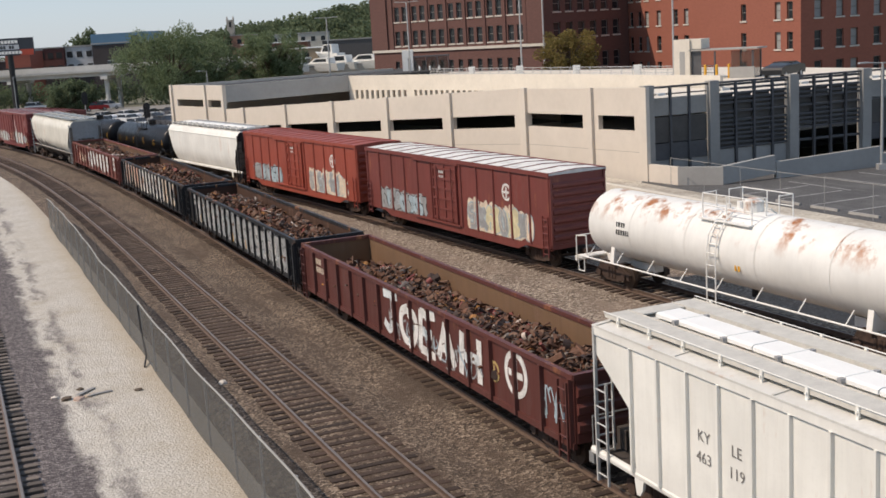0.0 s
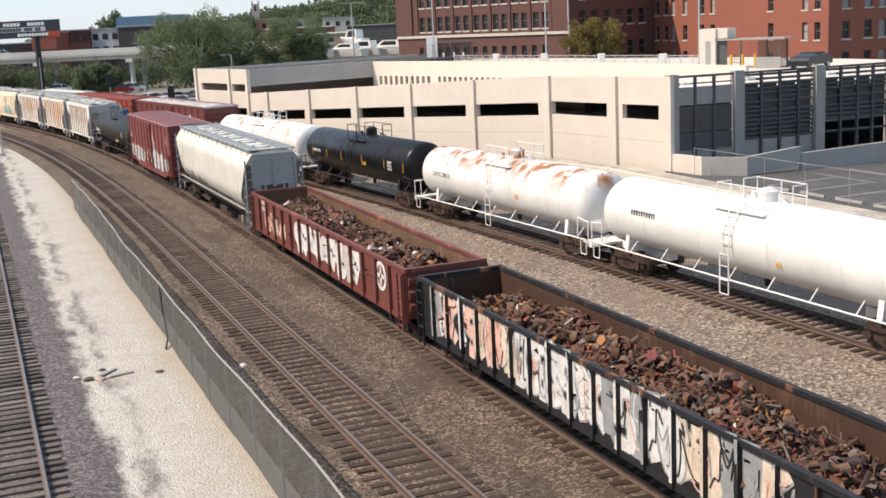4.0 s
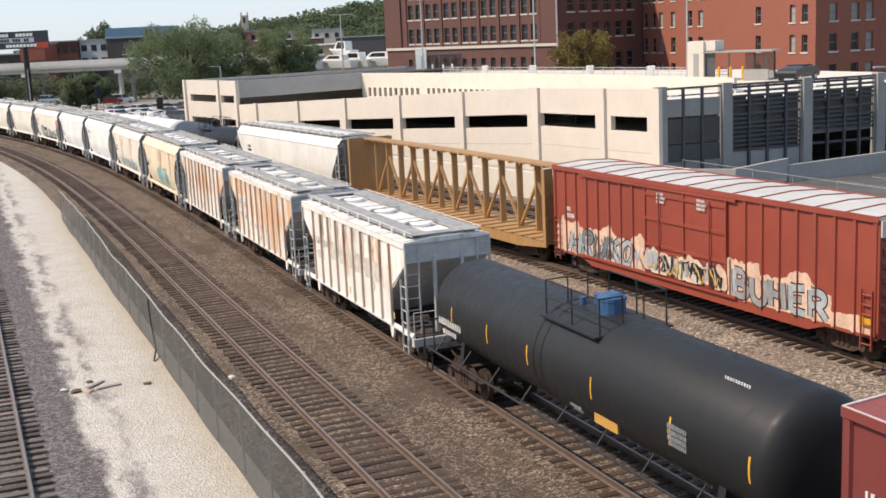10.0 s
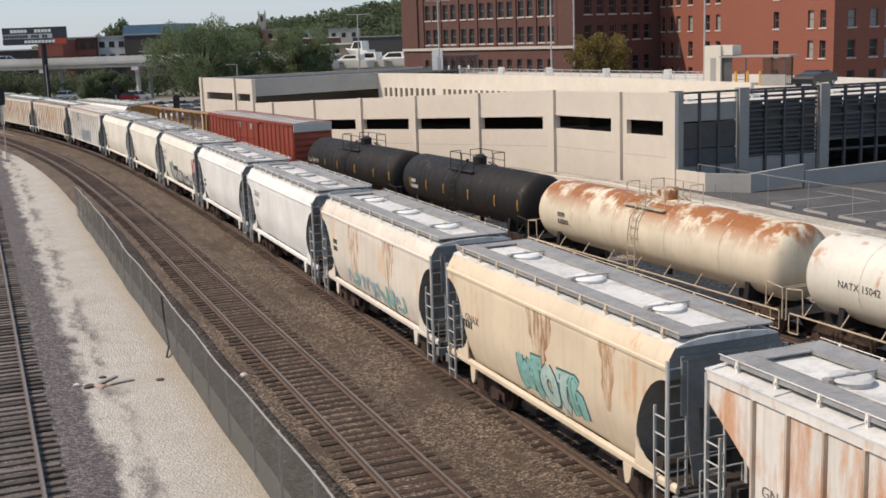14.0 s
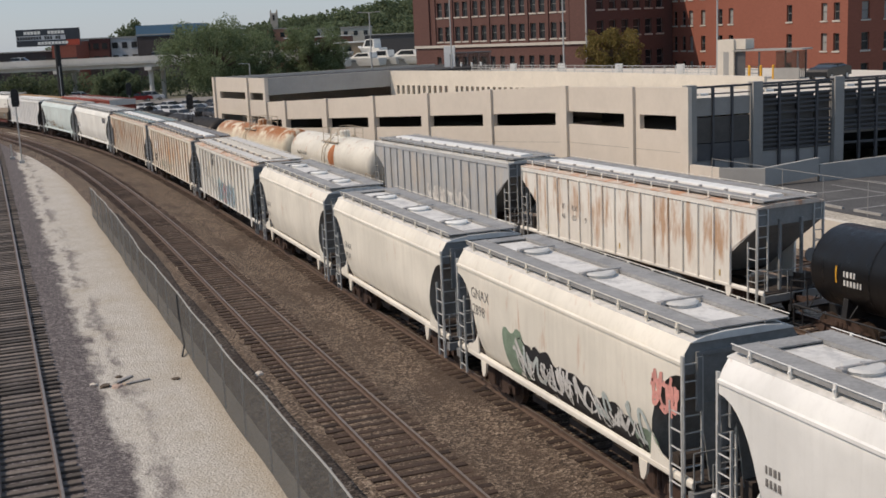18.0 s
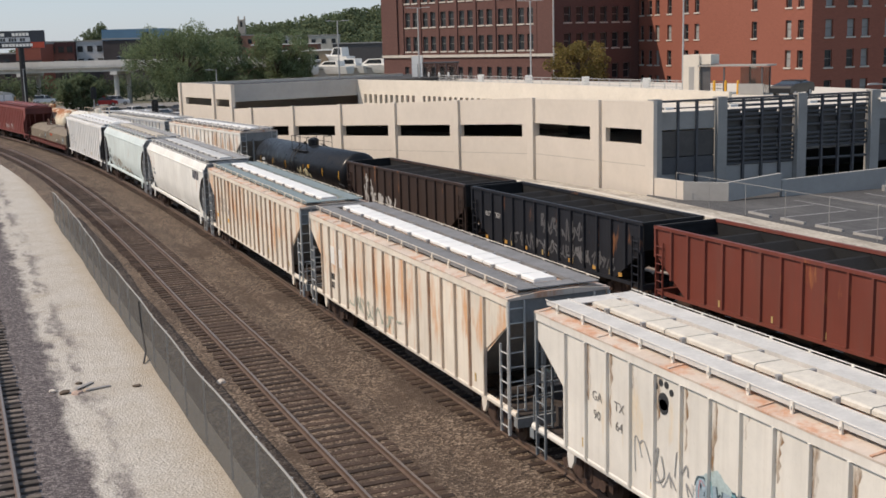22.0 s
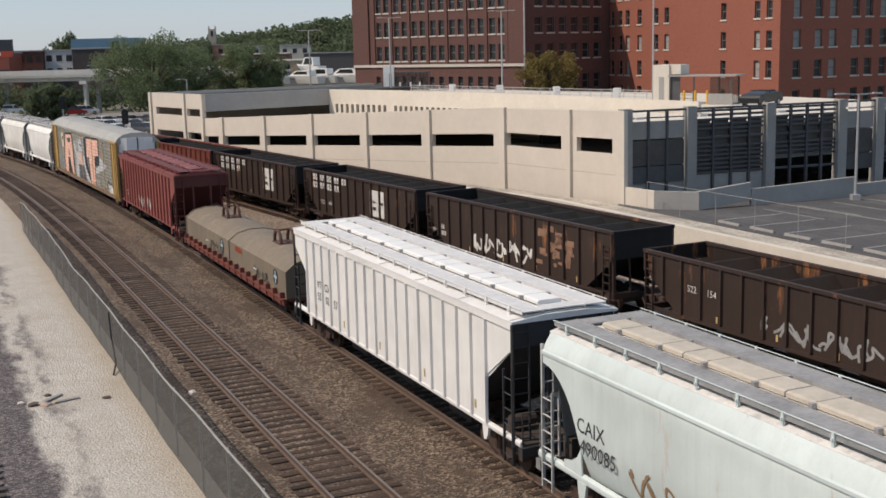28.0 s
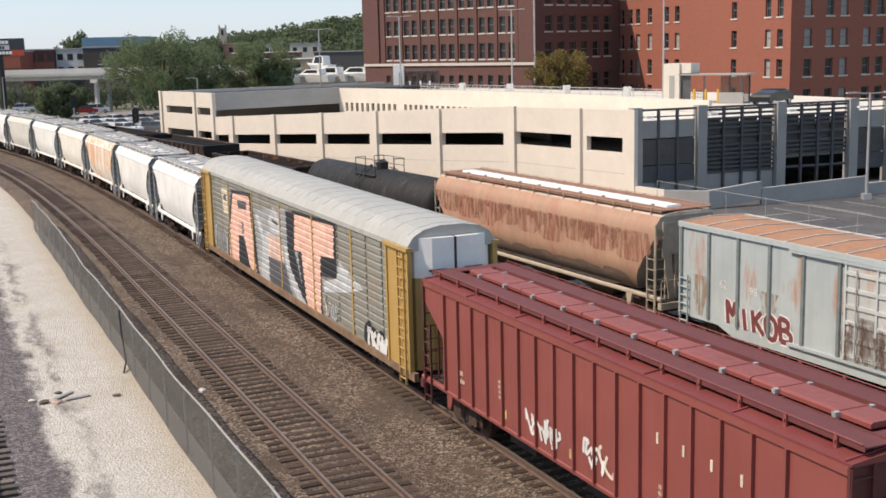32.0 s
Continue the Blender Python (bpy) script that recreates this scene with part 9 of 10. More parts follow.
for x, y in ((56.9, 121.2), (59.0, 113.4), (60.2, 103.2), (61.5, 94.0)):
    part("sign_plate", MB().box(-0.38, 0.38, -0.06, 0.06, 0.05, 1.25).box(-0.14, 0.14, -0.08, -0.06, 0.4, 0.95).mesh("sign_plate", [M_WHITE]), rl, "white sign plate", pose(x - 0.3, y - 0.1, RZ, 0, 0, -28))


def lamp_pole(x, y, z, hgt, arms=2, rz=0, label="tall grey twin-arm lamp pole", name="lamp_pole"):
    lp = thing(name, pose(x, y, z, 0, 0, rz), label, "lamp pole", "lamp poles")
    part("pole", MB().tube((0, 0, 0), (0, 0, hgt), 0.10, 8, 0, 0.07).box(-0.25, 0.25, -0.25, 0.25, 0, 0.35).mesh("pole", [M_METALPOLE]), lp)
    for s in ((-1, 1) if arms == 2 else (1,)):
        part("arm", MB().tube((0, 0, hgt - 0.05), (s * 0.9, 0, hgt), 0.035, 5).mesh("arm", [M_METALPOLE]), lp)
        part("lamp_head", MB().prism([(-0.3, 0), (-0.25, 0.1), (0.3, 0.08), (0.34, 0)], "y", -0.14, 0.14).mesh("lamp_head", [M_METALPOLE]), lp, "", pose(s * 1.15, 0, hgt - 0.03, 0, 0, 0 if s > 0 else 180))
    return lp


lamp_pole(54.0, 133.4, RZ, 9.2, 2, -22)
lamp_pole(60.4, 116.0, RZ, 9.3, 2, -22)
lamp_pole(61.6, 88.6, RZ, 10.5, 2, -22)
lamp_pole(46.8, 143.0, RZ, 8.0, 2, -22)
lamp_pole(53.2, 54.6, LOT_Z, 6.6, 2, -22, "slim brown lamp pole on the parking lot")
lamp_pole(34.6, 160.0, 0.02, 7.6, 1, 160, "curved grey street lamp by the garage")


# ---------------------------------------------------------------- parked vehicles
def parked_car(m, col, kind_, label, ln=4.5, wid=1.78, hgt=1.45):
    c = thing("parked_car", m, label, "car", "parked cars")
    key = ("car", kind_)
    def bodym():
        mb = MB()
        h = ln / 2
        prof = [(-h, 0.35), (-h, 0.74), (-h + 0.15, 0.92), (-h + 0.95, 1.06), (h - 0.75, 1.10), (h - 0.1, 1.02), (h, 0.74), (h, 0.35)]
        mb.prism(prof, "x", -wid / 2, wid / 2)
        return mb.mesh("body", [col])
    def cabm():
        mb = MB()
        h = ln / 2
        top = hgt
        lo = [(-h + 0.95, 1.05), (h - 0.55, 1.09)]
        hi = [(-h + 1.75, top), (h - (0.35 if kind_ == "suv" else 1.15), top)]
        w0, w1 = wid / 2 - 0.05, wid / 2 - 0.22
        vs = [(-w0, lo[0][0], lo[0][1]), (w0, lo[0][0], lo[0][1]), (w0, lo[1][0], lo[1][1]), (-w0, lo[1][0], lo[1][1]), (-w1, hi[0][0], top), (w1, hi[0][0], top), (w1, hi[1][0], top), (-w1, hi[1][0], top)]
        mb.add(vs, [(0, 1, 5, 4), (1, 2, 6, 5), (2, 3, 7, 6), (3, 0, 4, 7)], 0)
        mb.add(vs, [(4, 5, 6, 7)], 1)
        return mb.mesh("cabin", [M_GLASS, col])
    part("body", shared(("cb", kind_, col.name, ln), bodym), c)
    part("cabin", shared(("cc", kind_, col.name, ln, hgt), cabm), c, "glazed cabin")
    pil = shared(("cp", kind_, col.name, ln, hgt), lambda: MB().box(-wid / 2 + 0.10, -wid / 2 + 0.16, -0.06, 0.06, 1.0, hgt - 0.05).box(wid / 2 - 0.16, wid / 2 - 0.10, -0.06, 0.06, 1.0, hgt - 0.05).mesh("pillar", [col]))
    part("pillar", pil, c)
    part("roof", shared(("cr", kind_, col.name, ln, hgt), lambda: MB().box(-wid / 2 + 0.16, wid / 2 - 0.16, -ln / 2 + 1.75, ln / 2 - (0.40 if kind_ == "suv" else 1.2), hgt - 0.02, hgt + 0.04).mesh("roof", [col])), c)
    wm = shared("carwheel", lambda: MB().tube((-0.11, 0, 0), (0.11, 0, 0), 0.33, 14).tube((-0.12, 0, 0), (0.12, 0, 0), 0.19, 10, 1).mesh("wheel", [M_BLACK, M_GREYSTEEL]))
    for sx in (-1, 1):
        for sy in (-1, 1):
            part("wheel", wm, c, "", pose(sx * (wid / 2 - 0.1), sy * (ln / 2 - 0.85), 0.33))
    return c


CARP = [plain("car_white", (0.75, 0.76, 0.77), 0.25, 0, 0.03), plain("car_silver", (0.50, 0.51, 0.52), 0.3, 0.1, 0.03), plain("car_black", (0.006, 0.006, 0.007), 0.35, 0, 0.03), plain("car_red", (0.35, 0.03, 0.03), 0.25, 0, 0.03), plain("car_blue", (0.05, 0.08, 0.16), 0.25, 0.2, 0.03), plain("car_grey", (0.14, 0.14, 0.15), 0.25, 0.3, 0.03)]
CARN = ["white", "silver", "black", "red", "dark blue", "dark grey"]
rng = random.Random(12)
for row, (x0_, y0_, n) in enumerate(((22.5, 168.0, 5), (23.0, 180.0, 6), (24.5, 192.0, 6))):
    for k in range(n):
        ci = rng.choice((0, 0, 0, 0, 1, 1, 1, 5))
        parked_car(pose(x0_ + 3.5 * k, y0_ - 0.9 * k, 0.02, 0, 0, 34 + rng.uniform(-3, 3)), CARP[ci], rng.choice(("sedan", "suv")), CARN[ci] + " parked car in the far lot", hgt=1.55)
for x, y, ci in ((22.0, 214.0, 1), (27.0, 221.0, 3), (29.5, 223.5, 0), (18.0, 240.0, 0), (2.0, 238.0, 0)):
    parked_car(pose(x, y, 0.4, 0, 0, 80), CARP[ci], "suv", CARN[ci] + " car on the far road", hgt=1.7)
parked_car(pose(64.2, 76.8, RZ, 0, 0, -65), CARP[2], "sedan", "black car parked on the garage roof", 4.5, 1.75, 1.28)
solid("far_lot", MB().prism([(14, 150), (44, 150), (58, 215), (14, 215)], "z", -0.5, 0.02), [M_ASPHALT], "grey asphalt far parking lot", "parking lot", kind="structure")
solid("far_road", MB().prism([(-60, 225), (70, 205), (70, 216), (-60, 252)], "z", -0.5, 0.38), [plain("pale_road", (0.21, 0.20, 0.185), 0.9, 0, 0.12, 0.3, 0.05)], "pale road below the viaduct", "road", kind="structure")


# ---------------------------------------------------------------- brick buildings
def window_set(parent, p0, d, nrm, u, z, w, h, deep=0.28, sill=True, blind=0.0):
    """A sash window in an opening: frame, two panes, sill."""
    c = Vector((*p0, 0)) + d * u + Vector((0, 0, z))
    rot = Matrix.Translation(c) @ Matrix(((d.x, nrm.x, 0, 0), (d.y, nrm.y, 0, 0), (0, 0, 1, 0), (0, 0, 0, 1)))
    fm = shared(("wframe", w, h), lambda: MB().box(0, w, deep - 0.03, deep + 0.05, 0, 0.08).box(0, w, deep - 0.03, deep + 0.05, h - 0.08, h).box(0, 0.08, deep - 0.03, deep + 0.05, 0.08, h - 0.08).box(w - 0.08, w, deep - 0.03, deep + 0.05, 0.08, h - 0.08).box(0, w, deep - 0.05, deep + 0.04, h * 0.48, h * 0.48 + 0.09).mesh("window", [plain("window_frame", (0.17, 0.16, 0.15), 0.6)]))
    wn_ = part("window", fm, parent, "", rot)
    pn = shared(("wpane", w, h, blind > 0), lambda: MB().box(0.08, w - 0.08, deep + 0.0, deep + 0.02, 0.08, h - 0.08).mesh("pane", [M_BLIND if blind > 0 else M_GLASS]))
    part("pane", pn, wn_)
    if sill:
        part("sill", shared(("wsill", w), lambda: MB().box(-0.14, w + 0.14, -0.10, 0.2, -0.20, 0.0).mesh("sill", [M_STONE])), wn_, "pale stone sill")
    return wn_


rng = random.Random(5)
# brown building
ba = thing("brick_building", HOME, "tall brown brick building with paired sash windows", "building")
A0, A1 = (65.8, 177.7), (79.3, 145.1)
hs = []
for r in range(3):
    z = 9.1 + 3.72 * r
    for k in range(7):
        u = 4.7 + 3.9 * k
        hs += [(u + 0.55, u + 1.65, z, z + 2.25), (u + 2.25, u + 3.35, z, z + 2.25)]
low = [(4.9 + 1.95 * k, 4.9 + 1.95 * k + 0.95, 4.6, 6.7) for k in range(14)]
_, d_, n_ = facade("wall", ba, A0, A1, 0, 20.6, hs + low, 0.45, M_BRICKA, flip=True)
for a, b, c, e in hs:
    window_set(ba, A0, d_, n_, a, c, 1.1, 2.25)
for a, b, c, e in low:
    window_set(ba, A0, d_, n_, a, c, 0.95, 2.1, sill=False)
LA = math.hypot(A1[0] - A0[0], A1[1] - A0[1])
arot = Matrix.Translation((*A0, 0)) @ Matrix(((d_.x, n_.x, 0, 0), (d_.y, n_.y, 0, 0), (0, 0, 1, 0), (0, 0, 0, 1)))
part("band", MB().box(-0.1, LA + 0.1, -0.22, 0.1, 8.15, 8.55).mesh("band", [M_STONE]), ba, "pale stone band", arot)
pil = MB().box(0, 0.55, -0.18, 0.05, 8.6, 20.6).mesh("pilaster", [M_BRICKA])
for k in range(8):
    part("pilaster", pil, ba, "", arot @ Matrix.Translation((4.4 + 3.9 * k, 0, 0)))
part("corner_pier", MB().box(0, 3.6, -0.25, 0.05, 8.6, 20.6).mesh("corner_pier", [M_BRICKA]), ba, "", arot)
part("corner_pier", MB().box(LA - 2.9, LA, -0.25, 0.05, 8.6, 20.6).mesh("corner_pier", [M_BRICKA]), ba, "", arot)
part("downpipe", MB().tube((LA + 0.15, -0.35, 4), (LA + 0.15, -0.35, 20.6), 0.12, 6).mesh("downpipe", [M_GREYSTEEL]), ba, "", arot)
A2 = (97.0, 151.0)
hs = []
for r in range(3):
    z = 9.1 + 3.72 * r
    hs += [(2.0 + 2.6 * k, 2.0 + 2.6 * k + 1.5, z, z + 2.2) for k in range(6)]
hs += [(2.0 + 2.6 * k, 2.0 + 2.6 * k + 1.5, 4.6, 6.8) for k in range(6)]
_, d_, n_ = facade("wall", ba, A1, A2, 0, 20.6, hs, 0.45, M_BRICKA, flip=True)
for a, b, c, e in hs:
    window_set(ba, A1, d_, n_, a, c, 1.5, 2.2, sill=c > 5)
part("roof", MB().prism([A0, A1, A2, (100, 185)], "z", 20.6, 21.0).mesh("roof", [M_CONCG]), ba)
part("back_wall", MB().prism([(66.2, 178), (79.6, 145.8), (96.5, 151.6), (100, 185)], "z", 0, 20.5).mesh("back_wall", [M_INSHADE]), ba)

# red building
br_ = thing("brick_building", HOME, "tall orange-red brick building with pale window sills", "building")
R0, R1, R2 = (97.3, 155.0), (96.3, 112.1), (150.0, 112.6)
rows_z = [2.7, 6.36, 10.0, 13.66, 17.3, 20.9]
ys_ = [114.1, 116.4, 123.2, 136.1, 138.7, 143.0, 146.2, 148.2, 150.5, 152.8]
hs = [(155.0 - y - 0.55, 155.0 - y + 0.55, z, z + 2.1) for z in rows_z for y in ys_]
_, d_, n_ = facade("wall", br_, R0, R1, 0, 26.0, hs, 0.4, M_BRICKR, flip=True)
for a, b, c, e in hs:
    window_set(br_, R0, d_, n_, a, c, 1.1, 2.1, blind=1 if rng.random() < 0.18 else 0)
xs_ = [99.0, 102.4, 104.7, 108.4, 110.6, 113.1] + [115.4 + 2.9 * k for k in range(10)]
hs = [(x - 96.3 - 0.6, x - 96.3 + 0.6, z, z + 2.1) for z in rows_z for x in xs_]
_, d_, n_ = facade("wall", br_, R1, R2, 0, 26.0, hs, 0.4, M_BRICKR, flip=True)
for a, b, c, e in hs:
    window_set(br_, R1, d_, n_, a, c, 1.2, 2.1, blind=1 if rng.random() < 0.35 else 0)
part("roof", MB().prism([R0, R1, R2, (150, 155)], "z", 26.0, 26.4).mesh("roof", [M_CONCG]), br_)
part("back_wall", MB().prism([(97.9, 154.5), (97.0, 112.9), (149.5, 113.4), (149.5, 154.5)], "z", 0, 25.9).mesh("back_wall", [M_INSHADE]), br_)


# ---------------------------------------------------------------- trees
def leaf_mat(name, a, b):
    m, nt, bs = shader(name)
    geo = nt.nodes.new("ShaderNodeNewGeometry")
    col = ramp(nt, geo.outputs["Random Per Island"], [(0.0, tuple(c * 0.8 for c in a)), (0.5, a), (1.0, b)])
    nt.links.new(col, bs.inputs["Base Color"])
    bs.inputs["Roughness"].default_value = 0.95
    bs.inputs["Specular IOR Level"].default_value = 0.15
    thin = nt.nodes.new("ShaderNodeBsdfTranslucent")
    nt.links.new(col, thin.inputs["Color"])
    both = nt.nodes.new("ShaderNodeMixShader")
    both.inputs[0].default_value = 0.42
    nt.links.new(bs.outputs[0], both.inputs[1])
    nt.links.new(thin.outputs[0], both.inputs[2])
    nt.links.new(both.outputs[0], nt.nodes["Material Output"].inputs[0])
    return m


M_LEAF = leaf_mat("leaves", (0.172, 0.222, 0.118), (0.255, 0.305, 0.175))
M_LEAF2 = leaf_mat("dark_leaves", (0.125, 0.16, 0.09), (0.185, 0.22, 0.13))
M_LEAF3 = leaf_mat("autumn_leaves", (0.19, 0.155, 0.055), (0.33, 0.24, 0.09))
M_BARK = plain("bark", (0.10, 0.075, 0.055), 0.95, 0, 0.3, 4.0, 0.4)


def crown_mesh(name, lobes, leaf, n, mat, seed):
    rnd = np.random.RandomState(seed)
    tot = sum(r[0] * r[1] * r[2] for _, r in lobes)
    vs, fs = [], []
    for c, r in lobes:
        k = int(n * r[0] * r[1] * r[2] / tot)
        d = rnd.normal(size=(k, 3))
        d /= np.linalg.norm(d, axis=1)[:, None]
        rad = rnd.uniform(0.3, 1.1, size=(k, 1)) ** 0.6
        wob = 1 + 0.16 * np.sin(d[:, :1] * 7 + seed) * np.cos(d[:, 2:] * 6 + 2 * seed)
        p = np.array(c) + d * rad * wob * np.array(r)
        for q in p:
            a, b = rnd.normal(size=3), rnd.normal(size=3)
            a *= leaf / (np.linalg.norm(a) + 1e-6)
            b = np.cross(a, b)
            b *= leaf * 0.7 / (np.linalg.norm(b) + 1e-6)
            o = len(vs)
            vs += [tuple(q - a), tuple(q - b * 0.8), tuple(q + a), tuple(q + b)]
            fs.append((o, o + 1, o + 2, o + 3))
    mb = MB()
    mb.v, mb.f, mb.m = vs, fs, [0] * len(fs)
    return mb.mesh(name, [mat])


def tree(x, y, z, h, w, mat, seed, label, leaf=0.3, n=5000, base=0.3, name="tree"):
    t = thing(name, pose(x, y, z), label, "tree", "trees")
    rnd = random.Random(seed)
    tr = MB()
    tr.tube((0, 0, -0.3), (0.1, 0.1, h * 0.45), 0.035 * h, 8, 0, 0.02 * h)
    lobes = []
    for k in range(66):
        a = rnd.uniform(0, 6.28)
        zz = h * rnd.uniform(base + 0.10, 0.90)
        wide = math.sin(math.pi * min(1, max(0.12, (zz / h - base) / (1.02 - base)))) ** 0.6
        rr = w * 0.5 * wide * math.sqrt(rnd.uniform(0.02, 1.0))
        c = (math.cos(a) * rr, math.sin(a) * rr, zz)
        s = w * rnd.uniform(0.06, 0.125)
        lobes.append((c, (s, s, s * rnd.uniform(0.7, 1.3))))
        tr.tube((0.1, 0.1, h * rnd.uniform(0.22, 0.42)), c, 0.012 * h, 5, 0, 0.004 * h)
    lobes.append(((0, 0, h * 0.86), (w * 0.13, w * 0.13, h * 0.10)))
    part("trunk", tr.mesh("trunk", [M_BARK]), t)
    part("crown", crown_mesh("crown", lobes, leaf, n, mat, seed), t, "leafy crown")
    return t


tree(37.2, 201.0, 0.3, 13.5, 18.6, M_LEAF, 3, "broad green tree beside the far parking lot", 0.15, 36000, 0.15)
tree(45.3, 207.0, 0.3, 12.4, 11.0, M_LEAF, 13, "green tree beside the far parking lot", 0.15, 16000, 0.2)
tree(56.2, 206.5, 0.5, 12.9, 12.4, M_LEAF, 4, "green tree behind the garage", 0.15, 22000, 0.2)
tree(58.0, 206.0, 0.5, 9.0, 8.0, M_LEAF, 14, "small green tree behind the garage", 0.15, 10000, 0.2)
tree(21.0, 206.0, 0.4, 6.2, 8.5, M_LEAF2, 5, "low dark green tree before the viaduct", 0.2, 9000, 0.05)
tree(75.3, 131.5, 3.5, 6.9, 8.2, M_LEAF3, 6, "small tree turning yellow-brown beside the brick building", 0.16, 6500, 0.1)
for k, (x, y, z, h, w) in enumerate(((40.0, 330.0, -0.5, 18.5, 13), (22.0, 322.0, -0.5, 15.0, 11), (60, 345, -0.5, 15.0, 14), (84.0, 372.0, -0.5, 16.5, 15), (70, 350, -0.5, 14.0, 13), (102, 392, 0.5, 17.0, 16), (-12, 330, -0.5, 13.5, 13))):
    tree(x, y, z, h, w, M_LEAF2, 30 + k, "dark green tree on the far skyline", 0.36, 5000, 0.1)

# wooded hill
hill = MB()
nx, ny = 40, 16
def hill_z(x, y):
    return 2 + 17.0 * math.exp(-(((x - 190) / 70) ** 2 + ((y - 470) / 60) ** 2)) + 4 * math.exp(-(((x - 110) / 45) ** 2 + ((y - 450) / 40) ** 2))
hv = [(x, y, hill_z(x, y)) for j in range(ny + 1) for i in range(nx + 1) for x, y in [(40 + i * 8, 380 + j * 14)]]
hill.add(hv, [(j * (nx + 1) + i, j * (nx + 1) + i + 1, (j + 1) * (nx + 1) + i + 1, (j + 1) * (nx + 1) + i) for j in range(ny) for i in range(nx)])
solid("hill", hill, [M_EARTH], "low grassy hill beyond the city", "hill", kind="structure")
rs = np.random.RandomState(8)
lob = []
for k in range(430):
    x, y = rs.uniform(95, 260), rs.uniform(385, 490)
    s = rs.uniform(3.0, 5.5)
    lob.append(((x, y, hill_z(x, y) + s * 0.6), (s, s, s * 0.9)))
solid("hill_woods", MB(), [M_LEAF2], "dense dark green wood on the hill", "wood", kind="stuff").data = crown_mesh("hill_woods", lob, 0.7, 90000, M_LEAF2, 9)
bk = []
for k in range(74):
    x = -62 + k * 1.9
    y = 300 - 0.534 * (x + 80) + rs.uniform(2, 26)
    s = rs.uniform(1.6, 3.3)
    bk.append(((x, y, 0.8 + s * rs.uniform(0.3, 1.0)), (s * 1.3, s, s)))
for k in range(20):
    x = -40 + k * 3.4
    y = 283 - 0.534 * (x + 80) + rs.uniform(-6, 3)
    s = rs.uniform(0.6, 1.2)
    bk.append(((x, y, 0.3 + s * 0.5), (s * 1.6, s, s)))
solid("far_hedge", MB(), [M_LEAF2], "dark shrubs below and beyond the viaduct", "shrubs", kind="stuff").data = crown_mesh("far_hedge", bk, 0.3, 24000, M_LEAF2, 10)

# ---------------------------------------------------------------- viaduct and what stands behind it
via = thing("viaduct", HOME, "pale concrete road viaduct on round piers", "viaduct")
VA, VB = Vector((-80, 296, 0)), Vector((66, 218, 0))
vd = (VB - VA).normalized()
vrot = Matrix.Translation(VA) @ Matrix(((vd.x, -vd.y, 0, 0), (vd.y, vd.x, 0, 0), (0, 0, 1, 0), (0, 0, 0, 1)))
VL = (VB - VA).length
M_VIA = plain("viaduct_concrete", (0.62, 0.60, 0.56), 0.85, 0, 0.12, 0.4, 0.1)
part("deck", MB().box(0, VL, -1, 9, 7.15, 7.5).mesh("deck", [M_VIA]), via, "", vrot)
part("girder", MB().box(0, VL, 0.0, 0.6, 6.35, 7.15).box(0, VL, 7.4, 8.0, 6.35, 7.15).mesh("girder", [M_VIA]), via, "", vrot)
par = MB().box(0, VL, -1.05, -0.8, 7.5, 8.55)
for k in range(int(VL / 6.0)):
    par.box(k * 6.0, k * 6.0 + 0.06, -1.065, -0.8, 7.5, 8.56)
part("parapet", par.mesh("parapet", [M_VIA]), via, "", vrot)
for k in range(8):
    u = 12 + 19.0 * k
    part("pier", MB().tube((u, 0.6, -1), (u, 0.6, 5.9), 0.48, 10).tube((u, 7.4, -1), (u, 7.4, 5.9), 0.48, 10).box(u - 0.7, u + 0.7, -0.8, 8.8, 5.7, 6.35).mesh("pier", [M_VIA]), via, "", vrot)
for x, y, ci in ((8.0, 251.5, 0), (34.0, 238.0, 1)):
    parked_car(pose(x, y, 7.5, 0, 0, 70), CARP[ci], "suv", CARN[ci] + " car on the viaduct", hgt=1.7)
lamp_pole(13.5, 226.0, 0.5, 7.0, 1, 20, "grey curved street lamp near the viaduct")

bb = thing("billboard", pose(13.0, 241.5, 0, 0, 0, -22), "large dark billboard with pale unreadable lines on a post", "billboard")
part("post", MB().tube((1.5, 0, -1), (1.5, 0, 11.5), 0.55, 10).mesh("post", [M_BLACK]), bb)
part("panel", MB().box(-6.2, 6.2, -0.3, 0.3, 11.3, 14.6).mesh("panel", [plain("billboard_dark", (0.028, 0.034, 0.045), 0.5)]), bb, "dark panel")
part("pale_band", MB().box(-6.2, 3.5, -0.34, -0.3, 12.45, 13.35).mesh("pale_band", [plain("billboard_pale", (0.50, 0.52, 0.54), 0.6)]), bb)
part("red_corner", MB().box(3.6, 6.2, -0.34, -0.3, 11.3, 12.4).mesh("red_corner", [plain("billboard_red", (0.42, 0.06, 0.03), 0.6)]), bb)
lt = MB()
r2 = random.Random(3)
for z0_, n, w_, x0_, m_, h_ in ((13.6, 12, 0.55, -4.6, 0, 0.6), (12.6, 16, 0.42, -6.0, 1, 0.6), (11.6, 9, 0.55, -2.0, 0, 0.55)):
    for k in range(n):
        if r2.random() < 0.14:
            continue
        lt.box(x0_ + k * (w_ + 0.12), x0_ + k * (w_ + 0.12) + w_, -0.37, -0.34, z0_, z0_ + h_, m_)
part("lettering", lt.mesh("lettering", [M_WHITE, M_DARKMARK]), bb)


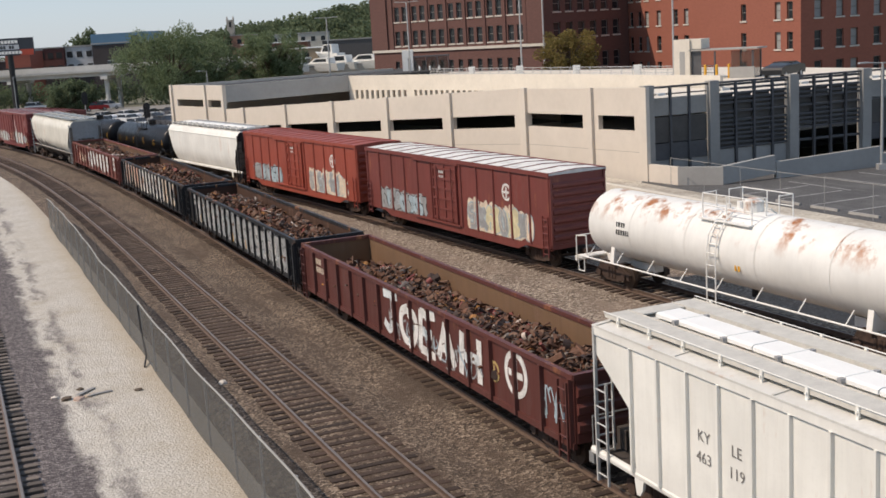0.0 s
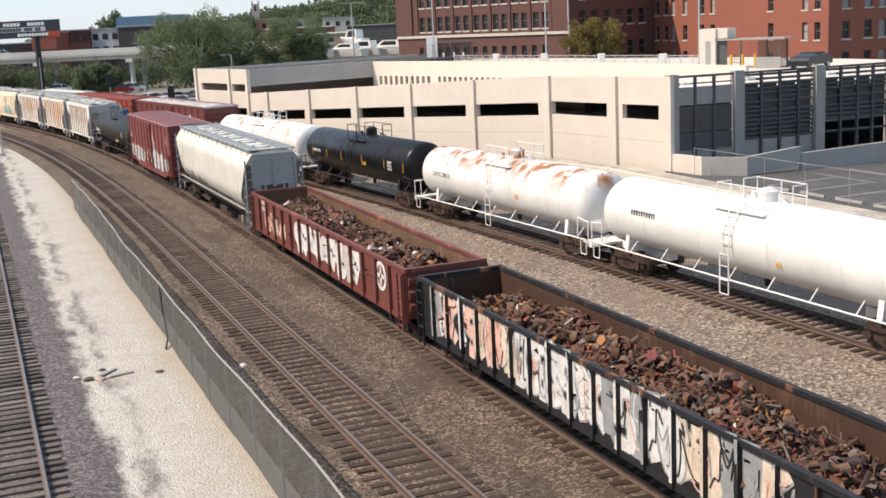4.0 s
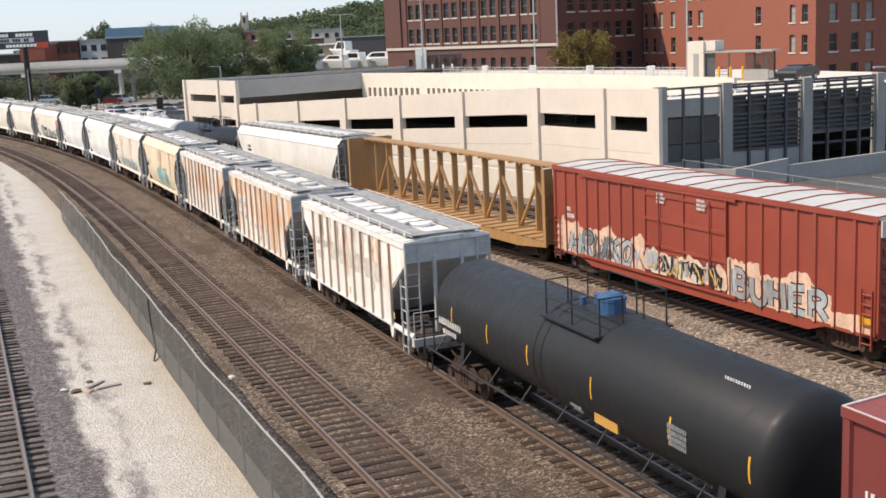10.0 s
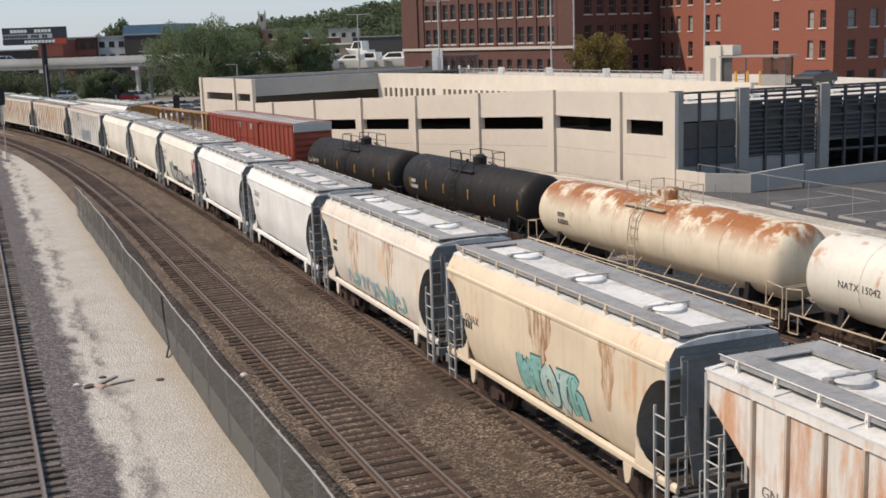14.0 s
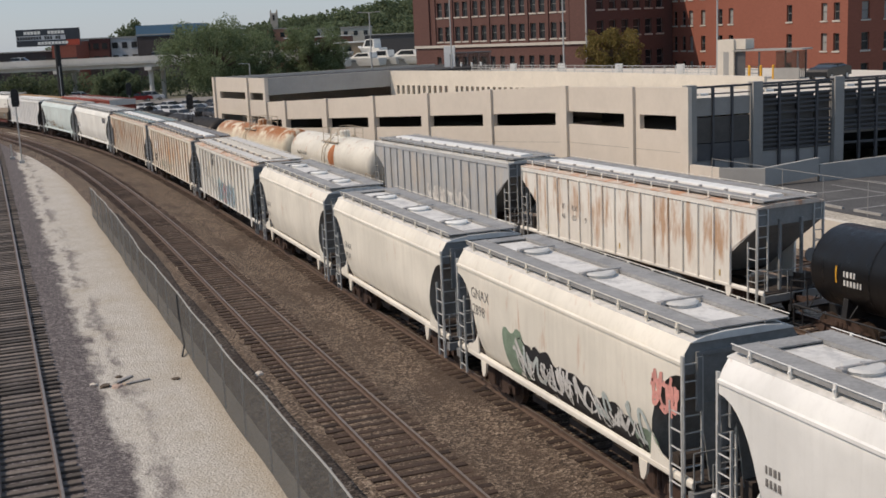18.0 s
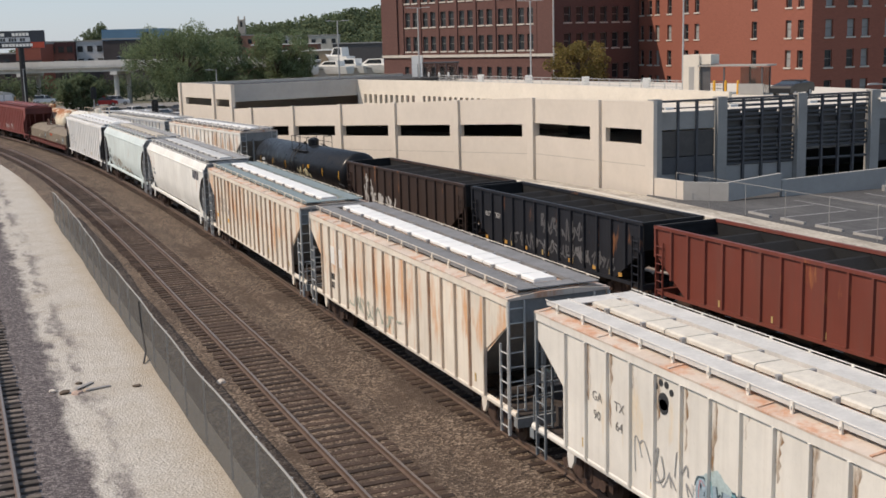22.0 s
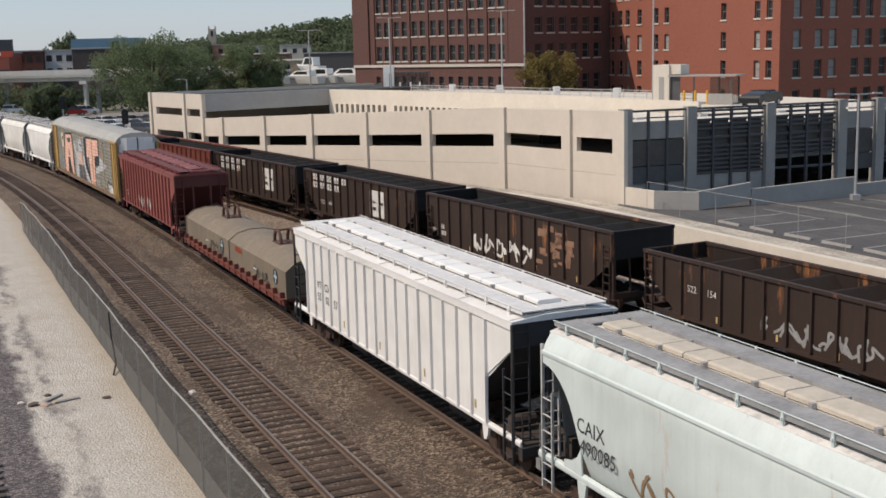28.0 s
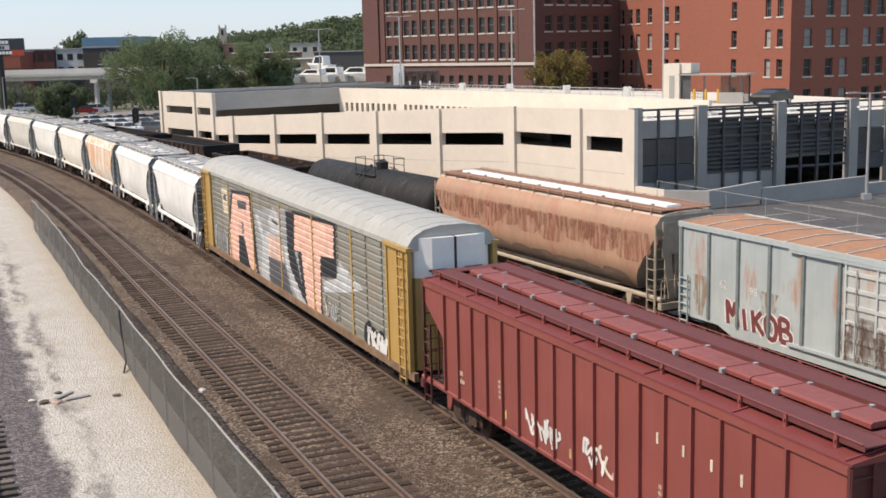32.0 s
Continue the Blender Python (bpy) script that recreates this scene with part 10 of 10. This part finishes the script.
def far_house(name, label, x, y, rz, w, dp, h, mat, z=0, wins=0, wmat=None, rowsn=2, roofm=None, roof_h=0.3):
    hh = thing(name, pose(x, y, z, 0, 0, rz), label, "building", "far buildings")
    part("wall", MB().box(-w / 2, w / 2, 0, dp, -2, h).mesh("wall", [mat]), hh)
    part("roof", MB().box(-w / 2 - 0.2, w / 2 + 0.2, -0.2, dp + 0.2, h, h + roof_h).mesh("roof", [roofm or M_CONCG]), hh)
    if wins:
        wm_ = MB().box(-0.7, 0.7, -0.06, 0.02, 0, 1.5).mesh("window", [wmat or M_GLASS])
        for r in range(rowsn):
            for k in range(wins):
                part("window", wm_, hh, "", pose(-w / 2 + (k + 0.5) * w / wins, 0, h - 2.6 - r * 3.2))
    return hh


M_BLUECLAD = plain("blue_cladding", (0.10, 0.20, 0.30), 0.6, 0, 0.08, 0.3, 0.05)
M_DARKCLAD = plain("dark_brick_and_shade", (0.055, 0.045, 0.045), 0.8, 0, 0.15, 0.4, 0.1)
bl = far_house("office_block", "block with blue upper and dark brick lower walls", 45.0, 303.0, -22, 15.5, 14, 12.9, M_DARKCLAD)
part("blue_storey", MB().box(-7.8, 7.8, -0.1, 14.1, 12.7, 15.4).box(2.4, 4.0, -0.2, 0, 7.8, 14.6, 1).mesh("blue_storey", [M_BLUECLAD, M_BLACK]), bl, "blue clad top storey")
far_house("apartment_block", "pale grey apartment block with dark balconies", 35.0, 309.0, -22, 7.4, 10, 12.6, plain("pale_cladding", (0.46, 0.47, 0.48), 0.7), 0, 3, M_BLACK, 2)
far_house("apartment_block", "dark red and black apartment block", 25.0, 311.0, -22, 13.0, 10, 12.6, plain("maroon_cladding", (0.10, 0.035, 0.03), 0.8), 0, 6, M_BLACK, 2)
shop = far_house("shop_building", "low block with an orange-red front", 19.5, 300.0, -22, 6.0, 10, 12.2, plain("orange_front", (0.26, 0.07, 0.045), 0.7))
# dark screens added before the blocks, standing in for shadow under the viaduct
for xx, yy, ww in ((25.0, 311.0, 13.2), (35.0, 309.0, 7.6)):
    far_house("shade_screen", "dark screen added for the shade below the viaduct", xx - 0.2, yy - 0.6, -22, ww, 0.4, 7.6, M_DARKCLAD)
# dark band over the shop's foot imitates the same shadow
part("shop_front", MB().box(-3.1, 3.1, -0.15, 0, -2, 8.4).mesh("shop_front", [M_DARKCLAD]), shop, "dark band put over the ground floor for shade")
far_house("warehouse", "long dark brown low warehouse", -10.0, 316.0, -18, 58.0, 16, 10.0, M_DARKCLAD, 0, 10)
far_house("shed", "tan flat-roofed shed on the hillside", 90.0, 300.0, -22, 15.0, 10, 8.6, plain("tan_wall", (0.36, 0.27, 0.18), 0.8), 0, 4, None, 1, M_WHITE)
far_house("shed", "brown brick workshop with a white roof edge", 96.0, 345.0, -22, 20.0, 10, 10.4, plain("workshop_brick", (0.20, 0.09, 0.06), 0.85), 0, 5, None, 1, M_WHITE)
far_house("long_warehouse", "long dark grey warehouse behind the brick building", 124.0, 320.0, -22, 40.0, 12, 10.2, plain("dark_wall", (0.09, 0.085, 0.085), 0.8))
for k, (x, y, w, h, c) in enumerate(((92, 372, 10, 13.5, (0.42, 0.22, 0.15)), (106, 380, 9, 13.0, (0.5, 0.5, 0.48)), (76, 360, 9, 12.0, (0.45, 0.42, 0.38)), (118, 376, 10, 13, (0.5, 0.47, 0.4)))):
    far_house("house", "small distant house among trees", x, y, -22, w, 8, h, plain("house_wall_%d" % k, c, 0.8), 0, 3, None, 1)
M_CHURCH = plain("church_stone", (0.40, 0.36, 0.31), 0.85, 0, 0.15, 0.5, 0.1)
ch = thing("church_tower", pose(94.4, 392.0, 0, 0, 0, -20), "pale stone church tower on the skyline", "tower")
part("shaft", MB().box(-1.2, 1.2, -1.2, 1.2, 0, 19.0).mesh("shaft", [M_CHURCH]), ch)
part("opening", MB().box(-0.35, 0.35, -1.25, -1.2, 16.6, 18.4).mesh("opening", [M_BLACK]), ch, "dark belfry opening")
for x, y in ((-1.05, -1.05), (1.05, -1.05), (-1.05, 1.05), (1.05, 1.05)):
    part("pinnacle", MB().tube((x, y, 19.0), (x, y, 20.2), 0.25, 6, 0, 0.05).mesh("pinnacle", [M_CHURCH]), ch)

# boats stored on land behind the trees
far_house("boat_yard_wall", "pale low wall of a boat yard", 75.0, 214.0, -22, 26.0, 3, 5.6, M_STONE)
def boat(x, y, z, ln, h, rz, label):
    b_ = thing("motor_boat", pose(x, y, z, 0, 0, rz), label, "boat", "stored boats")
    hull = MB()
    hull.add([(-ln / 2, -1.4, 1.6), (-ln / 2, 1.4, 1.6), (ln / 2 - 1.5, 1.4, 1.8), (ln / 2, 0, 2.1), (ln / 2 - 1.5, -1.4, 1.8), (-ln / 2, -0.9, 0.2), (-ln / 2, 0.9, 0.2), (ln / 2 - 2.2, 0.7, 0.2), (ln / 2 - 1.4, 0, 0.3), (ln / 2 - 2.2, -0.7, 0.2)],
             [(0, 4, 3, 2, 1), (5, 6, 7, 8, 9), (0, 5, 9, 4), (4, 9, 8, 3), (3, 8, 7, 2), (2, 7, 6, 1), (1, 6, 5, 0)])
    part("hull", hull.mesh("hull", [M_WHITE]), b_)
    part("cabin", MB().prism([(-ln * 0.3, 1.7), (-ln * 0.28, 1.7 + h), (ln * 0.02, 1.7 + h), (ln * 0.18, 1.75)], "x", -1.1, 1.1).mesh("cabin", [M_WHITE]), b_, "", pose(0, 0, 0, 0, 0, -90))
    part("window_strip", MB().prism([(-ln * 0.25, 2.0), (-ln * 0.24, 1.55 + h), (ln * 0.0, 1.55 + h), (ln * 0.09, 2.0)], "x", -1.13, 1.13).mesh("window_strip", [M_GLASS]), b_, "", pose(0, 0, 0, 0, 0, -90))
    return b_
boat(69.0, 217.0, 4.6, 10.5, 1.0, 122, "white motor boat stored ashore")
boat(77.0, 214.5, 4.6, 12.0, 1.2, 124, "white cabin cruiser stored ashore")
boat(72.5, 222.0, 6.4, 6.5, 1.7, 122, "white flybridge boat stored ashore")
boat(73.0, 217.5, 4.6, 9.0, 1.3, 126, "white motor boat stored ashore")
boat(64.0, 220.0, 4.6, 8.0, 0.8, 120, "small white boat stored ashore")


# ---------------------------------------------------------------- trackside: fence, signals, debris
def mesh_cloth():
    m, nt, bs = shader("fence_mesh")
    v = coords(nt, world_space=True)
    n = noise_tex(nt, v, 1.2, 4)
    col = mixc(nt, n, (0.062, 0.062, 0.058), (0.105, 0.102, 0.095))
    nt.links.new(col, bs.inputs["Base Color"])
    bs.inputs["Roughness"].default_value = 0.9
    weave = noise_tex(nt, coords(nt, (9.0, 9.0, 14.0), world_space=True), 2.2, 4, 0.75)
    nt.links.new(ramp(nt, weave, [(0.25, (0.42, 0.42, 0.42)), (0.75, (0.88, 0.88, 0.88))]), bs.inputs["Alpha"])
    return m


M_FENCE = mesh_cloth()
fx = lambda y: 5.97 + 0.03 * math.sin(y * 0.31) + 0.02 * math.sin(y * 0.9)
fz = lambda y: float(np.interp(y, (5, 22, 28, 36, 45, 53, 58, 67, 78, 82), (1.90, 1.84, 1.76, 1.69, 1.65, 1.62, 1.74, 1.79, 1.76, 1.5))) + 0.02 * math.sin(y * 0.55)
tf = thing("trackside_fence", HOME, "dark grey meshed chain-link fence beside the track", "fence")
ysf = [5 + 1.0 * k for k in range(77)]
cloth = MB()
cloth.add([q for y in ysf for q in ((fx(y), y, -0.40), (fx(y) + 0.02, y, fz(y)))], [(2 * i, 2 * i + 1, 2 * i + 3, 2 * i + 2) for i in range(len(ysf) - 1)])
part("mesh_screen", cloth.mesh("mesh_screen", [M_FENCE]), tf, "dark woven fence mesh")
tr_ = MB()
for a, b in zip(ysf, ysf[1:]):
    tr_.tube((fx(a) + 0.02, a, fz(a) + 0.02), (fx(b) + 0.02, b, fz(b) + 0.02), 0.028, 5)
part("top_rail", tr_.mesh("top_rail", [M_COLGREY]), tf, "thin galvanised top rail")
fp = MB().tube((0, 0, -0.5), (0, 0, 2.0), 0.035, 6).mesh("post", [M_GREYSTEEL])
for k in range(26):
    y = 5 + 3.0 * k
    part("post", fp, tf, "", pose(fx(y) + 0.06, y, fz(y) - 1.98))
hose = MB().path([(fx(43.6) - 0.05, 43.6, 1.6), (fx(43.2) - 0.06, 43.2, 0.6), (fx(42.6) - 0.08, 42.4, -0.1), (fx(41) - 0.25, 41.6, -0.27)], 0.035)
solid("cable", hose, [M_BLACK], "black cable hanging down the fence", "cable")


def signal(x, y, hgt, label, heads=1, rz=0):
    sg = thing("railway_signal", pose(x, y, -0.35, 0, 0, rz), label, "railway signal", "railway signals")
    part("mast", MB().tube((0, 0, 0), (0, 0, hgt), 0.07, 8).box(-0.25, 0.25, -0.25, 0.25, 0, 0.3).mesh("mast", [M_METALPOLE]), sg)
    for k in range(heads):
        z = hgt - 0.9 - 1.9 * k
        hd = part("signal_head", MB().prism([(-0.32, 0), (-0.38, 0.3), (-0.38, 1.5), (-0.2, 1.75), (0.2, 1.75), (0.38, 1.5), (0.38, 0.3), (0.32, 0)], "y", -0.22, -0.12).mesh("signal_head", [M_BLACK]), sg, "black signal head", pose(0, 0, z))
        for j in range(3):
            part("hood", MB().tube((0, -0.45, 0.4 + 0.45 * j), (0, -0.2, 0.4 + 0.45 * j), 0.14, 10).mesh("hood", [M_BLACK]), hd)
    return sg


signal(2.9, 124.0, 6.6, "grey signal mast with black head beside the curve", 1)
signal(2.1, 129.0, 1.6, "short grey marker post beside the curve", 0)
signal(22.4, 138.0, 4.4, "black signal head on a mast between the lines", 1)
signal(19.0, 168.0, 5.2, "distant black signal head on a mast", 1)
rng = random.Random(21)


def pebble(name, x, y, z, r, mat, label, cat, flat=0.6):
    rr = random.Random(int(x * 100 + y * 10))
    bm = bmesh.new()
    bmesh.ops.create_icosphere(bm, subdivisions=1, radius=r)
    for v in bm.verts:
        v.co *= rr.uniform(0.75, 1.2)
        v.co.z *= flat
    me = bpy.data.meshes.new(name)
    bm.to_mesh(me)
    bm.free()
    me.materials.append(mat)
    ob = new(name, me)
    ob.matrix_world = pose(x, y, z, 0, 0, rr.uniform(0, 180))
    return tagged(ob, label, cat)


pebble("stone", 7.69, 37.7, -0.20, 0.19, plain("pale_stone", (0.62, 0.57, 0.50), 0.9, 0, 0.2), "pale stone lying on the brown ballast", "stone")
pebble("rag", 5.05, 38.9, -0.29, 0.16, M_BARK, "brown rag lying on the gravel road", "rag", 0.35)
dz = -0.30
for k, (dx, dy, r, m_) in enumerate(((0, 0, 0.20, M_BARK), (0.35, -0.25, 0.22, plain("debris_pink", (0.44, 0.32, 0.26), 0.8)), (0.7, -0.1, 0.16, plain("debris_tan", (0.42, 0.34, 0.26), 0.8)), (-0.35, 0.35, 0.15, M_STONE), (0.55, 0.9, 0.14, M_BARK))):
    pebble("debris", 2.75 + dx, 39.3 + dy, dz, r, m_, "small heap of discarded debris beside the gravel road", "debris", 0.5)
# two thin grey strips make the dark dashes on the gravel
sg = thing("grey_strips", pose(3.1, 39.0, -0.3, 0, 0, 20), "two flat grey strips for dark dashes on the gravel", "boards")
board = MB().box(-0.42, 0.42, -0.07, 0.07, 0.02, 0.05).mesh("board", [plain("grey_strip", (0.24, 0.24, 0.24), 0.8)])
part("board", board, sg, "", pose(0.55, 0.55, 0, 0, 0, 25))
part("board", board, sg, "", pose(0.75, -0.05, 0, 0, 0, -8))
track(EMPTY_LINE, 120, 1080, 470, 600, M_TIE, "empty railway track with dark wooden ties")
track(NEAR_LINE, 20, 1090, 470, 560, M_TIE, "railway track with dark wooden ties under the nearer train")
track(FAR_LINE, 20, 1090, 470, 540, M_TIE, "railway track with dark wooden ties under the farther train")
track(YARD_LINE, 120, 660, 470, 560, M_TIE_PALE, "old yard track with weathered pale ties")

SIDING_LINE = line_of(34.9, -1.0, [(15, 690)])
solid("siding_ballast", strip(SIDING_LINE, 300, 640, [(-4.2, -0.48), (-1.8, -0.27), (0, -0.24), (1.8, -0.27), (3.0, -0.35)], 4.0), [M_BALLAST2], "grey-brown ballast of the siding", "track bed", kind="structure")
track(SIDING_LINE, 320, 600, 480, 530, M_TIE, "rusty siding track beside the retaining wall")

motions()
